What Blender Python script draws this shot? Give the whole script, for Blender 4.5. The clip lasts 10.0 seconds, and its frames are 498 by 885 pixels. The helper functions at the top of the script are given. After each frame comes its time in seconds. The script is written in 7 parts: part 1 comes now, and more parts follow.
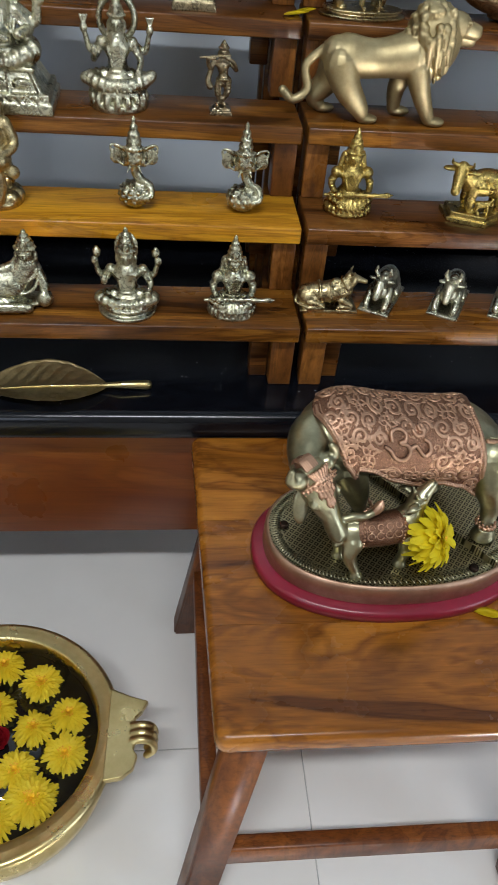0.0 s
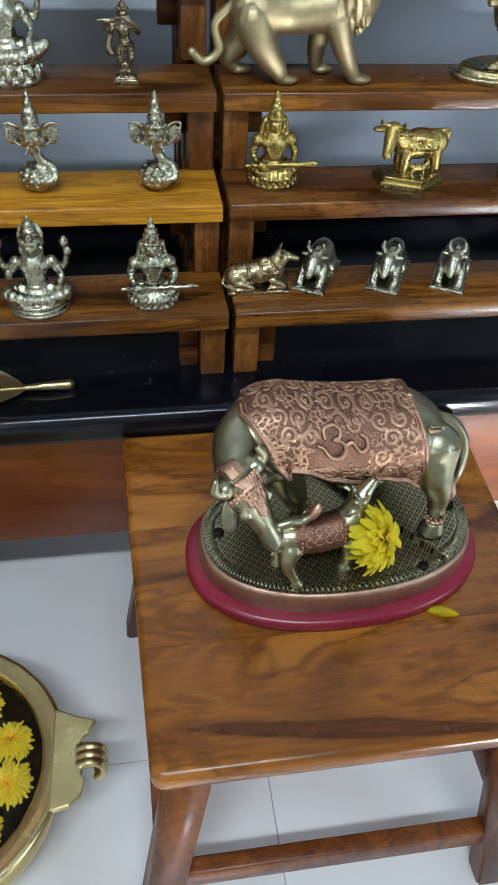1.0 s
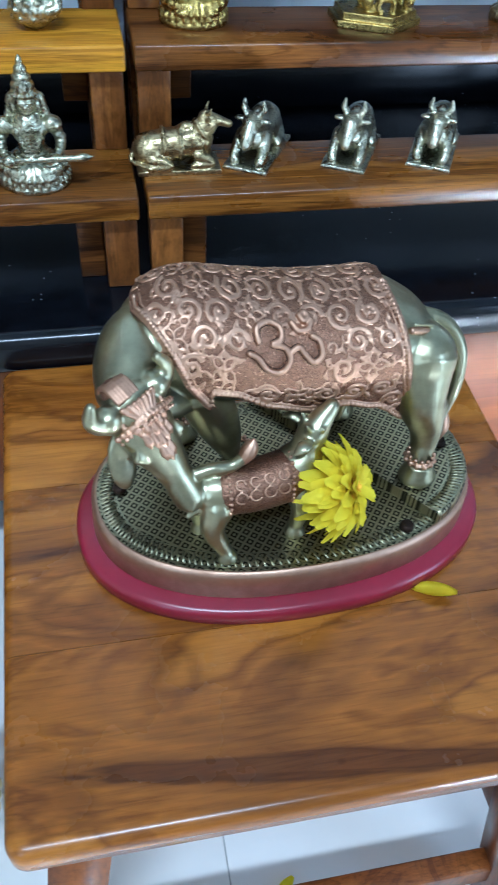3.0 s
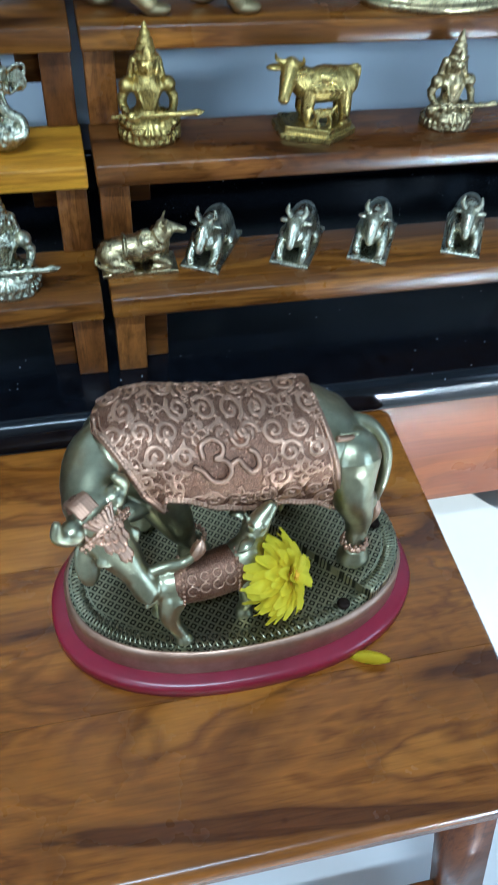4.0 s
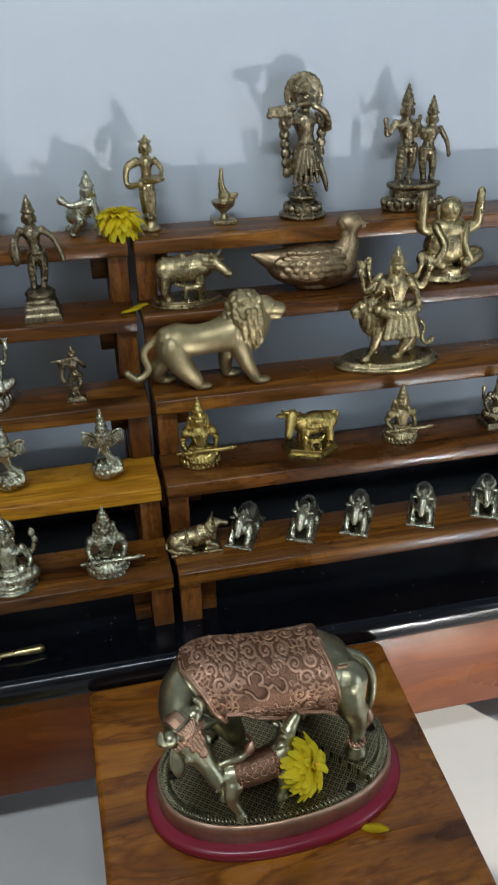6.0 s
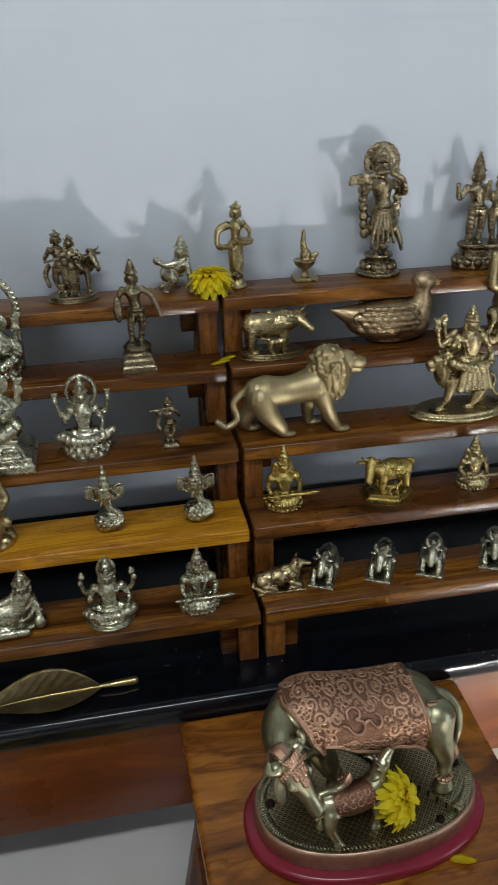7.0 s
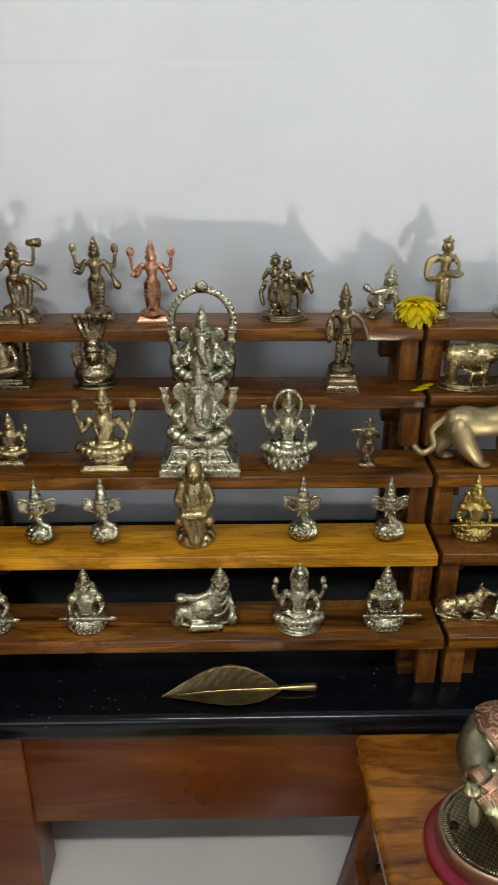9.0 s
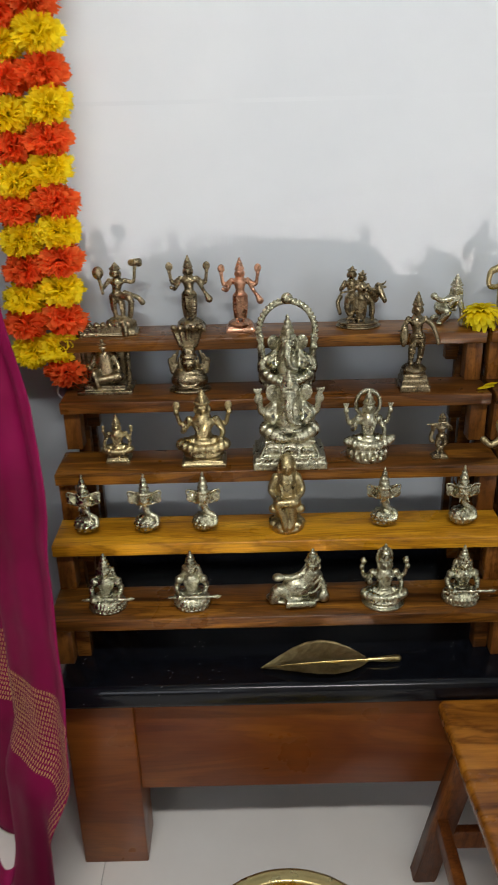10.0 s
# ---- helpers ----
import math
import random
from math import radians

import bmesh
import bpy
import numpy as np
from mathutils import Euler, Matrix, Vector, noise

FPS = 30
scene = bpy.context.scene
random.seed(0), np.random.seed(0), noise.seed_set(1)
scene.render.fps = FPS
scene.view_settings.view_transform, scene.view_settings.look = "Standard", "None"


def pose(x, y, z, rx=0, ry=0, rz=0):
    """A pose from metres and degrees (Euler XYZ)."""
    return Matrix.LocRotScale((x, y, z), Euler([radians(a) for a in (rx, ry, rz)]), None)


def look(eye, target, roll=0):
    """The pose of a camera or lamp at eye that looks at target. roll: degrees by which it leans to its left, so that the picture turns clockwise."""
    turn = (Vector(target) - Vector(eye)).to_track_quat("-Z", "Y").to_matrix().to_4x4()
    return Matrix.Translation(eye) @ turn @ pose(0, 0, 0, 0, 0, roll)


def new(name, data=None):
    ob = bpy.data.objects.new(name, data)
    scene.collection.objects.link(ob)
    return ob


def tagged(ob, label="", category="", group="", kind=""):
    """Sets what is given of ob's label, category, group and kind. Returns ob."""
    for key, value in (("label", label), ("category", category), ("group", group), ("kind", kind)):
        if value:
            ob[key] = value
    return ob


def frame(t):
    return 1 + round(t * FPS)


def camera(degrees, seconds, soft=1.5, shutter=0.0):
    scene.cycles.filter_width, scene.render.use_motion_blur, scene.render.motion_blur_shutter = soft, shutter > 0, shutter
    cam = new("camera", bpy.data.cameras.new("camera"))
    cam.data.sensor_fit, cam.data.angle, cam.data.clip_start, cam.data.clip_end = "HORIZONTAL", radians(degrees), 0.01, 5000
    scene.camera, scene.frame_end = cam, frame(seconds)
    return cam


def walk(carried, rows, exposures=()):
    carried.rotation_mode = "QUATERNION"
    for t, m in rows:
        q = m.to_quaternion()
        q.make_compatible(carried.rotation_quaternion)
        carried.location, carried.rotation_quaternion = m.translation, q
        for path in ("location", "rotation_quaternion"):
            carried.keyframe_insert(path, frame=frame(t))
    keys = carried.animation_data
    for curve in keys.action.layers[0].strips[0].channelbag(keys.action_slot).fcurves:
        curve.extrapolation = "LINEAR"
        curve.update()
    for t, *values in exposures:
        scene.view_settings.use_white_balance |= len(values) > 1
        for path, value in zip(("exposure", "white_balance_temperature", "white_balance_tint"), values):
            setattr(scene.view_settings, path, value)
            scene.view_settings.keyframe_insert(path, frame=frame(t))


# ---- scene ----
cam = camera(35.5, 10.0, shutter=0.4)
PATH = [
    (0, (-0.176, -0.835, 1.093), (0.041, 0.642, -0.238), 5.7),
    (0.5, (-0.145, -0.813, 1.073), (0.09, 0.655, -0.265), 6.1),
    (1, (-0.117, -0.766, 1.077), (0.158, 0.644, -0.315), 3.8),
    (1.5, (-0.11, -0.741, 1.071), (0.166, 0.667, -0.322), 2.7),
    (2, (-0.094, -0.703, 0.98), (0.178, 0.689, -0.429), 3.0),
    (2.5, (-0.075, -0.658, 0.906), (0.183, 0.717, -0.523), 2.8),
    (3, (-0.042, -0.641, 0.892), (0.286, 0.71, -0.546), 4.1),
    (3.2, (-0.036, -0.64, 0.894), (0.32, 0.701, -0.546), 4.6),
    (4.3, (-0.014, -0.664, 1.04), (0.349, 0.727, -0.35), 2.6),
    (4.5, (-0.025, -0.697, 1.069), (0.354, 0.749, -0.259), 2.0),
    (5, (-0.042, -0.773, 1.142), (0.345, 0.787, -0.048), 0.9),
    (5.2, (-0.049, -0.8, 1.165), (0.339, 0.798, 0.026), 0.5),
    (6.3, (-0.106, -0.893, 1.27), (0.256, 0.831, 0.323), -1.5),
    (6.5, (-0.133, -0.897, 1.289), (0.228, 0.831, 0.35), -1.5),
    (7, (-0.173, -0.913, 1.3), (0.136, 0.841, 0.391), -1.6),
    (7.5, (-0.209, -0.918, 1.304), (0.042, 0.858, 0.418), -1.1),
    (8, (-0.237, -0.918, 1.297), (-0.062, 0.877, 0.433), -0.6),
    (8.5, (-0.27, -0.932, 1.303), (-0.171, 0.876, 0.453), 0.0),
    (9, (-0.322, -0.946, 1.312), (-0.279, 0.865, 0.464), 0.2),
    (9.5, (-0.365, -0.992, 1.332), (-0.375, 0.826, 0.497), -0.7),
    (10, (-0.441, -1.08, 1.335), (-0.445, 0.75, 0.528), -1.4),
]
EXPOSURES = [(0.0, 0.07, 6400, 11), (1.0, 0.15, 5700, 7), (2.0, 0.3, 5500, 5), (2.5, 0.5, 5050, 6), (3.0, 0.6, 4800, 2), (4.5, 0.2, 4750, -2), (5.0, 0.05, 5300, 0), (6.5, -0.65, 6150, 10), (8.0, -0.42, 6850, 10), (10.0, -0.14, 7050, 13)]
walk(cam, [(t, look(eye, target, roll)) for t, eye, target, roll in PATH], EXPOSURES)

# ---- world, sun and large lights ----
world = bpy.data.worlds.new("sky_world")
scene.world = world
world.use_nodes = True
sky = world.node_tree.nodes.new("ShaderNodeTexSky")
sky.sky_type, sky.sun_disc = "NISHITA", False
sky.sun_elevation, sky.sun_rotation = radians(29), radians(143)
world.node_tree.links.new(sky.outputs[0], world.node_tree.nodes["Background"].inputs[0])
world.node_tree.nodes["Background"].inputs[1].default_value = 0.12

SUN_WAY = Vector((-0.75, 1.0, -0.7)).normalized()


def lamp(name, kind, m, energy, color, **more):
    data = bpy.data.lights.new(name, kind)
    data.energy, data.color = energy, color
    for key, value in more.items():
        if key == "size":
            data.shape, data.size, data.size_y = "RECTANGLE", value[0], value[1]
        elif key == "angle":
            data.angle = value
    ob = new(name, data)
    ob.matrix_world = m
    return ob


lamp("sun", "SUN", look((2, -6, 4), Vector((2, -6, 4)) + SUN_WAY), 5.0, (1.0, 0.9, 0.76), angle=radians(0.6))
# skylight at the unseen doorway, then fill lamps added overhead and in front
lamp("door_skylight", "AREA", look((2.7, -2.42, 1.1), (0.2, 0.2, 0.6)), 31, (0.64, 0.79, 1.0), size=(1.1, 2.0))
lamp("overhead_fill", "AREA", look((-0.35, -1.6, 2.86), (-0.3, -0.5, 0)), 44, (0.93, 0.97, 1.0), size=(1.2, 0.1))
lamp("front_fill", "AREA", look((-1.4, -2.42, 1.5), (-0.3, 0.2, 0.4)), 9, (0.80, 0.89, 1.0), size=(0.95, 1.15))
# added area lamps stand in for sun reflected off the polished floor
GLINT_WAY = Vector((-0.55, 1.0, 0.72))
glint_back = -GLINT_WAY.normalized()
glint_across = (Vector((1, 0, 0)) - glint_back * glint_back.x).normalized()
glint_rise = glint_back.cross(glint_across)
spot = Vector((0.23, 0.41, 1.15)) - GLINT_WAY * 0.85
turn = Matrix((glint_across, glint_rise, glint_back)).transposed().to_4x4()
glint = lamp("floor_bounce_lamp", "AREA", Matrix.Translation(spot) @ turn, 2.15, (1.0, 0.97, 0.93), size=(2.27, 0.635))
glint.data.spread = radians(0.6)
# lower lamp added the same way to brighten the bench rail
low_glint = lamp("floor_bounce_lamp_low", "AREA", look((0.66, -0.26, 0.1), Vector((0.66, -0.26, 0.1)) + GLINT_WAY), 0.12, (1.0, 0.93, 0.82), size=(0.5, 0.2))
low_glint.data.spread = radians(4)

# ---- materials ----


def material(name, rough=0.5, metal=0.0, spec=0.5):
    m = bpy.data.materials.new(name)
    m.use_nodes = True
    b = m.node_tree.nodes["Principled BSDF"]
    b.inputs["Roughness"].default_value = rough
    b.inputs["Metallic"].default_value = metal
    b.inputs["Specular IOR Level"].default_value = spec
    return m, m.node_tree, b


def node(t, kind, **sets):
    n = t.nodes.new("ShaderNode" + kind)
    for key, value in sets.items():
        n.inputs[key.replace("_", " ")].default_value = value
    return n


def ramp(t, source, stops):
    n = t.nodes.new("ShaderNodeValToRGB")
    e = n.color_ramp.elements
    while len(e) < len(stops):
        e.new(0.5)
    for el, (p, c) in zip(e, stops):
        el.position, el.color = p, (*c, 1)
    t.links.new(source, n.inputs[0])
    return n.outputs[0]


def mapped(t, scale=(1, 1, 1), shift=True):
    c = t.nodes.new("ShaderNodeTexCoord")
    mp = t.nodes.new("ShaderNodeMapping")
    mp.inputs["Scale"].default_value = scale
    t.links.new(c.outputs["Object"], mp.inputs["Vector"])
    if shift:
        info = t.nodes.new("ShaderNodeObjectInfo")
        v = t.nodes.new("ShaderNodeVectorMath")
        v.operation = "SCALE"
        v.inputs[0].default_value = (7.3, 3.1, 5.7)
        t.links.new(info.outputs["Random"], v.inputs["Scale"])
        t.links.new(v.outputs[0], mp.inputs["Location"])
    return mp.outputs[0]


def bump(t, b, height, strength=0.3, distance=0.001):
    n = node(t, "Bump", Strength=strength, Distance=distance)
    t.links.new(height, n.inputs["Height"])
    t.links.new(n.outputs[0], b.inputs["Normal"])


def math_node(t, op, a, bb):
    n = t.nodes.new("ShaderNodeMath")
    n.operation = op
    for i, v in enumerate((a, bb)):
        if isinstance(v, (int, float)):
            n.inputs[i].default_value = v
        else:
            t.links.new(v, n.inputs[i])
    return n.outputs[0]


def mix(t, kind, f, a, bb):
    n = t.nodes.new("ShaderNodeMix")
    n.data_type, n.blend_type = "RGBA", kind
    for i, v in ((0, f), (6, a), (7, bb)):
        if isinstance(v, (int, float)):
            n.inputs[i].default_value = v
        elif isinstance(v, tuple):
            n.inputs[i].default_value = (*v, 1)
        else:
            t.links.new(v, n.inputs[i])
    return n.outputs[2]


def wood(name, dark, mid, light, along=(2.2, 22, 22), rough=0.28, figure=0.5, fine=0.75, worn=False, pore=0.4):
    """Polished teak: long fibres with cathedral figure and darker streaks."""
    m, t, b = material(name, rough, 0, 0.3)
    v = mapped(t, along)
    n1 = node(t, "TexNoise", Scale=1.1, Detail=4.0, Roughness=0.55, Distortion=1.4)
    t.links.new(v, n1.inputs["Vector"])
    rings = math_node(t, "FRACT", math_node(t, "MULTIPLY", n1.outputs[0], 6.0), 0.0)
    v2 = mapped(t, (along[0] * 4, along[1] * 11, along[2] * 11))
    n2 = node(t, "TexNoise", Scale=2.0, Detail=6.0, Roughness=0.7)
    t.links.new(v2, n2.inputs["Vector"])
    base = ramp(t, n1.outputs[0], [(0.3, dark), (0.5, mid), (0.72, light)])
    ring = ramp(t, rings, [(0.0, (0.42, 0.35, 0.3)), (0.2, (1, 1, 1)), (0.8, (1.08, 1.05, 1)), (1.0, (0.42, 0.35, 0.3))])
    c = mix(t, "MULTIPLY", figure, base, ring)
    fibre = ramp(t, n2.outputs[0], [(0.32, (0.45, 0.40, 0.36)), (0.46, (0.85, 0.83, 0.8)), (0.62, (1.12, 1.1, 1.06))])
    c = mix(t, "MULTIPLY", fine, c, fibre)
    # open pores, and on worn tops small dents
    n4 = node(t, "TexNoise", Scale=1.0, Detail=3.0, Roughness=0.6)
    t.links.new(mapped(t, (along[0] * 7, along[1] * 48, along[2] * 48)), n4.inputs["Vector"])
    c = mix(t, "MULTIPLY", pore, c, ramp(t, n4.outputs[0], [(0.34, (0.42, 0.38, 0.34)), (0.48, (1, 1, 1)), (0.7, (1.12, 1.1, 1.08))]))
    if worn:
        dents = node(t, "TexVoronoi", Scale=9.0)
        t.links.new(mapped(t, (1, 1.5, 1)), dents.inputs["Vector"])
        c = mix(t, "MULTIPLY", 0.8, c, ramp(t, dents.outputs["Distance"], [(0.02, (0.35, 0.3, 0.28)), (0.045, (1, 1, 1))]))
        patch = node(t, "TexNoise", Scale=7.0, Detail=5.0, Distortion=2.0)
        t.links.new(mapped(t, (1, 1.6, 1)), patch.inputs["Vector"])
        c = mix(t, "MULTIPLY", 0.5, c, ramp(t, patch.outputs[0], [(0.36, (0.5, 0.42, 0.36)), (0.45, (1, 1, 1)), (0.62, (1.1, 1.1, 1.1))]))
    t.links.new(c, b.inputs["Base Color"])
    n3 = node(t, "TexNoise", Scale=9.0, Detail=5.0)
    t.links.new(mapped(t), n3.inputs["Vector"])
    t.links.new(ramp(t, n3.outputs[0], [(0.3, (rough * 0.75,) * 3), (0.7, (rough * 1.5,) * 3)]), b.inputs["Roughness"])
    bump(t, b, n2.outputs[0], 0.12, 0.0006)
    b.inputs["Coat Weight"].default_value = 0.1
    b.inputs["Coat Roughness"].default_value = 0.2
    return m


def cast_metal(name, color, dark, rough=0.32, cell=260.0, deep=0.5, amount=0.7):
    """Cast metal with chased detail; the tarnish lies in the chased lines."""
    m, t, b = material(name, rough, 1.0)
    v = mapped(t)
    vo = node(t, "TexVoronoi", Scale=cell)
    no = node(t, "TexNoise", Scale=cell * 0.55, Detail=3.0, Distortion=1.2)
    big = node(t, "TexNoise", Scale=38.0, Detail=4.0)
    for n in (vo, no, big):
        t.links.new(v, n.inputs["Vector"])
    wave = math_node(t, "ABSOLUTE", math_node(t, "SUBTRACT", no.outputs[0], 0.5), 0.0)
    lines = math_node(t, "MINIMUM", math_node(t, "MULTIPLY", wave, 9.0), 1.0)
    h = math_node(t, "MULTIPLY", lines, math_node(t, "ADD", vo.outputs["Distance"], 0.45))
    f = ramp(t, h, [(0.08, (1, 1, 1)), (0.42, (0, 0, 0))])
    g = ramp(t, big.outputs[0], [(0.35, (0.35,) * 3), (0.65, (1, 1, 1))])
    c = mix(t, "MIX", math_node(t, "MULTIPLY", f, amount), color, dark)
    c = mix(t, "MULTIPLY", 0.25, c, g)
    t.links.new(c, b.inputs["Base Color"])
    t.links.new(ramp(t, big.outputs[0], [(0.3, (rough * 0.8,) * 3), (0.7, (rough * 1.4,) * 3)]), b.inputs["Roughness"])
    bump(t, b, h, deep, 0.0009)
    return m


def smooth_metal(name, color, dark, rough=0.3):
    m, t, b = material(name, rough, 1.0)
    n = node(t, "TexNoise", Scale=24.0, Detail=6.0, Roughness=0.65)
    f = node(t, "TexNoise", Scale=420.0, Detail=2.0)
    for k in (n, f):
        t.links.new(mapped(t), k.inputs["Vector"])
    t.links.new(ramp(t, n.outputs[0], [(0.3, dark), (0.62, color)]), b.inputs["Base Color"])
    t.links.new(ramp(t, n.outputs[0], [(0.3, (rough * 1.35,) * 3), (0.7, (rough * 0.85,) * 3)]), b.inputs["Roughness"])
    bump(t, b, f.outputs[0], 0.12, 0.0004)
    return m


def stripes_metal(name, color, dark, scale=430.0, rough=0.38):
    """Engraved lattice."""
    m, t, b = material(name, rough, 1.0)
    c = t.nodes.new("ShaderNodeTexCoord")
    mp = t.nodes.new("ShaderNodeMapping")
    mp.inputs["Rotation"].default_value = (0, 0, radians(38))
    t.links.new(c.outputs["Object"], mp.inputs["Vector"])
    waves = []
    for way in ("X", "Y"):
        w = node(t, "TexWave", Scale=scale / 6.5, Distortion=0.15)
        w.bands_direction = way
        t.links.new(mp.outputs[0], w.inputs["Vector"])
        waves.append(w.outputs["Fac"])
    h = math_node(t, "MAXIMUM", waves[0], waves[1])
    spot = math_node(t, "MULTIPLY", math_node(t, "SUBTRACT", 1.0, waves[0]), math_node(t, "SUBTRACT", 1.0, waves[1]))
    h = math_node(t, "MAXIMUM", h, math_node(t, "MULTIPLY", spot, 1.15))
    t.links.new(ramp(t, h, [(0.68, dark), (0.92, color)]), b.inputs["Base Color"])
    bump(t, b, h, 0.35, 0.0006)
    return m


def mottled(name, a, c, scale=6.0, rough=0.6, spec=0.4, relief=0.1, fine=90.0):
    m, t, b = material(name, rough, 0, spec)
    n = node(t, "TexNoise", Scale=scale, Detail=6.0, Roughness=0.6)
    f = node(t, "TexNoise", Scale=fine, Detail=4.0)
    for k in (n, f):
        t.links.new(mapped(t), k.inputs["Vector"])
    t.links.new(ramp(t, n.outputs[0], [(0.3, a), (0.7, c)]), b.inputs["Base Color"])
    bump(t, b, f.outputs[0], relief, 0.001)
    return m


TEAK = wood("teak_shelf", (0.042, 0.014, 0.0025), (0.165, 0.062, 0.009), (0.34, 0.145, 0.02), figure=0.75, fine=0.9)
TEAK_DARK = wood("teak_dark", (0.036, 0.012, 0.003), (0.115, 0.041, 0.008), (0.22, 0.088, 0.017), figure=0.75, fine=0.9)
TEAK_GOLD = wood("teak_golden", (0.30, 0.115, 0.007), (0.54, 0.245, 0.014), (0.70, 0.36, 0.026), rough=0.3, figure=0.6)
TEAK_RED = wood("teak_red", (0.10, 0.020, 0.004), (0.17, 0.044, 0.007), (0.26, 0.082, 0.012), along=(1.2, 9, 9), rough=0.32, figure=0.3, fine=0.25, pore=0.2)
STOOL_WOOD = wood("stool_wood", (0.085, 0.026, 0.004), (0.27, 0.096, 0.011), (0.44, 0.182, 0.022), along=(2.2, 8.0, 8.0), rough=0.22, figure=0.75, fine=0.5, worn=True, pore=0.3)
STOOL_LEG = wood("stool_leg_wood", (0.085, 0.024, 0.006), (0.16, 0.048, 0.010), (0.24, 0.080, 0.016), along=(14, 14, 2.2), rough=0.4)
POST_WOOD = wood("post_wood", (0.08, 0.027, 0.006), (0.17, 0.062, 0.013), (0.29, 0.115, 0.024), along=(22, 22, 2.4))
SILVER = cast_metal("antique_silver", (0.55, 0.53, 0.375), (0.012, 0.011, 0.007), 0.25, 200.0, 0.3, 0.62)
SILVER_SOFT = cast_metal("antique_pewter", (0.59, 0.565, 0.41), (0.014, 0.012, 0.008), 0.26, 200.0, 0.3, 0.55)
BRONZE = cast_metal("dark_bronze", (0.36, 0.29, 0.175), (0.012, 0.009, 0.006), 0.26, 210.0, 0.3, 0.62)
BRASS_OLD = cast_metal("old_brass", (0.52, 0.42, 0.22), (0.022, 0.016, 0.008), 0.28, 210.0, 0.28, 0.52)
BRASS_GOLD = cast_metal("bright_brass", (0.56, 0.42, 0.13), (0.04, 0.024, 0.007), 0.27, 360.0, 0.25, 0.6)
COPPER = cast_metal("bright_copper", (0.66, 0.36, 0.23), (0.10, 0.042, 0.02), 0.25, 320.0, 0.2, 0.4)
BRASS_SATIN = smooth_metal("satin_brass", (0.47, 0.385, 0.21), (0.29, 0.23, 0.115), 0.46)
BRASS_DUCK = cast_metal("brown_bronze", (0.50, 0.37, 0.21), (0.12, 0.08, 0.04), 0.4, 90.0, 0.3, 0.5)
BRASS_BOWL = smooth_metal("bowl_brass", (0.66, 0.54, 0.26), (0.50, 0.39, 0.16), 0.27)
COW_SKIN = smooth_metal("greenish_brass", (0.40, 0.375, 0.235), (0.17, 0.16, 0.095), 0.33)
COW_CLOTH = cast_metal("copper_ground", (0.27, 0.145, 0.09), (0.06, 0.03, 0.02), 0.42, 520.0, 0.3, 0.6)
COW_RELIEF = smooth_metal("polished_copper_relief", (0.54, 0.335, 0.22), (0.36, 0.21, 0.135), 0.42)
COW_DARK = smooth_metal("dark_copper", (0.05, 0.032, 0.024), (0.02, 0.014, 0.01), 0.5)
COW_RIM = smooth_metal("pink_copper", (0.52, 0.34, 0.235), (0.36, 0.22, 0.145), 0.45)
COW_PLATE = stripes_metal("engraved_plate", (0.36, 0.32, 0.19), (0.03, 0.028, 0.018), 330.0)
RED_LACQUER = mottled("red_lacquer", (0.15, 0.007, 0.018), (0.23, 0.012, 0.030), 14.0, 0.28, 0.5, 0.05)
GRANITE = mottled("black_granite", (0.002, 0.0022, 0.003), (0.005, 0.006, 0.009), 60.0, 0.18, 0.3, 0.02, 300.0)
_t, _b = GRANITE.node_tree, GRANITE.node_tree.nodes["Principled BSDF"]
_v = node(_t, "TexVoronoi", Scale=95.0)
_n = node(_t, "TexNoise", Scale=14.0, Detail=3.0)
_t.links.new(mapped(_t), _v.inputs["Vector"])
_t.links.new(mapped(_t), _n.inputs["Vector"])
_d = math_node(_t, "MULTIPLY", math_node(_t, "LESS_THAN", _v.outputs["Distance"], 0.085), math_node(_t, "GREATER_THAN", _n.outputs[0], 0.56))
_old = _b.inputs["Base Color"].links[0].from_socket
_t.links.new(mix(_t, "MIX", _d, _old, (0.30, 0.31, 0.33)), _b.inputs["Base Color"])
WALL = mottled("white_paint", (0.515, 0.56, 0.60), (0.56, 0.605, 0.64), 2.2, 0.62, 0.3, 0.06, 120.0)
# tone of the unseen walls, picked for the light they bounce
WALL_BEIGE = mottled("beige_paint", (0.46, 0.42, 0.36), (0.52, 0.48, 0.42), 2.2, 0.65, 0.3, 0.06, 120.0)
TILE = mottled("vitrified_tile", (0.72, 0.695, 0.65), (0.81, 0.785, 0.745), 2.6, 0.13, 0.5, 0.01)
GROUT = mottled("grout", (0.36, 0.35, 0.33), (0.45, 0.44, 0.42), 30.0, 0.8, 0.2, 0.2)
PETAL = mottled("yellow_petal", (0.88, 0.66, 0.02), (0.95, 0.80, 0.06), 60.0, 0.55, 0.3, 0.2)
PETAL_PALE = mottled("pale_petal", (0.80, 0.66, 0.015), (0.92, 0.80, 0.04), 60.0, 0.55, 0.3, 0.2)
ORANGE = mottled("orange_petal", (0.90, 0.13, 0.03), (0.97, 0.24, 0.06), 40.0, 0.7, 0.2, 0.2)
YELLOW = mottled("garland_yellow", (0.95, 0.76, 0.02), (0.98, 0.86, 0.05), 40.0, 0.7, 0.2, 0.2)
RED_PETAL = mottled("red_petal", (0.22, 0.006, 0.012), (0.40, 0.012, 0.022), 40.0, 0.6, 0.2, 0.2)
GREEN = mottled("green_stem", (0.05, 0.10, 0.015), (0.10, 0.17, 0.03), 40.0, 0.6, 0.3, 0.2)
WATER, _t, _b = material("dark_water", 0.03, 0, 0.5)
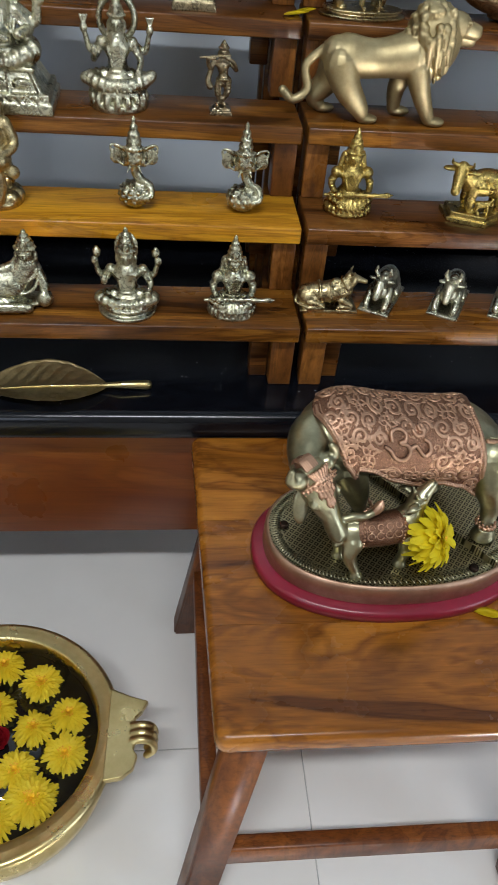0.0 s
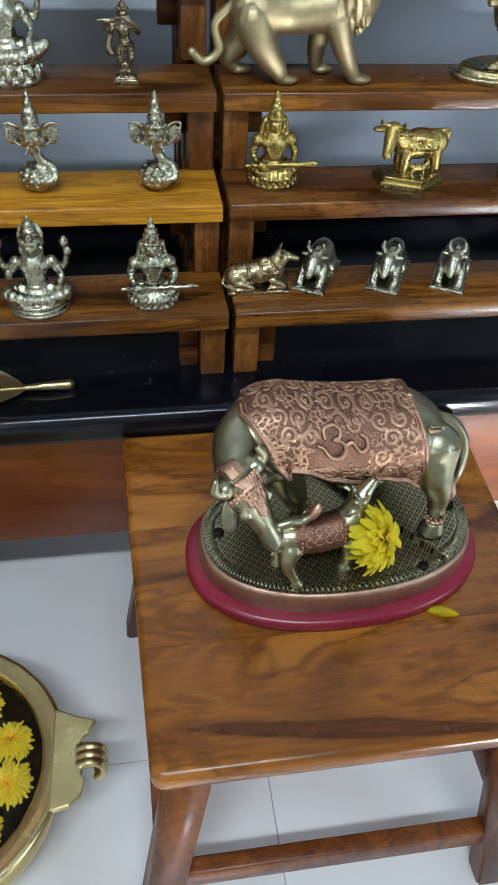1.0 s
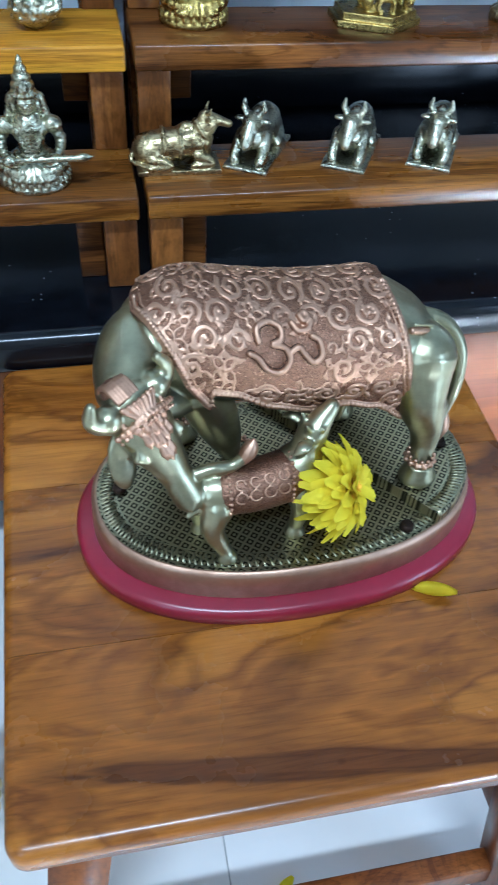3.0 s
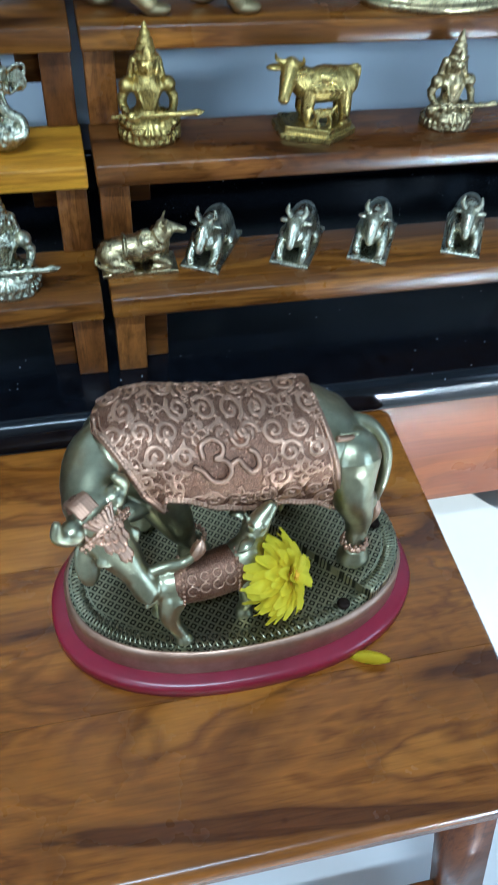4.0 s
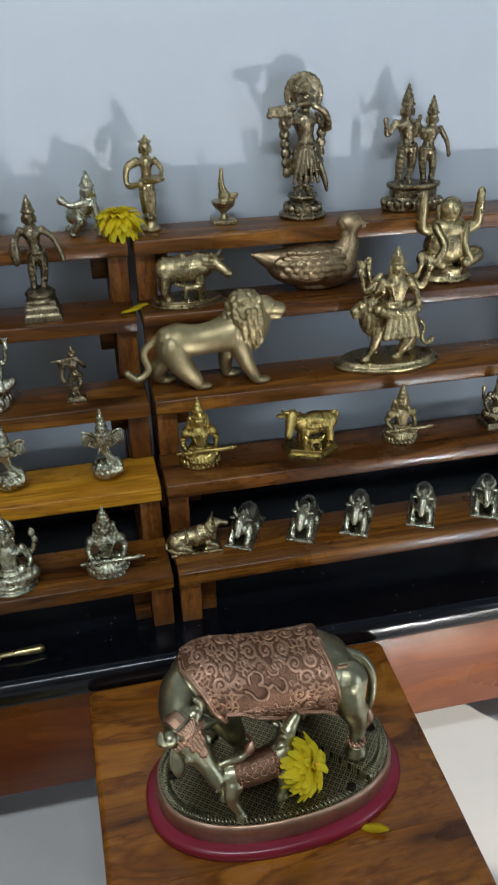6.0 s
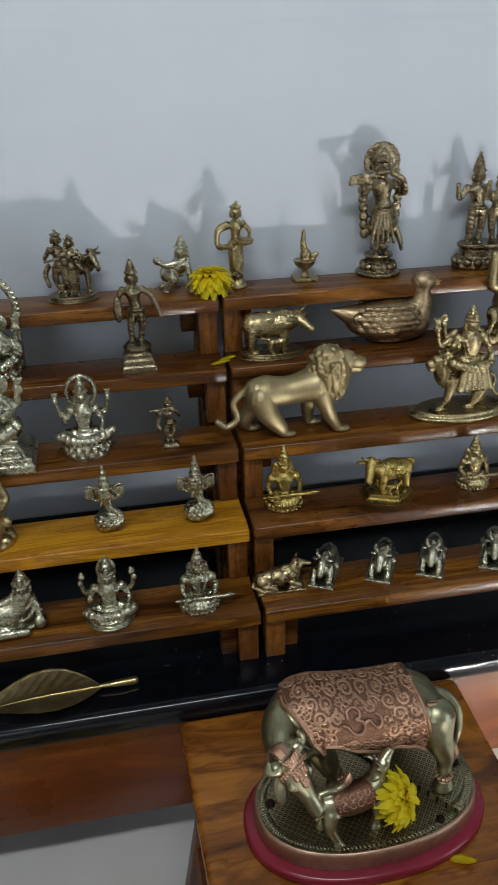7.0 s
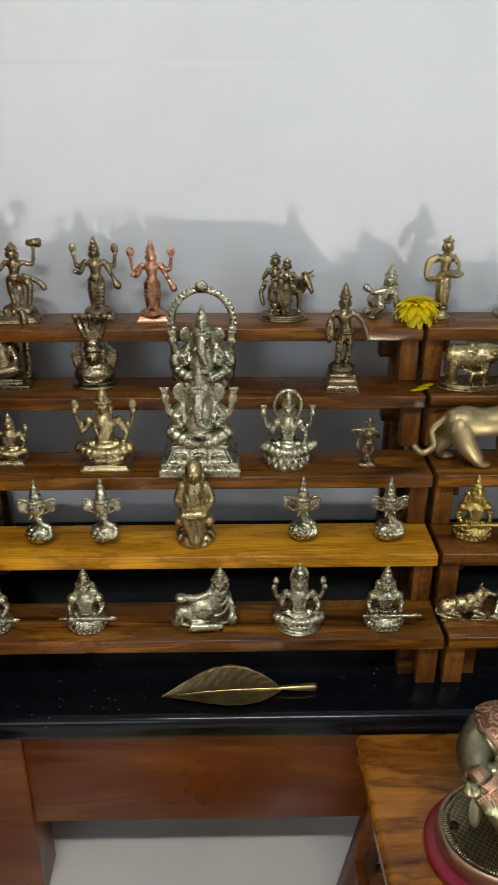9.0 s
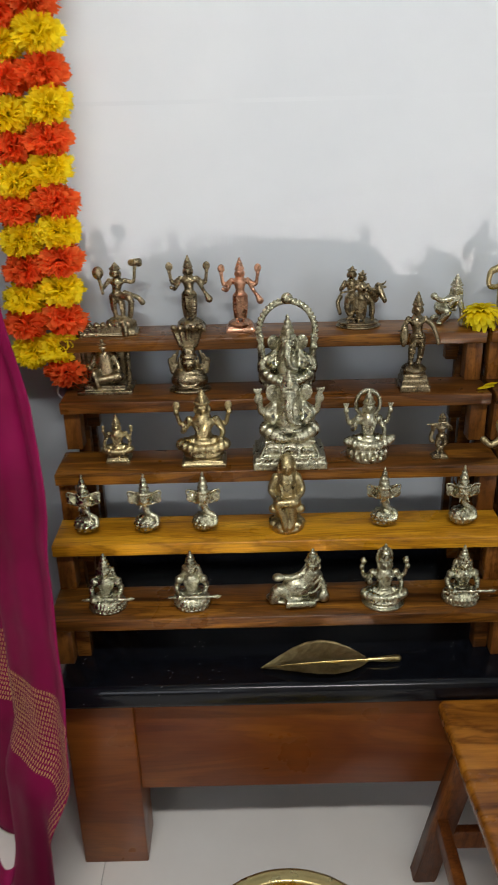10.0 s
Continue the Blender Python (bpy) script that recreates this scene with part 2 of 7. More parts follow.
_b.inputs["Base Color"].default_value = (0.008, 0.008, 0.007, 1)
WHITE_RING = mottled("white_plastic", (0.7, 0.71, 0.72), (0.8, 0.8, 0.8), 20.0, 0.35)


def silk(name):
    """Magenta silk with rows of small gold motifs woven near the hem."""
    m, t, b = material(name, 0.6, 0, 0.12)
    n = node(t, "TexNoise", Scale=5.0, Detail=5.0)
    f = node(t, "TexWave", Scale=420.0, Distortion=2.0)
    uv = t.nodes.new("ShaderNodeUVMap")
    t.links.new(mapped(t), n.inputs["Vector"])
    t.links.new(mapped(t), f.inputs["Vector"])
    base = ramp(t, n.outputs[0], [(0.3, (0.12, 0.002, 0.026)), (0.7, (0.25, 0.004, 0.064))])
    sep = t.nodes.new("ShaderNodeSeparateXYZ")
    t.links.new(uv.outputs[0], sep.inputs[0])
    su = math_node(t, "SINE", math_node(t, "MULTIPLY", sep.outputs[0], 760.0), 0.0)
    sv = math_node(t, "SINE", math_node(t, "MULTIPLY", sep.outputs[1], 420.0), 0.0)
    dots = math_node(t, "GREATER_THAN", math_node(t, "MULTIPLY", su, sv), 0.35)
    low = math_node(t, "LESS_THAN", sep.outputs[1], 0.36)
    high = math_node(t, "GREATER_THAN", sep.outputs[1], 0.24)
    edge = math_node(t, "MULTIPLY", math_node(t, "GREATER_THAN", sep.outputs[0], 0.965), low)
    zone = math_node(t, "MAXIMUM", math_node(t, "MULTIPLY", low, high), edge)
    gold = math_node(t, "MULTIPLY", dots, zone)
    c = mix(t, "MIX", gold, base, (0.62, 0.40, 0.16))
    t.links.new(c, b.inputs["Base Color"])
    t.links.new(math_node(t, "MULTIPLY", gold, 0.7), b.inputs["Metallic"])
    bump(t, b, f.outputs["Fac"], 0.15, 0.0004)
    return m


SILK = silk("magenta_silk")


def thin(m, share):
    """Lets part of the light pass through petals and tissue."""
    t = m.node_tree
    b = t.nodes["Principled BSDF"]
    tr = t.nodes.new("ShaderNodeBsdfTranslucent")
    mx = t.nodes.new("ShaderNodeMixShader")
    mx.inputs[0].default_value = share
    t.links.new(b.inputs["Base Color"].links[0].from_socket, tr.inputs["Color"])
    t.links.new(b.outputs[0], mx.inputs[1])
    t.links.new(tr.outputs[0], mx.inputs[2])
    t.links.new(mx.outputs[0], t.nodes["Material Output"].inputs["Surface"])


for _m in (PETAL, PETAL_PALE, ORANGE, YELLOW, RED_PETAL):
    thin(_m, 0.52)

# ---- mesh helpers ----


def mesh_of(bm, smooth=True):
    me = bpy.data.meshes.new("mesh")
    bm.to_mesh(me)
    bm.free()
    if smooth:
        me.shade_smooth()
    return me


def part(name, bm, mat, parent=None, label="", m=None):
    """Links a bmesh or a mesh as one object, under a thing or a part."""
    me = mesh_of(bm) if isinstance(bm, bmesh.types.BMesh) else bm
    if mat is not None and not me.materials:
        me.materials.append(mat)
    ob = new(name, me)
    if parent is not None:
        ob.parent = parent
    if m is not None:
        ob.matrix_local = m
    if label:
        ob["label"] = label
    return ob


def thing(name, m, label, category, group="", kind=""):
    ob = new(name)
    ob.empty_display_size = 0.05
    ob.matrix_world = m
    return tagged(ob, label, category, group, kind)


def box(x0, x1, y0, y1, z0, z1, bevel=0.0, segments=2):
    bm = bmesh.new()
    bmesh.ops.create_cube(bm, size=1)
    for v in bm.verts:
        v.co = ((x0 + x1) / 2 + v.co.x * (x1 - x0), (y0 + y1) / 2 + v.co.y * (y1 - y0), (z0 + z1) / 2 + v.co.z * (z1 - z0))
    if bevel:
        bmesh.ops.bevel(bm, geom=bm.edges[:], offset=bevel, segments=segments, affect="EDGES", profile=0.5)
    return bm


def flat_box(*a, **k):
    bm = box(*a, **k)
    me = bpy.data.meshes.new("mesh")
    bm.to_mesh(me)
    bm.free()
    return me


def sharp(bm, angle=35):
    """A mesh with smooth faces and hard creases."""
    for e in bm.edges:
        e.smooth = not (len(e.link_faces) == 2 and e.calc_face_angle(0) > radians(angle))
    return mesh_of(bm)


def lathe_bm(profile, steps=48):
    bm = bmesh.new()
    rings = []
    for r, z in profile:
        rings.append([bm.verts.new((r * math.cos(2 * math.pi * i / steps), r * math.sin(2 * math.pi * i / steps), z)) for i in range(steps)])
    for a, b in zip(rings, rings[1:]):
        for i in range(steps):
            j = (i + 1) % steps
            bm.faces.new((a[i], a[j], b[j], b[i]))
    return bm


class Clay:
    """Solids pressed together and cast as one mesh."""

    def __init__(self, fine=1.7):
        self.v, self.f, self.n, self.fine = [], [], 0, fine

    def add(self, verts, faces):
        self.v.append(np.asarray(verts, float))
        self.f += [tuple(i + self.n for i in f) for f in faces]
        self.n += len(verts)
        return self

    def ball(self, c, r, rot=(0, 0, 0), seg=14, rings=9):
        if isinstance(r, (int, float)):
            r = (r, r, r)
        seg, rings = int(seg * self.fine), int(rings * self.fine)
        R = Euler([radians(a) for a in rot]).to_matrix()
        vs = [(0, 0, -1)]
        for k in range(1, rings):
            a = -math.pi / 2 + math.pi * k / rings
            vs += [(math.cos(a) * math.cos(2 * math.pi * i / seg), math.cos(a) * math.sin(2 * math.pi * i / seg), math.sin(a)) for i in range(seg)]
        vs.append((0, 0, 1))
        fs = [(0, 1 + (i + 1) % seg, 1 + i) for i in range(seg)]
        for k in range(rings - 2):
            o = 1 + k * seg
            fs += [(o + i, o + (i + 1) % seg, o + seg + (i + 1) % seg, o + seg + i) for i in range(seg)]
        o = 1 + (rings - 2) * seg
        fs += [(o + i, o + (i + 1) % seg, len(vs) - 1) for i in range(seg)]
        pts = [R @ Vector((x * r[0], y * r[1], z * r[2])) + Vector(c) for x, y, z in vs]
        return self.add([tuple(p) for p in pts], fs)

    def tube(self, pts, radii, seg=10, flat=1.0):
        pts, seg = [Vector(p) for p in pts], int(seg * self.fine)
        if isinstance(radii, (int, float)):
            radii = [radii] * len(pts)
        vs, fs = [], []
        for k, p in enumerate(pts):
            d = (pts[min(k + 1, len(pts) - 1)] - pts[max(k - 1, 0)]).normalized()
            a = d.cross(Vector((0, 0, 1)) if abs(d.z) < 0.9 else Vector((0, 1, 0))) if k == 0 else a - d * a.dot(d)
            a.normalize()
            b = d.cross(a)
            vs += [tuple(p + radii[k] * (a * math.cos(2 * math.pi * i / seg) + b * flat * math.sin(2 * math.pi * i / seg))) for i in range(seg)]
        for k in range(len(pts) - 1):
            o = k * seg
            fs += [(o + i, o + (i + 1) % seg, o + seg + (i + 1) % seg, o + seg + i) for i in range(seg)]
        fs += [tuple(range(seg - 1, -1, -1)), tuple(range((len(pts) - 1) * seg, len(pts) * seg))]
        self.add(vs, fs)
        for p, r in ((pts[0], radii[0]), (pts[-1], radii[-1])):
            self.ball(p, r * 0.98, seg=8, rings=6)
        return self

    def lathe(self, profile, c=(0, 0, 0), stretch=(1, 1), seg=28):
        vs = []
        for r, z in profile:
            vs += [(c[0] + r * stretch[0] * math.cos(2 * math.pi * i / seg), c[1] + r * stretch[1] * math.sin(2 * math.pi * i / seg), c[2] + z) for i in range(seg)]
        fs = []
        for k in range(len(profile) - 1):
            o = k * seg
            fs += [(o + i, o + (i + 1) % seg, o + seg + (i + 1) % seg, o + seg + i) for i in range(seg)]
        fs += [tuple(range(seg - 1, -1, -1)), tuple(range((len(profile) - 1) * seg, len(profile) * seg))]
        return self.add(vs, fs)

    def block(self, x0, x1, y0, y1, z0, z1, top=1.0, rz=0.0):
        cx, cy, c, s = (x0 + x1) / 2, (y0 + y1) / 2, math.cos(radians(rz)), math.sin(radians(rz))
        vs = []
        for z, k in ((z0, 1.0), (z1, top)):
            for x, y in ((x0, y0), (x1, y0), (x1, y1), (x0, y1)):
                dx, dy = (x - cx) * k, (y - cy) * k
                vs.append((cx + c * dx - s * dy, cy + s * dx + c * dy, z))
        return self.add(vs, [(3, 2, 1, 0), (4, 5, 6, 7), (0, 1, 5, 4), (1, 2, 6, 5), (2, 3, 7, 6), (3, 0, 4, 7)])

    def ring(self, c, R, r, rot=(0, 0, 0), seg=28, sides=8, squash=(1, 1), arc=(0, 360)):
        M = Euler([radians(a) for a in rot]).to_matrix()
        a0, a1 = radians(arc[0]), radians(arc[1])
        pts = [M @ Vector((R * squash[0] * math.cos(a0 + (a1 - a0) * i / seg), R * squash[1] * math.sin(a0 + (a1 - a0) * i / seg), 0)) + Vector(c) for i in range(seg + 1)]
        return self.tube([tuple(p) for p in pts], r, sides)

    def cast(self, scale=1.0, voxel=0.0013, smooth=2, ratio=0.0):
        me = bpy.data.meshes.new("mesh")
        me.from_pydata((np.concatenate(self.v) * scale).tolist(), [], self.f)
        tmp = new("casting", me)
        r = tmp.modifiers.new("remesh", "REMESH")
        r.mode, r.voxel_size, r.use_smooth_shade = "VOXEL", voxel, True
        s = tmp.modifiers.new("smooth", "SMOOTH")
        s.factor, s.iterations = 0.5, smooth
        out = bpy.data.meshes.new_from_object(tmp.evaluated_get(bpy.context.evaluated_depsgraph_get()))
        bpy.data.objects.remove(tmp)
        out.shade_smooth()
        return out


# ---- the room ----
T0 = 0.12  # wall thickness
XL, XR, YF, YB, ZC = -2.3, 3.7, -2.4, 0.41, 2.9


def structure(name, bm, mat, label, category):
    return tagged(part(name, bm, mat), label, category, kind="structure")


structure("wall_north", flat_box(XL, XR, YB, YB + T0, 0, ZC), WALL, "smooth white painted wall behind the shelves", "wall")
# side walls and ceiling are out of view, added to hold the light in
structure("wall_west", flat_box(XL - T0, XL, YF, YB, 0, ZC), WALL_BEIGE, "unseen beige side wall added to enclose the room", "wall")
structure("wall_east", flat_box(XR, XR + T0, YF, YB, 0, ZC), WALL_BEIGE, "unseen beige side wall added to enclose the room", "wall")
structure("trim", flat_box(-0.9, XR, YB - 0.0004, YB, 1.330, 1.337), WALL, "faint raised paint line along the wall", "trim")
structure("ceiling", flat_box(XL, XR, YF, YB, ZC, ZC + T0), WALL, "unseen white ceiling added to enclose the room", "ceiling")


def pierced(x0, x1, z0, z1, holes):
    """A wall in the y = YF plane with openings cut through it."""
    bm = bmesh.new()
    xs = sorted({x0, x1, *[h[0] for h in holes], *[h[1] for h in holes]})
    for a, b in zip(xs, xs[1:]):
        cuts = sorted((h[2], h[3]) for h in holes if h[0] <= a and h[1] >= b)
        z = z0
        for lo, hi in cuts + [(z1, z1)]:
            if lo > z:
                o = flat_box(a, b, YF - T0, YF, z, lo)
                bm.from_mesh(o)
            z = hi
    return bm


# unseen wall; its openings are placed to let the sun and fill in
front = pierced(XL, XR, 0, ZC, [(2.1, 3.25, 0, 2.1), (-1.9, -0.9, 0.9, 2.1)])
structure("wall_south", mesh_of(front, False), WALL_BEIGE, "unseen beige wall with openings placed for sun and fill light", "wall")

# floor: one bed of grout with tiles laid on it
structure("floor", flat_box(XL, XR, YF - 2.5, YB, -0.08, -0.002), GROUT, "floor laid with large pale polished tiles", "floor")

# ---- bench with a granite top ----
BENCH_TOP, BX0, BX1, BY0, BY1 = 0.449, -0.765, 0.80, -0.072, 0.407
bench = thing("bench", pose(0, 0, 0), "low red-brown polished wooden bench against the white wall", "bench")
for x in (BX0 - 0.012, BX1 - 0.11):
    part("leg", box(x, x + 0.122, -0.036, 0.05, 0, 0.405, 0.003), TEAK_RED, bench)
    part("leg", box(x, x + 0.122, 0.32, 0.40, 0, 0.405, 0.003), TEAK_RED, bench)
part("front_rail", box(BX0 + 0.11, BX1 - 0.11, -0.03, -0.005, 0.185, 0.405, 0.002), TEAK_RED, bench)
part("back_rail", box(BX0 + 0.11, BX1 - 0.11, 0.37, 0.395, 0.185, 0.405, 0.002), TEAK_RED, bench)
for x in (BX0 - 0.002, BX1 - 0.03):
    part("side_rail", box(x, x + 0.025, 0.05, 0.32, 0.185, 0.405, 0.002), TEAK_RED, bench)
granite = part("worktop", box(BX0 - 0.01, BX1, BY0, BY1, 0.405, BENCH_TOP, 0.014, 4), GRANITE)
tagged(granite, "polished black granite slab on the bench", "worktop")

upstand = part("granite_upstand", box(BX0 - 0.01, BX1, 0.389, BY1, BENCH_TOP + 0.0005, 0.506, 0.003), GRANITE)
tagged(upstand, "low black granite upstand along the wall behind the shelves", "upstand")

# ---- stepped shelf units ----
TOPS = [0.549 + 0.0975 * i for i in range(5)]
FRONTS = [-0.016, 0.062, 0.139, 0.232, 0.292]
DEPTH, THICK = 0.098, 0.022


def stepped_shelf(x0, x1, label, golden):
    u = thing("stepped_shelf", pose(x0, 0, 0), label, "shelf", "stepped shelves")
    w = x1 - x0
    for i, (z, y) in enumerate(zip(TOPS, FRONTS)):
        mat = TEAK_GOLD if i == golden else (TEAK_DARK if i == 3 or (golden < 0 and i == 1) else TEAK)
        part("shelf_board", box(0, w, y, y + DEPTH, z - THICK, z, 0.0022), mat, u, "golden yellow board" if i == golden else "")
        below = BENCH_TOP if i == 0 else TOPS[i - 1]
        for x in (0.002, w - 0.032):
            part("post", box(x, x + 0.03, y + 0.014, y + 0.046, below, z - THICK, 0.0015), POST_WOOD, u)
        for x in (0.033, w - 0.057):
            part("brace", box(x, x + 0.024, y + (0.064 if i else 0.034), y + (0.088 if i else 0.06), max(below, z - THICK - 0.05) if i else BENCH_TOP, z - THICK, 0.0015), TEAK_DARK, u)
        if i:
            for x in (0.010, w - 0.034):
                part("rear_post", box(x, x + 0.024, y + 0.072, y + 0.094, BENCH_TOP, z - THICK, 0.0015), TEAK_DARK, u)
    return u


stepped_shelf(-0.785, -0.004, "five-step polished teak shelf on the granite, one board golden", 1)
stepped_shelf(0.004, 0.785, "five-step dark polished teak shelf on the granite", -1)

# ---- stool ----
ST = 0.417
stool = thing("stool", pose(0.0745, -0.2815, 0), "square polished teak stool with splayed legs", "stool")


def rounded_slab(outline, profile):
    """Stacked loops of an outline: pairs of inset and height."""
    bm = bmesh.new()
    loops = []
    for inset, z in profile:
        loops.append([bm.verts.new((x - nx * inset, y - ny * inset, z)) for x, y, nx, ny in outline])
    n = len(outline)
    for a, b in zip(loops, loops[1:]):
        for i in range(n):
            j = (i + 1) % n
            bm.faces.new((a[i], a[j], b[j], b[i]))
    bm.faces.new(loops[0][::-1])
    bm.faces.new(loops[-1])
    return bm


def rounded_rect(w, d, r, steps=8):
    out = []
    for k, (sx, sy) in enumerate(((1, 1), (-1, 1), (-1, -1), (1, -1))):
        for i in range(steps + 1):
            a = math.pi / 2 * (k + i / steps)
            out.append((sx * (w / 2 - r) + r * math.cos(a), sy * (d / 2 - r) + r * math.sin(a), math.cos(a), math.sin(a)))
    return out


SEAT_EDGE = [(0.006, ST - 0.026), (0.002, ST - 0.025), (0, ST - 0.021), (0, ST - 0.008), (0.0012, ST - 0.004), (0.004, ST - 0.0012), (0.008, ST)]
for y0, y1 in ((-0.3, -0.085), (-0.0846, 0.06), (0.0604, 0.3)):
    board = rounded_slab(rounded_rect(0.418, 0.422, 0.013), SEAT_EDGE)
    for v in board.verts:
        v.co.x *= 1 + 0.14 * v.co.y
    for y, way in ((y0, -1), (y1, 1)):
        if abs(y) < 0.29:
            cut = bmesh.ops.bisect_plane(board, geom=board.verts[:] + board.edges[:] + board.faces[:], plane_co=(0, y, 0), plane_no=(0, way, 0), clear_outer=True)
            bmesh.ops.edgeloop_fill(board, edges=[e for e in cut["geom_cut"] if isinstance(e, bmesh.types.BMEdge)])
    part("seat_board", sharp(board, 50), STOOL_WOOD, stool)


def slanted(a, b, wx, wy, bevel=0.003):
    """A square bar from a to b, level at both ends."""
    bm = box(-wx / 2, wx / 2, -wy / 2, wy / 2, 0, 1, 0)
    for v in bm.verts:
        p = Vector(a).lerp(Vector(b), v.co.z)
        v.co = (p.x + v.co.x, p.y + v.co.y, p.z)
    bmesh.ops.bevel(bm, geom=bm.edges[:], offset=bevel, segments=2, affect="EDGES")
    return bm


for sx in (-1, 1):
    for sy in (-1, 1):
        part("leg", slanted((sx * 0.213, sy * 0.205, 0), (sx * 0.16, sy * 0.165, ST - 0.026), 0.042, 0.034), STOOL_LEG, stool)
part("stretcher", box(-0.185, 0.185, -0.202, -0.182, 0.095, 0.135, 0.003), STOOL_LEG, stool)
part("stretcher", box(-0.185, 0.185, 0.182, 0.202, 0.095, 0.135, 0.003), STOOL_LEG, stool)
for sx in (-1, 1):
    part("stretcher", box(sx * 0.197 - 0.01, sx * 0.197 + 0.01, -0.18, 0.18, 0.145, 0.185, 0.003), STOOL_LEG, stool)
    part("apron", box(sx * 0.165 - 0.009, sx * 0.165 + 0.009, -0.15, 0.15, ST - 0.07, ST - 0.026, 0.002), STOOL_LEG, stool)
for sy in (-1, 1):
    part("apron", box(-0.14, 0.14, sy * 0.165 - 0.009, sy * 0.165 + 0.009, ST - 0.06, ST - 0.026, 0.002), STOOL_LEG, stool)

# ---- figurines: each one solid casting ----


def arc3(pts, n=8):
    """A smooth line through a few points."""
    pts = [Vector(p) for p in pts]
    if len(pts) < 3:
        return [tuple(p) for p in pts]
    out = []
    ext = [pts[0] * 2 - pts[1]] + pts + [pts[-1] * 2 - pts[-2]]
    for k in range(1, len(ext) - 2):
        a, b, c, d = ext[k - 1 : k + 3]
        for i in range(n):
            t = i / n
            out.append(0.5 * (2 * b + (c - a) * t + (2 * a - 5 * b + 4 * c - d) * t * t + (3 * b - a - 3 * c + d) * t**3))
    out.append(pts[-1])
    return [tuple(p) for p in out]


def taper(a, b, n):
    return [a + (b - a) * i / (n - 1) for i in range(n)]


def limb(c, pts, r0, r1, seg=9, pleat=0.0):
    line = arc3(pts, 7 if pleat else 5)
    radii = taper(r0, r1, len(line))
    if pleat:
        radii = [q * (1 + pleat * (-1) ** i) for i, q in enumerate(radii)]
    c.tube(line, radii, seg)


def crown(c, x, y, z, s=1.0, tall=1.0):
    k = 0.74 * s * tall
    q = 0.9 * s
    c.lathe([(0.1 * q, 0), (0.112 * q, 0.02 * k), (0.09 * q, 0.05 * k), (0.096 * q, 0.09 * k), (0.074 * q, 0.12 * k), (0.078 * q, 0.16 * k), (0.05 * q, 0.19 * k), (0.054 * q, 0.23 * k), (0.027 * q, 0.26 * k), (0.03 * q, 0.295 * k), (0.006 * q, 0.34 * k)], (x, y, z), seg=18)
    c.ball((x, y - 0.1 * q, z + 0.06 * s), (0.035 * s, 0.02 * s, 0.05 * s))
    for i in range(9):
        a = math.pi * (1.05 + 0.9 * i / 8)
        c.ball((x + 0.108 * q * math.cos(a), y + 0.108 * q * math.sin(a), z + 0.012 * s), 0.017 * s, seg=6, rings=5)


def head(c, x, y, z, s=1.0, crowned=True, tall=1.0):
    c.tube([(x, y + 0.01, z - 0.13 * s), (x, y, z - 0.05 * s)], 0.05 * s)
    c.ball((x, y, z), (0.085 * s, 0.088 * s, 0.108 * s))
    c.ball((x, y - 0.088 * s, z - 0.01 * s), (0.016 * s, 0.022 * s, 0.035 * s))
    c.ball((x, y - 0.07 * s, z - 0.055 * s), (0.03 * s, 0.025 * s, 0.014 * s))
    for k in (-1, 1):
        c.ball((x + k * 0.036 * s, y - 0.078 * s, z + 0.018 * s), (0.02 * s, 0.012 * s, 0.011 * s))
        c.ball((x + k * 0.09 * s, y, z - 0.03 * s), (0.022 * s, 0.03 * s, 0.055 * s))
    if crowned:
        crown(c, x, y + 0.005, z + 0.06 * s, s, tall)
    else:
        c.ball((x, y + 0.025 * s, z + 0.035 * s), (0.095 * s, 0.09 * s, 0.095 * s))


def elephant_head(c, x, y, z, s=1.0, curl=1, tall=1.0):
    c.ball((x, y, z), (0.115 * s, 0.11 * s, 0.13 * s))
    for k in (-1, 1):
        c.ball((x + k * 0.05 * s, y - 0.03 * s, z + 0.07 * s), (0.055 * s, 0.06 * s, 0.055 * s))
        c.ball((x + k * 0.17 * s, y + 0.02 * s, z + 0.01 * s), (0.085 * s, 0.022 * s, 0.105 * s), (0, k * 18, k * -16))
        c.tube([(x + k * 0.06 * s, y - 0.09 * s, z - 0.07 * s), (x + k * 0.085 * s, y - 0.17 * s, z - 0.1 * s)], [0.018 * s, 0.009 * s])
        c.ball((x + k * 0.055 * s, y - 0.1 * s, z + 0.01 * s), (0.02 * s, 0.012 * s, 0.013 * s))
    limb(c, [(x, y - 0.08 * s, z), (x - 0.01 * s, y - 0.14 * s, z - 0.13 * s), (x + curl * 0.02 * s, y - 0.15 * s, z - 0.25 * s), (x + curl * 0.1 * s, y - 0.15 * s, z - 0.29 * s)], 0.062 * s, 0.026 * s)
    crown(c, x, y + 0.01, z + 0.085 * s, s, tall)


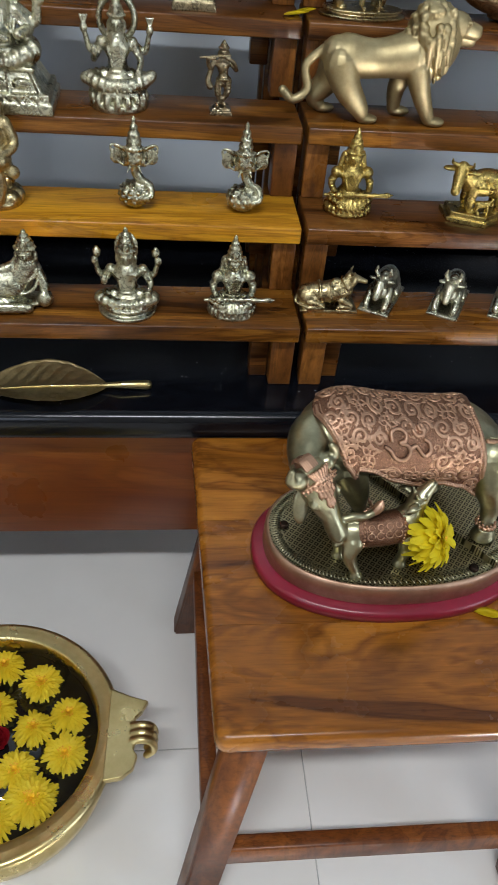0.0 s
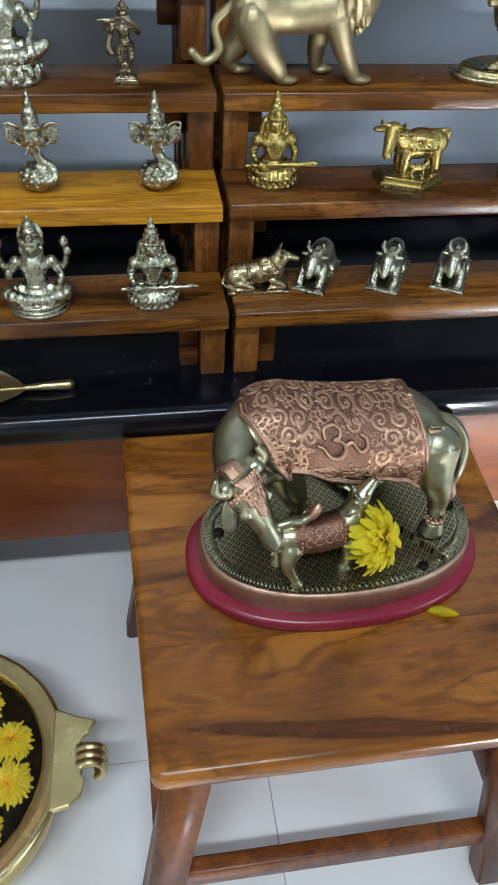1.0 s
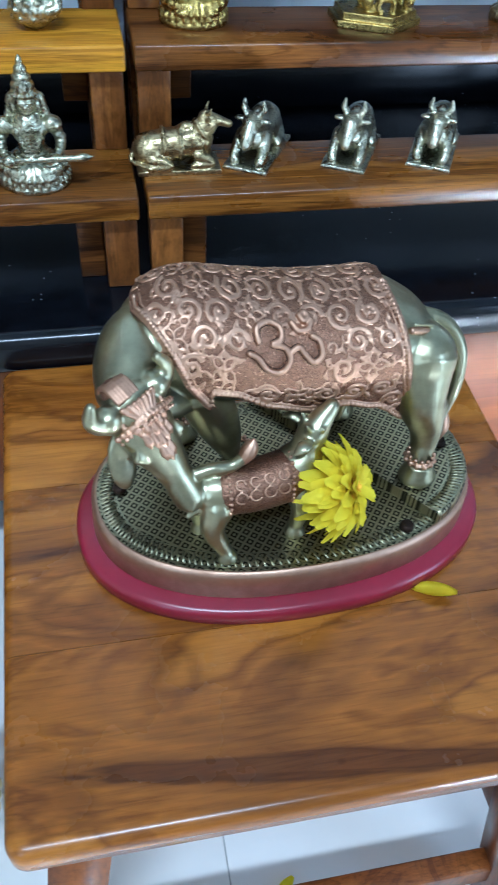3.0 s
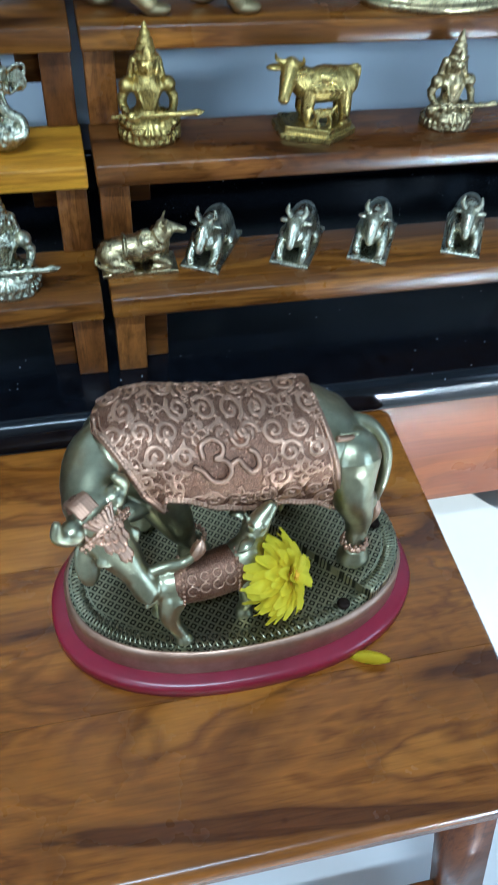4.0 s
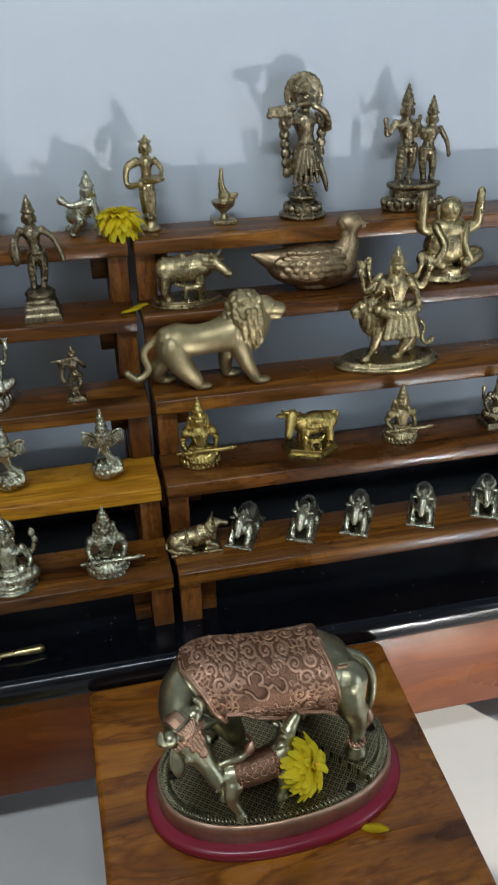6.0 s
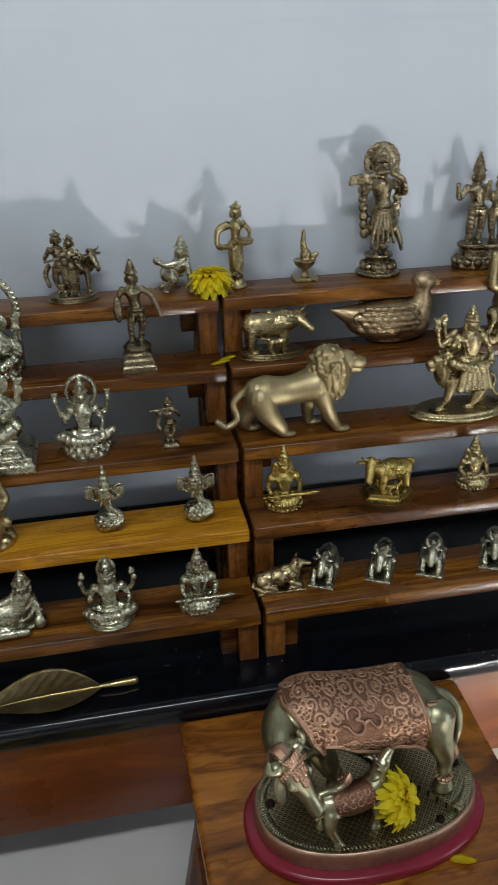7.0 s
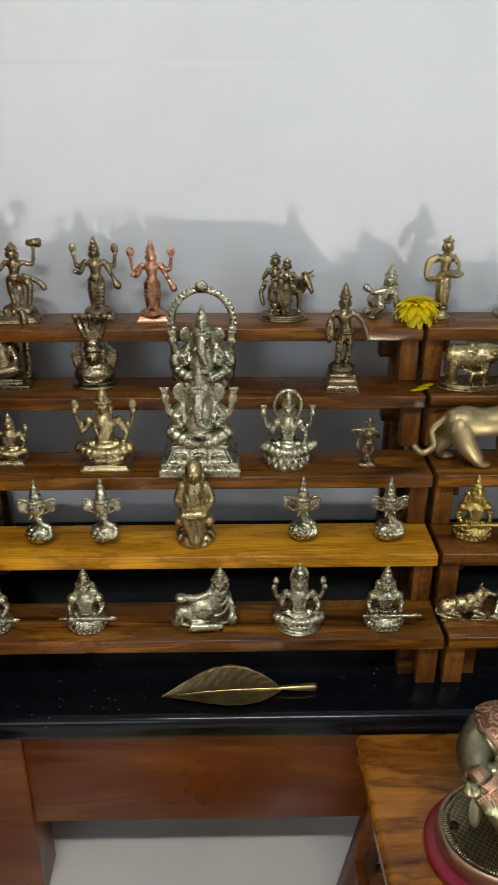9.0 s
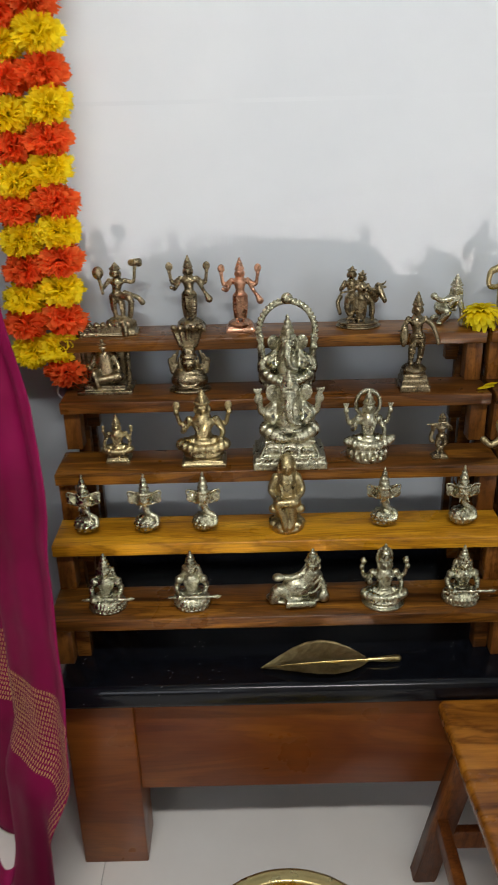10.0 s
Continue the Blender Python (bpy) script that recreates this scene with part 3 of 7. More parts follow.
def seated_body(c, z=0.0, y=0.0, arms="lap", wide=1.0, belly=0.0):
    """Cross-legged body; the seat is at z."""
    c.ball((0, y, z + 0.07), (0.2 * wide, 0.16, 0.09))
    for k in (-1, 1):
        limb(c, [(k * 0.09, y, z + 0.07), (k * 0.27 * wide, y - 0.1, z + 0.075), (k * 0.1, y - 0.2, z + 0.05), (-k * 0.08, y - 0.2, z + 0.05)], 0.09, 0.045, 12, 0.09)
        c.ball((k * 0.27 * wide, y - 0.09, z + 0.075), (0.085, 0.09, 0.075))
        c.ring((k * 0.16, y - 0.17, z + 0.055), 0.05, 0.012, (0, 90, 30))
    for k in range(5):
        c.tube([((k - 2) * 0.035, y - 0.2, z + 0.1), ((k - 2) * 0.075, y - 0.25, z + 0.01)], 0.016, 6)
    c.tube([(0, y, z + 0.06), (0, y - 0.01, z + 0.22), (0, y, z + 0.36)], [0.13, 0.105, 0.13])
    c.ball((0, y - 0.015, z + 0.34), (0.165, 0.105, 0.085))
    if belly:
        c.ball((0, y - 0.06, z + 0.19), (0.14 * belly, 0.12 * belly, 0.12 * belly))
    for r, d in ((0.085, 0), (0.12, 0.045)):
        c.ring((0, y - 0.03, z + 0.375 - d), r, 0.014, (62, 0, 0), 20, 6)
    c.ring((0, y, z + 0.14), 0.12, 0.018, (0, 0, 0), 20, 6)
    for k in range(5):
        c.tube([(-0.1 + 0.05 * k, y - 0.1, z + 0.34), (-0.05 + 0.025 * k, y - 0.115, z + 0.18)], 0.011, 6)
    for k in (-1, 1):
        sh = (k * 0.17, y, z + 0.37)
        c.ball(sh, 0.058)
        if arms == "lap":
            limb(c, [sh, (k * 0.235, y - 0.02, z + 0.24), (k * 0.2, y - 0.14, z + 0.16), (k * 0.12, y - 0.2, z + 0.14)], 0.05, 0.032, 9, 0.08)
        elif arms == "knee":
            limb(c, [sh, (k * 0.25, y - 0.02, z + 0.24), (k * 0.25, y - 0.14, z + 0.17)], 0.05, 0.034)
        elif arms == "bless":
            limb(c, [sh, (k * 0.25, y - 0.03, z + 0.24), (k * 0.23, y - 0.15, z + (0.3 if k < 0 else 0.16))], 0.05, 0.03)
            c.ball((k * 0.23, y - 0.17, z + (0.34 if k < 0 else 0.15)), (0.035, 0.018, 0.055))
        c.ring((k * 0.225, y - 0.01, z + 0.28), 0.05, 0.013, (0, 20 * k, 0), 14, 5)


def raised_arms(c, z, y=0.0, s=1.0, hold="bud"):
    for k in (-1, 1):
        limb(c, [(k * 0.16 * s, y + 0.02, z), (k * 0.28 * s, y + 0.02, z - 0.06 * s), (k * 0.33 * s, y, z + 0.09 * s)], 0.042 * s, 0.026 * s)
        c.ball((k * 0.335 * s, y - 0.01, z + 0.12 * s), (0.04 * s, 0.03 * s, 0.045 * s))
        if hold == "bud":
            c.lathe([(0.012 * s, 0), (0.04 * s, 0.03 * s), (0.05 * s, 0.07 * s), (0.012 * s, 0.13 * s)], (k * 0.31 * s, y, z + 0.15 * s), seg=12)
        elif hold == "disc":
            c.ball((k * 0.33 * s, y, z + 0.2 * s), (0.05 * s, 0.025 * s, 0.065 * s))
        else:
            for a in (-1, 0, 1):
                c.tube([(k * 0.335 * s, y, z + 0.13 * s), (k * 0.335 * s + a * 0.035 * s, y, z + 0.22 * s)], 0.012 * s, 6)


def round_base(c, r, h, stretch=(1, 1), petals=0):
    c.lathe([(r * 0.97, 0), (r, h * 0.14), (r, h * 0.3), (r * 0.86, h * 0.42), (r * 0.84, h * 0.6), (r * 0.93, h * 0.74), (r * 0.93, h * 0.88), (r * 0.88, h)], stretch=stretch, seg=36)
    for i in range(petals):
        a = 2 * math.pi * i / petals
        c.ball((r * 0.9 * stretch[0] * math.cos(a), r * 0.9 * stretch[1] * math.sin(a), h * 0.5), (r * 0.13, r * 0.13, h * 0.36), seg=8, rings=6)


def square_base(c, w, d, h, steps=3):
    for i in range(steps):
        k = 1 - 0.11 * i
        c.block(-w / 2 * k, w / 2 * k, -d / 2 * k, d / 2 * k, h * i / steps, h * (i + 1) / steps + 0.004, 0.97)


def veena_player(hold=0.86):
    c = Clay()
    c.lathe([(0.29, 0), (0.3, 0.02), (0.3, 0.045), (0.275, 0.06), (0.265, 0.1), (0.24, 0.125)], (0, 0, 0), (1, 0.92), 36)
    for i in range(26):
        a = 2 * math.pi * i / 26
        c.ball((0.272 * math.cos(a), 0.25 * math.sin(a), 0.075), (0.03, 0.03, 0.035), seg=7, rings=5)
    seated_body(c, 0.11, 0.02, "lap", 0.76)
    for i in range(11):
        a = math.pi * (1.08 + 0.84 * i / 10)
        c.tube([(0.04 * math.cos(a), -0.13 + 0.05 * math.sin(a), 0.24), (0.23 * math.cos(a), -0.03 + 0.24 * math.sin(a), 0.12)], [0.012, 0.024], 7)
    head(c, 0, 0.0, 0.65, 1.05, True, 1.1)
    c.tube([(-0.4 * hold, -0.22, 0.28), (0.44 * hold, -0.25, 0.30)], [0.02, 0.027], 10)
    c.ball((-0.2 * hold, -0.235, 0.285), (0.055, 0.045, 0.05))
    c.ball((0.47 * hold, -0.25, 0.305), (0.06, 0.03, 0.035))
    c.tube([(0.5 * hold, -0.25, 0.305), (0.56 * hold, -0.25, 0.315)], [0.02, 0.008], 8)
    for k in (-0.32, -0.1, 0.0, 0.1, 0.2, 0.3):
        c.ball((k * hold, -0.235, 0.31), 0.017, seg=7, rings=5)
    for k in (-1, 1):
        c.ball((k * 0.185, 0.0, 0.475), (0.075, 0.075, 0.07))
        c.ball((k * 0.19, -0.2, 0.285), (0.045, 0.04, 0.035))
        c.tube([(k * 0.1, 0.06, 0.66), (k * 0.15, 0.06, 0.5)], [0.05, 0.035])
    return c


def lotus_goddess(disc=True):
    c = Clay()
    round_base(c, 0.32, 0.13, (1, 0.92), 0 if disc else 14)
    seated_body(c, 0.12, 0.02, "bless")
    raised_arms(c, 0.47, 0.03)
    head(c, 0, 0, 0.66, 1.05)
    c.ball((0, 0.06, 0.72), (0.13, 0.03, 0.19))
    return c


def halo_goddess():
    c = Clay()
    round_base(c, 0.33, 0.2, (1, 0.8), 16)
    seated_body(c, 0.2, 0.0, "bless", 1.05)
    raised_arms(c, 0.55, 0.04, 1.05, "flame")
    head(c, 0, 0, 0.74, 0.95, True, 0.8)
    c.ring((0, 0.09, 0.76), 0.19, 0.035, (90, 0, 0), 26, 8)
    c.ball((0.34, -0.1, 0.3), (0.1, 0.07, 0.06), (0, -30, 0))
    c.ball((-0.33, -0.1, 0.28), (0.08, 0.06, 0.06))
    return c


def square_goddess():
    c = Clay()
    square_base(c, 0.58, 0.42, 0.07, 2)
    c.lathe([(0.2, 0), (0.27, 0.06), (0.25, 0.12), (0.2, 0.14)], (0, 0, 0.06), (1, 0.75))
    seated_body(c, 0.2, 0.0, "bless", 1.0)
    raised_arms(c, 0.55, 0.04, 1.0, "disc")
    head(c, 0, 0, 0.74, 1.0, True, 0.75)
    return c


def small_seated():
    c = Clay()
    square_base(c, 0.5, 0.4, 0.1, 2)
    c.lathe([(0.16, 0), (0.2, 0.06), (0.14, 0.12)], (0, 0, 0.1), (1, 0.8))
    seated_body(c, 0.2, 0.0, "knee", 0.95)
    raised_arms(c, 0.52, 0.04, 0.85, "disc")
    head(c, 0, 0, 0.72, 0.9)
    return c


def reclining():
    c = Clay()
    c.ball((-0.05, 0, 0.06), (0.5, 0.22, 0.07))
    c.ball((-0.02, -0.05, 0.3), (0.26, 0.2, 0.22), (0, 20, 0))
    c.tube([(0.05, 0, 0.25), (0.22, 0, 0.55)], [0.2, 0.16])
    limb(c, [(-0.1, -0.1, 0.16), (-0.34, -0.14, 0.3), (-0.42, -0.14, 0.1)], 0.13, 0.08)
    limb(c, [(0.0, -0.16, 0.12), (-0.2, -0.26, 0.1), (0.24, -0.24, 0.08)], 0.1, 0.06)
    limb(c, [(0.1, -0.05, 0.55), (-0.1, -0.1, 0.5), (-0.32, -0.12, 0.54)], 0.07, 0.05)
    c.ball((-0.34, -0.12, 0.53), (0.1, 0.09, 0.06))
    limb(c, [(0.32, 0, 0.52), (0.42, -0.06, 0.3), (0.4, -0.12, 0.14)], 0.075, 0.055)
    c.ball((0.42, -0.1, 0.14), (0.1, 0.1, 0.12))
    head(c, 0.24, -0.02, 0.7, 1.25, True, 0.75)
    c.ring((0.2, -0.08, 0.52), 0.15, 0.025, (65, 15, 0), 18, 6)
    c.ring((0.16, -0.1, 0.42), 0.2, 0.022, (65, 15, 0), 18, 6)
    return c


def elephant_lamp():
    """Trunk-up head standing on a studded ball."""
    c = Clay()
    c.ball((-0.0, 0, 0.17), (0.2, 0.19, 0.17), seg=20, rings=14)
    for k in range(5):
        n = (0, 10, 13, 12, 8)[k]
        for i in range(n):
            a, e = 2 * math.pi * (i + 0.5 * (k % 2)) / n, radians(-42 + 22 * k)
            c.ball((0.195 * math.cos(e) * math.cos(a), 0.185 * math.cos(e) * math.sin(a), 0.17 + 0.165 * math.sin(e)), 0.03, seg=6, rings=5)
    limb(c, [(0.12, -0.16, 0.17), (0.2, -0.13, 0.2), (0.19, -0.06, 0.3), (0.08, -0.03, 0.36), (0.02, -0.02, 0.46), (0, -0.03, 0.6)], 0.042, 0.068)
    c.ball((0, 0, 0.64), (0.125, 0.12, 0.15))
    for k in (-1, 1):
        c.ball((k * 0.045, -0.06, 0.7), (0.055, 0.055, 0.06))
        c.ball((k * 0.19, 0.025, 0.655), (0.105, 0.018, 0.125), (0, k * -32, -k * 14))
        c.tube(arc3([(k * 0.11, 0.0, 0.72), (k * 0.2, 0.01, 0.775), (k * 0.285, 0.02, 0.77), (k * 0.265, 0.015, 0.66), (k * 0.19, 0.01, 0.57), (k * 0.12, 0.0, 0.53)], 4), 0.017, 8)
        c.ball((k * 0.09, -0.03, 0.6), (0.045, 0.045, 0.07))
        c.tube([(k * 0.06, -0.09, 0.55), (k * 0.085, -0.13, 0.49)], [0.02, 0.009])
        c.ball((k * 0.055, -0.105, 0.63), (0.022, 0.014, 0.014))
    crown(c, 0, 0.01, 0.73, 1.1, 1.5)
    for i in range(7):
        a = math.pi * (1.1 + 0.8 * i / 6)
        c.ball((0.12 * math.cos(a), 0.01 + 0.12 * math.sin(a), 0.765), 0.024, seg=6, rings=5)
    return c


def sage():
    c = Clay()
    c.lathe([(0.22, 0), (0.235, 0.04), (0.2, 0.1)], (0, 0, 0), (1, 0.9))
    for i in range(9):
        a = 2 * math.pi * i / 9
        c.ball((0.17 * math.cos(a), 0.14 * math.sin(a), 0.07), (0.08, 0.07, 0.07))
    c.ball((0, 0.05, 0.24), (0.17, 0.12, 0.2))
    limb(c, [(-0.07, 0, 0.4), (-0.12, -0.16, 0.42), (-0.05, -0.17, 0.25), (-0.02, -0.18, 0.1)], 0.08, 0.05)
    limb(c, [(0.08, 0, 0.38), (0.1, -0.17, 0.43), (-0.12, -0.2, 0.43)], 0.085, 0.05)
    limb(c, [(0.05, -0.16, 0.36), (0.07, -0.16, 0.2), (0.04, -0.18, 0.1)], 0.06, 0.045)
    c.tube([(0, 0.02, 0.34), (0, 0.0, 0.55), (0, 0.0, 0.68)], [0.14, 0.15, 0.13])
    for k in (-1, 1):
        limb(c, [(k * 0.14, 0, 0.68), (k * 0.2, -0.02, 0.52), (k * 0.1, -0.16, 0.46)], 0.058, 0.04)
        c.ball((k * 0.17, -0.08, 0.3), (0.07, 0.06, 0.06))
    head(c, 0, -0.02, 0.84, 1.15, False)
    c.tube([(0.08, 0.04, 0.86), (0.11, 0.04, 0.66)], [0.045, 0.03])
    for k in range(5):
        c.tube([(-0.1 + 0.05 * k, -0.13, 0.66), (-0.06 + 0.04 * k, -0.14, 0.48)], 0.012, 5)
    return c


def ganesh(pedestal=True, arch=False):
    c = Clay()
    z0 = 0.0
    if pedestal:
        c.block(-0.44, 0.44, -0.3, 0.3, 0, 0.085, 1.0)
        c.block(-0.42, 0.42, -0.28, 0.28, 0.08, 0.16, 0.98)
        c.block(-0.38, 0.38, -0.25, 0.25, 0.15, 0.33, 0.74)
        c.block(-0.31, 0.31, -0.22, 0.22, 0.315, 0.345, 0.97)
        for i in range(11):
            c.ring((-0.35 + 0.07 * i, -0.281, 0.12), 0.027, 0.01, (90, 0, 0), 12, 5, (1, 1), (0, 270) if i % 2 else (90, 360))
        for k in (-1, 0, 1):
            c.ball((k * 0.2, -0.228, 0.225), (0.075, 0.022, 0.04))
            for a in (-2, -1, 0, 1, 2):
                c.ball((k * 0.2 + a * 0.026, -0.238 + 0.008 * abs(a), 0.235 - 0.01 * abs(a)), (0.011, 0.014, 0.036), (0, a * 18, 0), 7, 5)
        for k in (-1, 1):
            c.tube([(k * 0.345, -0.25, 0.165), (k * 0.27, -0.2, 0.315)], 0.014, 6)
            c.tube([(k * 0.1, -0.252, 0.165), (k * 0.09, -0.2, 0.315)], 0.01, 6)
        z0 = 0.335
    else:
        round_base(c, 0.34, 0.14, (1, 0.75), 14)
        z0 = 0.13
    c.ball((0, 0.0, z0 + 0.09), (0.22, 0.16, 0.1))
    for k in (-1, 1):
        limb(c, [(k * 0.1, 0, z0 + 0.08), (k * 0.29, -0.08, z0 + 0.12), (k * 0.13, -0.2, z0 + 0.05), (k * 0.04, -0.2, z0 + 0.03)], 0.1, 0.05, 12, 0.09)
        c.ball((k * 0.27, -0.07, z0 + 0.1), (0.09, 0.1, 0.1))
        limb(c, [(k * 0.17, 0, z0 + 0.38), (k * 0.27, -0.03, z0 + 0.26), (k * 0.2, -0.16, z0 + 0.24)], 0.06, 0.04)
        limb(c, [(k * 0.18, 0.02, z0 + 0.38), (k * 0.32, 0.0, z0 + 0.3), (k * 0.35, -0.02, z0 + 0.44)], 0.055, 0.035)
        c.ball((k * 0.36, -0.03, z0 + 0.48), (0.055, 0.03, 0.065))
        for a in (-1, 0, 1):
            c.tube([(k * 0.36, -0.03, z0 + 0.5), (k * 0.37 + a * 0.04, -0.03, z0 + 0.6)], 0.016, 6)
        c.ring((k * 0.23, 0, z0 + 0.3), 0.062, 0.016, (20, 40 * k, 0), 14, 5)
    c.ball((0, -0.06, z0 + 0.2), (0.165, 0.15, 0.14))
    c.tube([(0, 0, z0 + 0.1), (0, 0, z0 + 0.4)], [0.16, 0.16])
    c.ring((0, -0.04, z0 + 0.37), 0.14, 0.02, (60, 0, 0), 20, 6)
    c.ring((0, -0.07, z0 + 0.3), 0.17, 0.018, (60, 0, 0), 20, 6)
    c.ring((0, -0.03, z0 + 0.13), 0.19, 0.022, (0, 0, 0), 22, 6)
    elephant_head(c, 0, -0.03, z0 + 0.53, 1.1, 1, 1.15 if arch else 0.75)
    if arch:
        top = z0 + 0.74
        c.ring((0, 0.1, top - 0.08), 0.37, 0.032, (90, 0, 0), 36, 8, (1, 1.12), (-10, 190))
        for i in range(25):
            a = radians(-8 + 196 * i / 24)
            c.ball((0.41 * math.cos(a), 0.1, top - 0.08 + 0.455 * math.sin(a)), 0.027, seg=7, rings=5)
        c.ball((0, 0.08, top + 0.39), (0.08, 0.05, 0.075))
        for k in (-1, 1):
            c.tube([(k * 0.36, 0.1, top - 0.15), (k * 0.34, 0.1, 0.1)], [0.05, 0.06])
            c.ball((k * 0.33, 0.0, z0 + 0.2), (0.09, 0.07, 0.14))
    return c


def standing_body(c, z=0.0, s=1.0, x=0.0, y=0.0, cross=False, sway=0.0, skirt=False):
    """Feet at z; 0.7 high to the shoulders."""
    P = lambda a, b, d: (x + a * s, y + b * s, z + d * s)
    for k in (-1, 1):
        foot = -k * 0.055 if cross else k * 0.06
        limb(c, [P(k * 0.055 + sway, 0, 0.4), P(k * 0.075 + sway * 0.5, -0.02, 0.22), P(foot, -0.01, 0.03)], 0.072 * s, 0.036 * s, 11, 0.09)
        c.ball(P(foot, -0.05, 0.02), (0.036 * s, 0.07 * s, 0.022 * s))
        c.ring(P(foot, -0.01, 0.06), 0.04 * s, 0.01 * s, (0, 0, 0), 12, 5)
    if skirt:
        c.lathe([(0.11 * s, 0), (0.12 * s, 0.12 * s), (0.12 * s, 0.3 * s), (0.1 * s, 0.42 * s)], P(sway * 0.6, 0, 0.05), (1, 0.75))
    c.ball(P(sway, 0, 0.41), (0.115 * s, 0.085 * s, 0.07 * s))
    c.tube([P(sway, 0, 0.4), P(sway * 0.6, 0, 0.52), P(0, 0, 0.64)], [0.095 * s, 0.075 * s, 0.105 * s])
    c.ball(P(0, -0.01, 0.65), (0.13 * s, 0.085 * s, 0.065 * s))
    c.ring(P(sway, 0, 0.44), 0.1 * s, 0.016 * s, (0, 0, 0), 18, 6)
    c.ring(P(0, -0.03, 0.68), 0.08 * s, 0.013 * s, (60, 0, 0), 16, 5)
    for k in (-1, 1):
        c.ball(P(k * 0.13, 0, 0.675), 0.045 * s)
        c.tube([P(k * 0.06 + sway, -0.07, 0.42), P(k * 0.05 + sway, -0.08, 0.2)], [0.02 * s, 0.012 * s], 6)


def arm(c, k, pts, s=1.0, x=0.0, y=0.0, z=0.0):
    limb(c, [(x + k * 0.135 * s, y, z + 0.675 * s)] + [(x + k * a * s, y + b * s, z + d * s) for a, b, d in pts], 0.042 * s, 0.026 * s, 9, 0.08)
    a, b, d = pts[-1]
    c.ball((x + k * a * s, y + b * s, z + d * s), (0.034 * s, 0.03 * s, 0.036 * s))


def flute_player(rich=False):
    c = Clay()
    if rich:
        c.lathe([(0.19, 0), (0.2, 0.02), (0.2, 0.035), (0.16, 0.05), (0.1, 0.1), (0.08, 0.12), (0.13, 0.17), (0.12, 0.19)], seg=30)
        for i in range(12):
            a = 2 * math.pi * i / 12
            c.ball((0.13 * math.cos(a), 0.13 * math.sin(a), 0.08), (0.04, 0.04, 0.045), seg=8, rings=6)
        z, s = 0.19, 0.86
    else:
        c.block(-0.17, 0.17, -0.13, 0.13, 0, 0.06, 0.95)
        c.block(-0.14, 0.14, -0.1, 0.1, 0.06, 0.1, 0.9)
        z, s = 0.1, 0.92
    standing_body(c, z, s, cross=True, sway=0.03, skirt=False)
    arm(c, -1, [(0.2, -0.06, 0.6), (0.24, -0.14, 0.74), (0.14, -0.17, 0.78)], s, z=z)
    arm(c, 1, [(0.22, -0.04, 0.58), (0.16, -0.14, 0.72), (0.05, -0.17, 0.79)], s, z=z)
    c.tube([(-0.36 * s, -0.15 * s, z + 0.77 * s), (0.1 * s, -0.16 * s, z + 0.82 * s)], 0.019 * s, 8)
    head(c, 0.01, -0.01, z + 0.83 * s, 0.85 * s, True, 0.6)
    if rich:
        for i in range(13):
            a = math.pi * (-0.1 + 1.2 * i / 12)
            c.ball((0.13 * math.cos(a) + 0.01, 0.05, z + 0.87 * s + 0.13 * math.sin(a)), (0.035, 0.02, 0.035), seg=7, rings=5)
        c.ball((0.01, 0.05, z + 0.9 * s), (0.13, 0.025, 0.12))
        for k in (-1, 1):
            for i in range(6):
                c.ball((k * (0.16 - 0.006 * i), 0.02, z + (0.62 - 0.085 * i) * s), (0.045, 0.035, 0.045), seg=7, rings=5)
        for i in range(5):
            c.ball((-0.36 * s + 0.04 * i, -0.15 * s, z + (0.72 + 0.01 * (i % 2)) * s), 0.028, seg=7, rings=5)
            c.tube([(-0.05 + 0.025 * i, -0.08, z + 0.4 * s), (-0.1 + 0.05 * i, -0.09, z + 0.12 * s)], 0.016, 6)
        limb(c, [(0.12, 0, z + 0.3 * s), (0.18, -0.02, z + 0.12 * s), (0.2, -0.02, z + 0.02 * s)], 0.035, 0.015)
    else:
        limb(c, [(-0.14, 0.03, z + 0.65 * s), (-0.2, 0.02, z + 0.4 * s), (-0.17, 0, z + 0.3 * s)], 0.04, 0.05)
    return c


def standing_four_arm():
    c = Clay()
    square_base(c, 0.4, 0.3, 0.07, 2)
    c.lathe([(0.14, 0), (0.17, 0.04), (0.12, 0.08)], (0, 0, 0.06))
    z, s = 0.13, 0.8
    standing_body(c, z, s, skirt=True)
    for k in (-1, 1):
        arm(c, k, [(0.26, 0.02, 0.6), (0.3, 0, 0.78)], s, z=z)
        c.ball((k * 0.3 * s, 0, z + 0.87 * s), (0.05, 0.02, 0.06))
        arm(c, k, [(0.22, -0.02, 0.52), (0.27, -0.12, 0.46 if k > 0 else 0.56)], s, z=z)
    c.tube([(0.27 * s, -0.1, z + 0.47 * s), (0.33 * s, -0.1, z + 0.36 * s)], [0.02, 0.05])
    head(c, 0, -0.01, z + 0.81 * s, 0.8 * s, True, 1.0)
    return c


def standing_prince():
    c = Clay()
    square_base(c, 0.36, 0.3, 0.17, 3)
    c.lathe([(0.15, 0), (0.13, 0.03), (0.15, 0.06), (0.11, 0.09)], (0, 0, 0.16))
    z, s = 0.24, 0.74
    standing_body(c, z, s, sway=0.035, skirt=False)
    arm(c, -1, [(0.22, -0.02, 0.55), (0.19, -0.12, 0.6)], s, z=z)
    c.ball((-0.16, -0.1, z + 0.48 * s), (0.05, 0.04, 0.12))
    arm(c, 1, [(0.25, 0.0, 0.58), (0.33, -0.02, 0.42), (0.35, -0.04, 0.34)], s, z=z)
    head(c, 0, -0.01, z + 0.82 * s, 0.85 * s, True, 0.9)
    return c


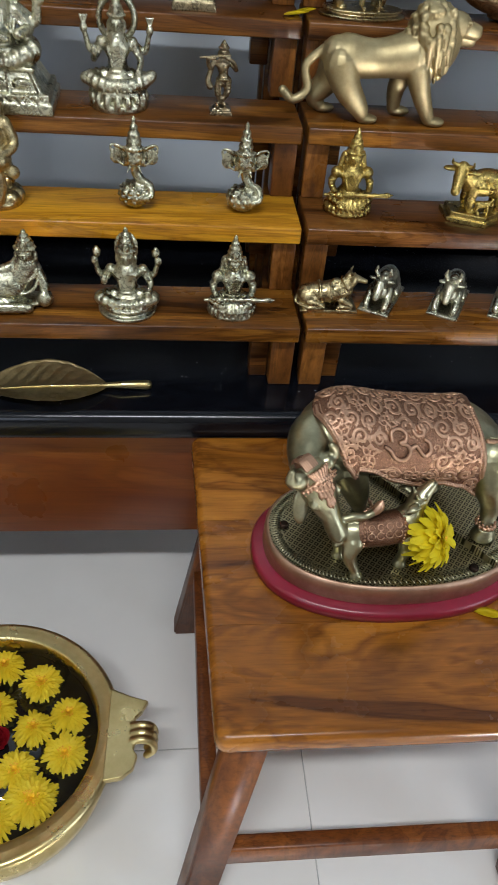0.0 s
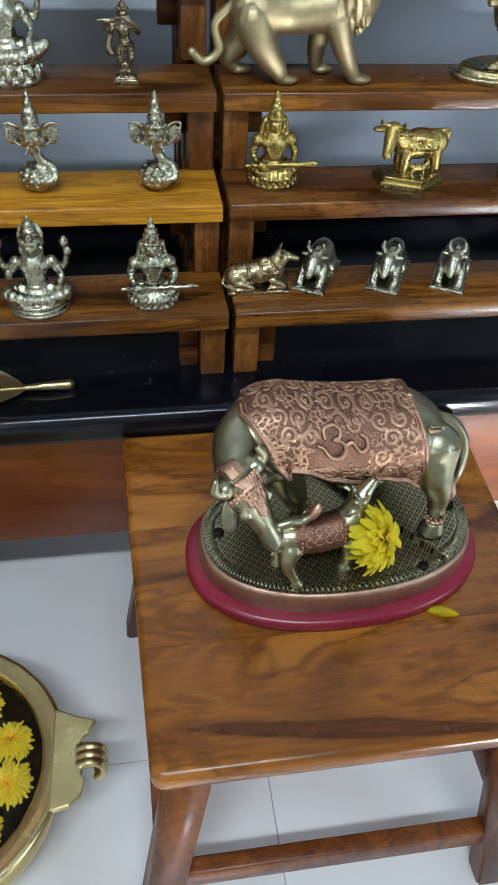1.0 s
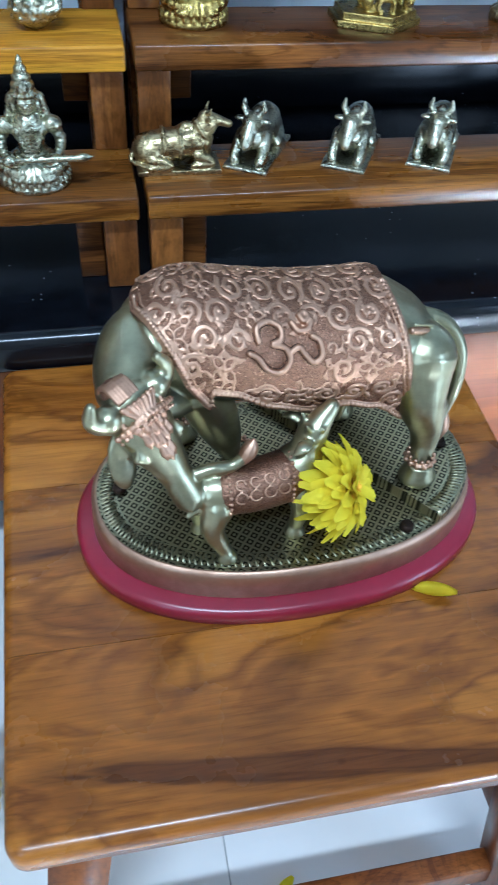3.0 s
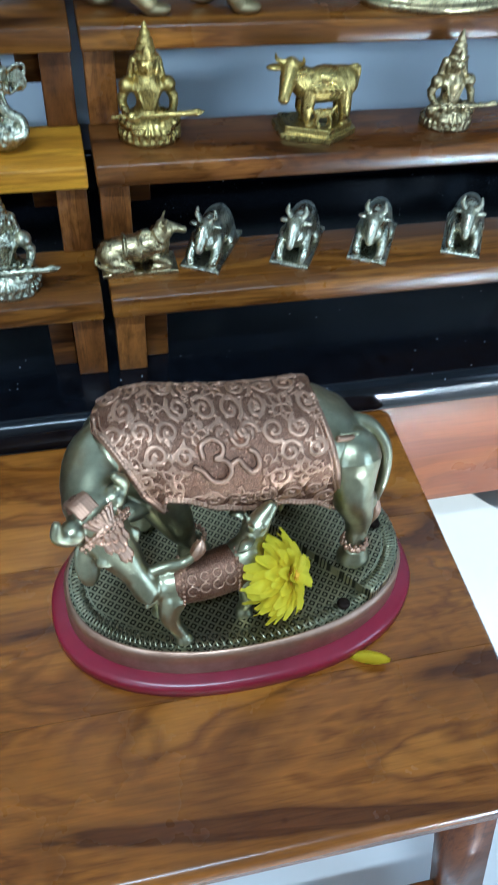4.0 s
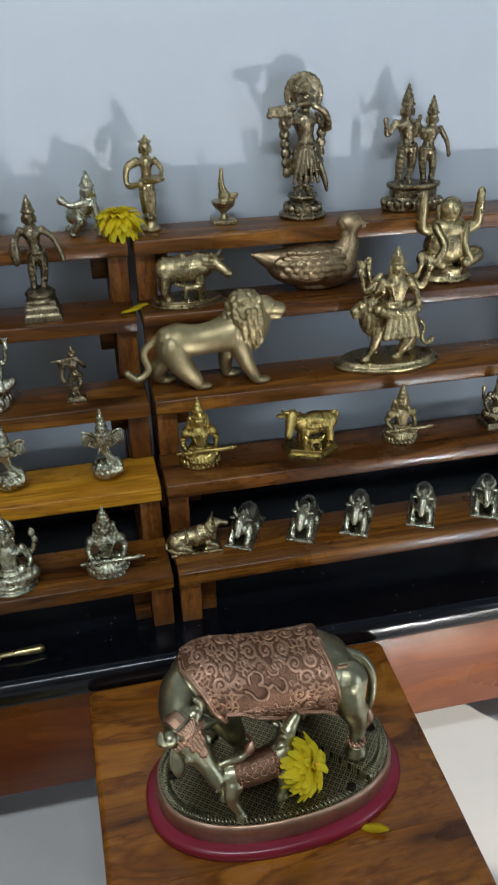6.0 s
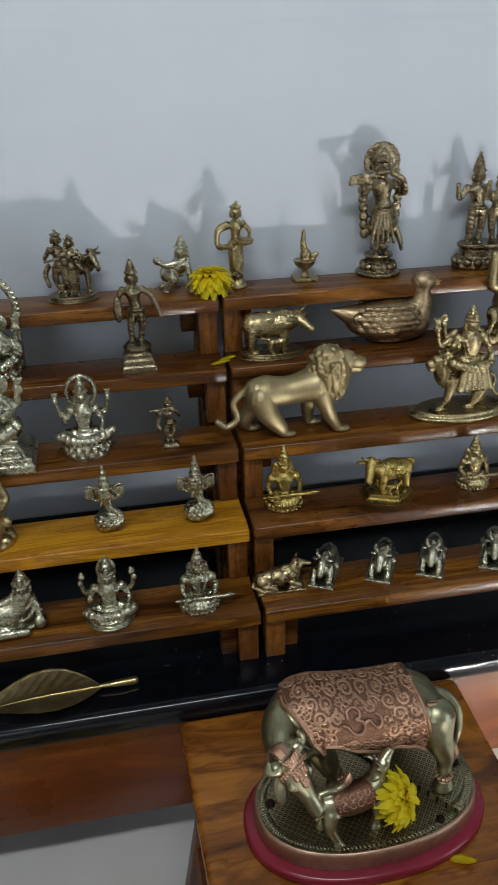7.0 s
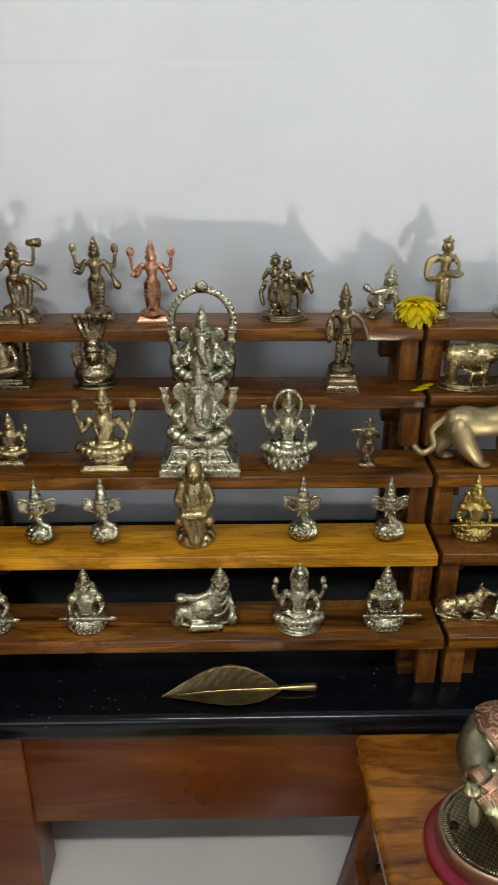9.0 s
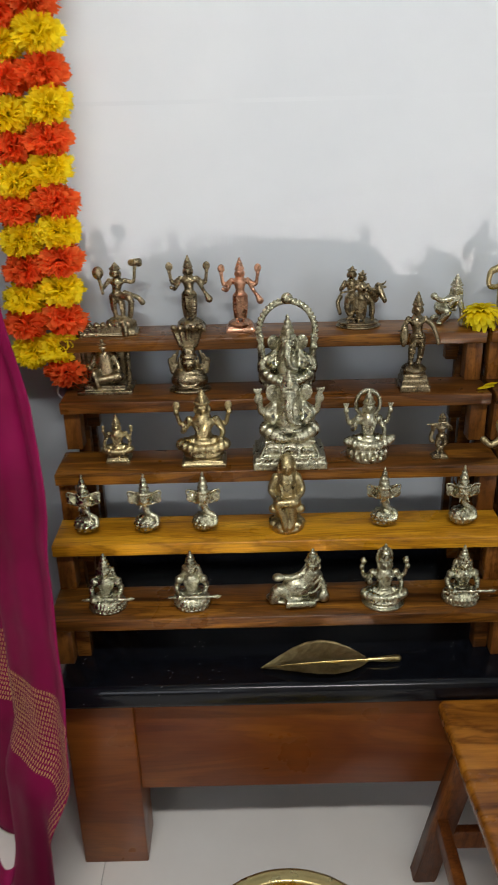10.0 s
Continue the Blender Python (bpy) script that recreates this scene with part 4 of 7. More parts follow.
def bowl_bearer():
    c = Clay()
    c.lathe([(0.13, 0), (0.14, 0.02), (0.1, 0.05), (0.08, 0.1), (0.1, 0.15)], (0, 0, 0), (1, 0.9))
    z, s = 0.14, 0.84
    standing_body(c, z, s, sway=-0.02, skirt=True)
    arm(c, 1, [(0.23, 0, 0.56), (0.17, -0.14, 0.48)], s, z=z)
    limb(c, [(-0.12, 0, z + 0.56), (-0.25, 0, z + 0.5), (-0.26, -0.04, z + 0.34), (-0.1, -0.14, z + 0.36)], 0.05, 0.03)
    c.lathe([(0.03, 0), (0.12, 0.03), (0.14, 0.07), (0.11, 0.07)], (0.08, -0.15, z + 0.36))
    head(c, 0, -0.01, z + 0.83 * s, 0.95 * s, True, 0.25)
    return c


def standing_couple():
    c = Clay()
    c.lathe([(0.25, 0), (0.26, 0.02), (0.24, 0.07), (0.2, 0.1), (0.2, 0.17), (0.225, 0.18), (0.225, 0.21)], (0, 0, 0), (1, 0.6))
    for i in range(16):
        a = 2 * math.pi * i / 16
        c.ball((0.235 * math.cos(a), 0.145 * math.sin(a), 0.06), (0.035, 0.03, 0.035), seg=7, rings=5)
    for x, s in ((-0.1, 0.66), (0.11, 0.58)):
        z = 0.21
        standing_body(c, z, s, x, 0, sway=0.04 if x < 0 else -0.03)
        k = -1 if x < 0 else 1
        arm(c, k, [(0.24, -0.03, 0.56), (0.28, -0.06, 0.72)] if x < 0 else [(0.25, 0, 0.5), (0.28, -0.03, 0.34)], s, x, 0, z)
        arm(c, -k, [(0.2, -0.05, 0.52), (0.16, -0.12, 0.6)] if x < 0 else [(0.22, -0.04, 0.62), (0.2, -0.06, 0.84)], s, x, 0, z)
        head(c, x, -0.01, z + 0.82 * s, 0.85 * s, True, 1.1)
    return c


def mace_bearer():
    c = Clay()
    square_base(c, 0.46, 0.34, 0.07, 2)
    for i in range(22):
        a, r = i * 2.4, 0.035 * math.sqrt(i)
        c.ball((r * math.cos(a), 0.8 * r * math.sin(a), 0.11 + 0.06 * (1 - i / 22)), (0.055, 0.05, 0.06), seg=7, rings=5)
    z, s = 0.18, 0.75
    standing_body(c, z, s, sway=-0.03)
    limb(c, [(0.02, -0.02, z + 0.32), (0.17, -0.1, z + 0.28), (0.15, -0.08, z + 0.06)], 0.055, 0.035)
    arm(c, 1, [(0.28, 0, 0.66), (0.32, 0, 0.88)], s, z=z)
    for i in range(9):
        c.ball((0.25 + 0.05 * math.cos(i * 2.4), 0.03 * math.sin(i * 2.4), z + 0.72 + 0.012 * (i % 3)), 0.045, seg=7, rings=5)
    arm(c, -1, [(0.24, -0.04, 0.56), (0.24, -0.1, 0.6)], s, z=z)
    c.tube([(-0.18, -0.08, z + 0.36), (-0.22, -0.06, z + 0.58)], [0.02, 0.024])
    c.ball((-0.225, -0.06, z + 0.62), (0.075, 0.07, 0.085))
    limb(c, [(0.08, 0.06, z + 0.34), (0.24, 0.08, z + 0.26), (0.3, 0.06, z + 0.2)], 0.03, 0.04)
    head(c, -0.01, -0.02, z + 0.82 * s, 0.95 * s, True, 0.5)
    return c


def throne_guru():
    c = Clay()
    c.block(-0.4, 0.4, -0.26, 0.26, 0, 0.05, 1.0)
    c.block(-0.3, 0.3, -0.2, 0.22, 0.05, 0.12, 0.97)
    c.block(-0.33, 0.33, 0.12, 0.18, 0.1, 0.9, 1.0)
    for i in range(7):
        c.ball((-0.3 + 0.1 * i, 0.15, 0.93), 0.045, seg=8, rings=6)
    for k in (-1, 1):
        c.tube([(k * 0.32, 0.12, 0.1), (k * 0.32, 0.12, 0.9)], 0.04)
        for i in range(9):
            c.ball((k * 0.33, 0.1, 0.45 + 0.05 * i), 0.035, seg=7, rings=5)
    for z in (0.55, 0.66, 0.78):
        c.tube([(-0.3, 0.11, z), (0.3, 0.11, z)], 0.014, 6)
    c.ball((0, 0, 0.2), (0.24, 0.16, 0.1))
    limb(c, [(0.05, -0.03, 0.22), (0.22, -0.14, 0.24), (-0.16, -0.2, 0.2)], 0.09, 0.05)
    limb(c, [(-0.08, -0.05, 0.24), (-0.14, -0.18, 0.3), (-0.1, -0.2, 0.12)], 0.085, 0.05)
    c.tube([(0, 0.02, 0.2), (0, 0, 0.5)], [0.16, 0.13])
    for k in (-1, 1):
        limb(c, [(k * 0.13, 0, 0.5), (k * 0.2, -0.05, 0.36), (k * 0.2, -0.16, 0.4 if k < 0 else 0.25)], 0.05, 0.04)
    head(c, 0, -0.02, 0.64, 0.95, True, 0.3)
    return c


def hooded_bust():
    c = Clay()
    c.lathe([(0.3, 0), (0.31, 0.03), (0.27, 0.05)], (0, 0, 0), (1, 0.7))
    c.ball((0, 0, 0.16), (0.27, 0.16, 0.16))
    c.ball((0, 0, 0.26), (0.22, 0.13, 0.09))
    for r in (0.1, 0.14, 0.18):
        c.ring((0, -0.06, 0.3 - r * 0.35), r, 0.015, (55, 0, 0), 20, 6)
    c.ball((0, -0.05, 0.42), (0.105, 0.105, 0.13))
    c.ball((0, -0.155, 0.41), (0.018, 0.025, 0.04))
    for k in (-1, 1):
        c.ball((k * 0.045, -0.14, 0.445), (0.024, 0.014, 0.013))
        c.ball((k * 0.13, 0, 0.4), (0.03, 0.04, 0.1))
        for i in range(3):
            limb(c, [(k * (0.14 + 0.05 * i), 0.05, 0.26), (k * (0.2 + 0.04 * i), 0.06, 0.42), (k * (0.15 + 0.06 * i), 0.05, 0.58 - 0.06 * i)], 0.04, 0.02)
    c.lathe([(0.12, 0), (0.13, 0.03), (0.1, 0.06), (0.11, 0.12), (0.08, 0.16)], (0, -0.03, 0.5), seg=18)
    c.ball((0, 0.04, 0.72), (0.14, 0.06, 0.22))
    for i in range(5):
        x = (i - 2) * 0.085
        limb(c, [(x * 0.6, 0.03, 0.66), (x, 0.0, 0.86), (x * 1.1, -0.06, 0.95)], 0.04, 0.04)
    return c


def crawling_child():
    c = Clay()
    c.tube([(-0.2, 0.05, 0.36), (0.0, 0, 0.5), (0.1, -0.02, 0.62)], [0.19, 0.17, 0.15], 16)
    limb(c, [(-0.24, -0.06, 0.34), (-0.06, -0.2, 0.3), (-0.22, -0.18, 0.06)], 0.13, 0.07)
    limb(c, [(-0.26, 0.12, 0.34), (-0.12, 0.2, 0.16), (-0.4, 0.18, 0.06)], 0.12, 0.065)
    limb(c, [(0.18, -0.08, 0.6), (0.26, -0.12, 0.34), (0.28, -0.14, 0.05)], 0.075, 0.055)
    limb(c, [(0.02, -0.1, 0.6), (-0.2, -0.16, 0.56), (-0.36, -0.18, 0.64)], 0.075, 0.055)
    for x, y in ((0.28, -0.15), (-0.22, -0.2), (-0.4, 0.18)):
        c.ball((x, y, 0.04), (0.08, 0.08, 0.04))
    c.ball((-0.38, -0.18, 0.66), 0.085)
    head(c, 0.1, -0.07, 0.82, 1.35, True, 0.8)
    c.ring((0.1, -0.06, 0.67), 0.14, 0.025, (50, 0, 0), 16, 6)
    c.ring((-0.02, -0.02, 0.46), 0.18, 0.022, (20, 40, 0), 18, 6)
    return c


def quad(c, L=0.5, leg=0.4, fat=0.17, stance=0.12, spread=(-0.22, 0.22), z0=0.0, x=0.0, y=0.0, step=0.0):
    """Trunk and four legs of a beast that faces +x."""
    z = z0 + leg
    c.tube(arc3([(x - L / 2, y, z + fat * 0.85), (x, y, z + fat * 0.7), (x + L / 2, y, z + fat * 0.95)], 6), [fat * k for k in (0.86, 0.95, 1, 1, 1, 0.98, 0.96, 0.95, 0.98, 1, 1.02, 1, 0.95)], 14)
    for i, sx in enumerate(spread):
        for k in (-1, 1):
            st = step * (k if i else -k)
            limb(c, [(x + sx, y + k * stance * 0.8, z + fat * 0.5), (x + sx + (0.02 if i else -0.03) + st * 0.4, y + k * stance, z0 + leg * 0.5), (x + sx + st, y + k * stance, z0 + 0.03)], fat * 0.5, fat * 0.24)
            c.ball((x + sx + st + 0.02, y + k * stance, z0 + 0.025), (fat * 0.34, fat * 0.28, 0.03))


def cow_head(c, p, d, s):
    """Head at p, muzzle along the unit way d."""
    p, d = Vector(p), Vector(d).normalized()
    side = d.cross(Vector((0, 0, 1))).normalized()
    up = side.cross(d)
    c.tube([tuple(p - d * 0.1 * s), tuple(p + d * 0.2 * s), tuple(p + d * 0.42 * s)], [0.16 * s, 0.13 * s, 0.095 * s], 12)
    c.ball(tuple(p + d * 0.45 * s), 0.1 * s)
    for k in (-1, 1):
        a = p - d * 0.1 * s + side * k * 0.1 * s + up * 0.1 * s
        limb(c, [tuple(a), tuple(a + side * k * 0.12 * s + up * 0.06 * s), tuple(a + side * k * 0.13 * s + up * 0.2 * s)], 0.05 * s, 0.02 * s)
        b = p - d * 0.06 * s + side * k * 0.15 * s
        c.ball(tuple(b + side * k * 0.1 * s), (0.13 * s * abs(side.x) + 0.05 * s, 0.13 * s * abs(side.y) + 0.05 * s, 0.05 * s))
        c.ball(tuple(p + d * 0.12 * s + side * k * 0.12 * s + up * 0.03 * s), 0.03 * s)


def cow_and_calf():
    c = Clay()
    round_base(c, 0.62, 0.12, (1, 0.55))
    quad(c, 0.62, 0.28, 0.23, 0.13, (-0.3, 0.24), 0.12, -0.05)
    c.tube([(0.22, 0, 0.64), (0.4, -0.06, 0.66)], [0.2, 0.15])
    cow_head(c, (0.47, -0.1, 0.68), (0.6, -0.6, -0.5), 0.66)
    limb(c, [(-0.36, 0, 0.78), (-0.44, 0, 0.6), (-0.4, -0.05, 0.36)], 0.035, 0.03)
    c.ball((-0.05, 0, 0.68), (0.25, 0.2, 0.12))
    c.ball((-0.05, -0.02, 0.8), (0.07, 0.07, 0.05))
    quad(c, 0.24, 0.14, 0.07, 0.05, (-0.1, 0.1), 0.12, 0.06, -0.2)
    cow_head(c, (-0.1, -0.2, 0.36), (-1, 0, 0.3), 0.26)
    return c


def temple_cow():
    c = Clay()
    for z0, z1, k in ((0, 0.08, 1.0), (0.08, 0.16, 0.88)):
        vs = [(a * 0.5 * k, b * 0.5 * k) for a, b in ((-1, 0.62), (1, 0.62), (1, -0.2), (0.15, -0.8), (-1, -0.3))]
        n = len(vs)
        c.add([(x, y, z) for z in (z0, z1) for x, y in vs][::1], [tuple(range(n)), tuple(range(2 * n - 1, n - 1, -1))] + [(i + n, (i + 1) % n + n, (i + 1) % n, i) for i in range(n)])
    quad(c, 0.5, 0.27, 0.2, 0.13, (-0.2, 0.24), 0.16, 0.05)
    c.tube([(-0.18, 0, 0.62), (-0.36, -0.06, 0.76)], [0.18, 0.13])
    cow_head(c, (-0.42, -0.1, 0.78), (-0.35, -0.7, -0.65), 0.72)
    crown(c, -0.4, -0.06, 0.88, 0.5, 0.6)
    c.ball((0.08, 0, 0.7), (0.24, 0.2, 0.11))
    for i in range(6):
        c.ball((-0.1 + 0.07 * i, -0.19, 0.6), 0.04, seg=7, rings=5)
    limb(c, [(0.32, 0, 0.76), (0.46, -0.02, 0.78), (0.44, -0.04, 0.56)], 0.04, 0.03)
    quad(c, 0.18, 0.12, 0.055, 0.04, (-0.07, 0.07), 0.16, 0.02, -0.2)
    cow_head(c, (0.12, -0.2, 0.34), (0.6, 0, 0.7), 0.2)
    return c


def lying_bull(front=False):
    c = Clay()
    c.block(-0.56, 0.56, -0.32, 0.32, 0, 0.07, 0.98)
    c.tube([(-0.38, 0, 0.32), (0, 0, 0.36), (0.26, 0, 0.42)], [0.23, 0.25, 0.22], 14)
    c.ball((-0.36, 0, 0.28), (0.24, 0.27, 0.23))
    c.ball((0.12, 0, 0.58), (0.12, 0.1, 0.12))
    for k in (-1, 1):
        limb(c, [(0.25, k * 0.18, 0.25), (0.42, k * 0.22, 0.14), (0.2, k * 0.24, 0.11)], 0.09, 0.06)
        limb(c, [(-0.35, k * 0.2, 0.22), (-0.14, k * 0.28, 0.14), (-0.38, k * 0.28, 0.11)], 0.11, 0.06)
    if front:
        c.block(-0.6, 0.6, -0.36, 0.36, 0, 0.06, 0.98)
        c.ball((-0.2, 0, 0.36), (0.38, 0.27, 0.34), seg=24, rings=16)
        c.ball((0.06, 0, 0.6), (0.17, 0.15, 0.2))
        c.tube([(0.1, 0, 0.45), (0.3, 0, 0.62)], [0.24, 0.17], 14)
        c.tube([(0.28, 0, 0.7), (0.38, 0, 0.66), (0.52, 0, 0.5), (0.57, 0, 0.42)], [0.11, 0.125, 0.1, 0.08], 14)
        for k in (-1, 1):
            c.tube([(0.28, k * 0.1, 0.76), (0.26, k * 0.17, 0.86), (0.27, k * 0.15, 0.97)], [0.055, 0.05, 0.022], 10)
            c.ball((0.28, k * 0.2, 0.68), (0.05, 0.1, 0.04), (0, 0, 0))
            c.ball((0.46, k * 0.1, 0.6), 0.03)
            limb(c, [(0.2, k * 0.2, 0.4), (0.42, k * 0.22, 0.2), (0.48, k * 0.2, 0.1), (0.3, k * 0.22, 0.1)], 0.1, 0.06)
    else:
        c.tube([(0.24, 0, 0.46), (0.4, 0, 0.68)], [0.19, 0.15])
        cow_head(c, (0.42, 0, 0.74), (0.92, 0, -0.36), 0.6)
    for x in () if front else (-0.2, 0.02):
        c.ring((x, 0, 0.36), 0.25, 0.022, (0, 90, 0), 24, 6)
    if not front:
        c.ring((0.32, 0, 0.56), 0.18, 0.025, (0, 60, 0), 20, 6)
    limb(c, [(-0.58, 0, 0.3), (-0.62, -0.1, 0.16), (-0.4, -0.3, 0.12)], 0.035, 0.03)
    return c


def duck():
    c = Clay()
    c.ball((-0.05, 0, 0.38), (0.78, 0.42, 0.36), seg=30, rings=18)
    c.ball((0.25, 0, 0.3), (0.52, 0.38, 0.33), seg=26, rings=16)
    for k in (-1, 1):
        for r in range(5):
            for j in range(7):
                x, z = -0.6 + 0.15 * j + 0.07 * (r % 2), 0.3 + 0.085 * r
                w = 1 - ((x + 0.05) / 0.8) ** 2 - ((z - 0.38) / 0.38) ** 2
                if w > 0.06:
                    c.ball((x, k * 0.43 * math.sqrt(w), z), (0.1, 0.03, 0.055), (0, 10, -k * 30 * x), 10, 7)
    limb(c, [(-0.5, 0, 0.44), (-0.85, 0, 0.54), (-1.08, 0, 0.62)], 0.26, 0.03, 12)
    for k in (-1, 1):
        for i in range(5):
            c.ball((-0.02 - 0.13 * i, k * (0.34 - 0.035 * i), 0.42 + 0.012 * i), (0.3 - 0.02 * i, 0.07, 0.17 - 0.012 * i), (0, 8, k * -7), 16, 8)
    c.tube(arc3([(0.42, 0, 0.42), (0.56, 0, 0.66), (0.58, 0, 0.86), (0.6, 0, 0.98)], 4), [0.3, 0.29, 0.27, 0.245, 0.22, 0.2, 0.185, 0.172, 0.165, 0.162, 0.165, 0.168, 0.17], 18)
    c.ball((0.6, 0, 1.02), (0.225, 0.175, 0.18), seg=20, rings=14)
    limb(c, [(0.74, 0, 1.0), (0.92, 0, 0.95), (1.08, 0, 0.93)], 0.085, 0.04)
    c.lathe([(0.4, 0), (0.42, 0.06), (0.3, 0.1)], (0.05, 0, 0), (1, 0.6))
    return c


def happy_monk():
    c = Clay()
    c.lathe([(0.3, 0), (0.32, 0.03), (0.28, 0.08), (0.3, 0.16), (0.26, 0.18)], (0, 0, 0), (1, 0.8))
    c.ball((0, 0, 0.36), (0.26, 0.22, 0.22))
    for k in (-1, 1):
        limb(c, [(k * 0.14, -0.05, 0.26), (k * 0.32, -0.12, 0.28), (k * 0.14, -0.22, 0.22)], 0.1, 0.06)
        limb(c, [(k * 0.2, 0, 0.54), (k * 0.32, -0.02, 0.6), (k * 0.33, -0.04, 0.84)], 0.075, 0.05)
        c.ball((k * 0.33, -0.04, 0.9), (0.05, 0.04, 0.085))
    c.ball((0, 0, 0.56), (0.22, 0.16, 0.13))
    c.ball((0, -0.03, 0.77), (0.125, 0.12, 0.13))
    c.ball((0, -0.14, 0.76), (0.025, 0.02, 0.02))
    for k in (-1, 1):
        c.ball((k * 0.13, 0, 0.74), (0.03, 0.035, 0.07))
        limb(c, [(k * 0.18, -0.08, 0.6), (k * 0.12, -0.2, 0.42), (k * 0.2, -0.22, 0.26)], 0.04, 0.04)
    return c


def lion_shape(c, s=1.0, x=0.0, z0=0.0):
    P = lambda a, b, d: (x + a * s, b * s, z0 + d * s)
    c.tube(arc3([P(-0.52, 0, 0.62), P(-0.15, 0, 0.6), P(0.28, 0, 0.66)], 6), [k * s for k in (0.19, 0.21, 0.215, 0.21, 0.2, 0.195, 0.19, 0.19, 0.195, 0.205, 0.22, 0.235, 0.24)], 28)
    for k, fx in ((-1, -0.2), (1, -0.62)):
        limb(c, [P(-0.5, k * 0.08, 0.56), P(-0.4 if k < 0 else -0.56, k * 0.14, 0.34), P(fx - 0.06, k * 0.15, 0.16), P(fx, k * 0.15, 0.06)], 0.185 * s, 0.066 * s, 20)
        c.ball(P(fx + 0.05, k * 0.15, 0.045), (0.12 * s, 0.075 * s, 0.05 * s))
    for k, fx in ((-1, 0.52), (1, 0.2)):
        limb(c, [P(0.3, k * 0.12, 0.56), P(0.4 if k < 0 else 0.2, k * 0.15, 0.3), P(fx, k * 0.15, 0.07)], 0.13 * s, 0.068 * s, 20)
        c.ball(P(fx + 0.07, k * 0.15, 0.045), (0.12 * s, 0.08 * s, 0.05 * s))
    c.ball(P(0.46, 0, 0.8), (0.28 * s, 0.22 * s, 0.36 * s), seg=24, rings=16)
    rnd = random.Random(4)
    for i in range(170):
        a, e = rnd.uniform(-2.5, 2.5), rnd.uniform(-1.2, 1.3)
        q = P(0.42 - 0.28 * math.cos(e) * math.cos(a) * 0.9, 0.23 * math.cos(e) * math.sin(a), 0.84 + 0.31 * math.sin(e))
        c.tube([q, (q[0] + 0.03 * s, q[1], q[2] - 0.15 * s)], [0.042 * s, 0.012 * s], 6)
    c.ball(P(0.66, 0, 0.95), (0.15 * s, 0.13 * s, 0.14 * s))
    c.tube([P(0.72, 0, 0.93), P(0.86, 0, 0.9)], [0.1 * s, 0.085 * s], 12)
    c.ball(P(0.9, 0, 0.94), (0.035 * s, 0.05 * s, 0.03 * s))
    c.tube([P(0.74, 0, 0.83), P(0.84, 0, 0.81)], [0.07 * s, 0.055 * s])
    for k in (-1, 1):
        c.ball(P(0.56, k * 0.12, 1.08), (0.05 * s, 0.035 * s, 0.06 * s))
        c.ball(P(0.77, k * 0.09, 1.0), 0.025 * s)
    limb(c, [P(-0.66, 0, 0.68), P(-0.84, 0, 0.5), P(-0.8, -0.02, 0.28), P(-0.94, -0.04, 0.17), P(-1.06, -0.04, 0.26)], 0.045 * s, 0.05 * s)


def lion():
    c = Clay()
    lion_shape(c)
    return c


def lion_rider():
    c = Clay()
    c.lathe([(0.42, 0), (0.43, 0.02), (0.43, 0.035), (0.39, 0.045), (0.38, 0.07), (0.36, 0.075)], (0, 0, 0), (1, 0.5), 40)
    d = Clay()
    lion_shape(d, 0.4, 0.0, 0.0)
    for v in d.v:
        v[:, 0] *= -0.85
        v[:, 2] *= 1.05
        v[:, 2] += 0.07
    c.v += d.v
    c.f += [tuple(i + c.n for i in reversed(f)) for f in d.f]
    c.n += d.n
    b = Clay()
    seated_body(b, 0, 0, "bless", 0.9)
    raised_arms(b, 0.35, 0.05, 1.3, "flame")
    raised_arms(b, 0.42, 0.09, 1.0, "disc")
    head(b, 0, 0, 0.54, 1.0, True, 0.8)
    for k in range(6):
        b.tube([(-0.12 + 0.05 * k, -0.2, 0.08), (-0.2 + 0.08 * k, -0.26, -0.22)], [0.03, 0.05], 7)
    for v in b.v:
        v *= 0.62
        v[:, 0] += 0.02
        v[:, 1] -= 0.03
        v[:, 2] += 0.43
    c.v += b.v
    c.f += [tuple(i + c.n for i in f) for f in b.f]
    c.n += b.n
    return c


def family_with_cow():
    c = Clay()
    round_base(c, 0.46, 0.1, (1, 0.6))
    for x, s in ((-0.17, 1.0), (0.04, 0.92)):
        standing_body(c, 0.1, s, x, -0.05, cross=x < 0, skirt=x > 0)
        arm(c, -1, [(0.22, -0.05, 0.56), (0.1, -0.15, 0.7)], s, x, -0.05, 0.1)
        arm(c, 1, [(0.22, -0.05, 0.54), (0.08, -0.15, 0.62)], s, x, -0.05, 0.1)
        head(c, x, -0.06, 0.1 + 0.83 * s, 0.9 * s, True, 0.25)
    c.tube([(-0.4, -0.15, 0.62), (-0.1, -0.18, 0.68)], 0.018)
    quad(c, 0.46, 0.26, 0.12, 0.09, (-0.18, 0.18), 0.1, 0.1, 0.14)
    c.tube([(0.28, 0.12, 0.48), (0.38, 0.02, 0.6)], [0.11, 0.09])
    cow_head(c, (0.4, -0.02, 0.64), (0.35, -0.5, -0.6), 0.5)
    limb(c, [(-0.36, 0.1, 0.5), (-0.42, 0.05, 0.4), (-0.38, 0.0, 0.24)], 0.05, 0.04)
    return c


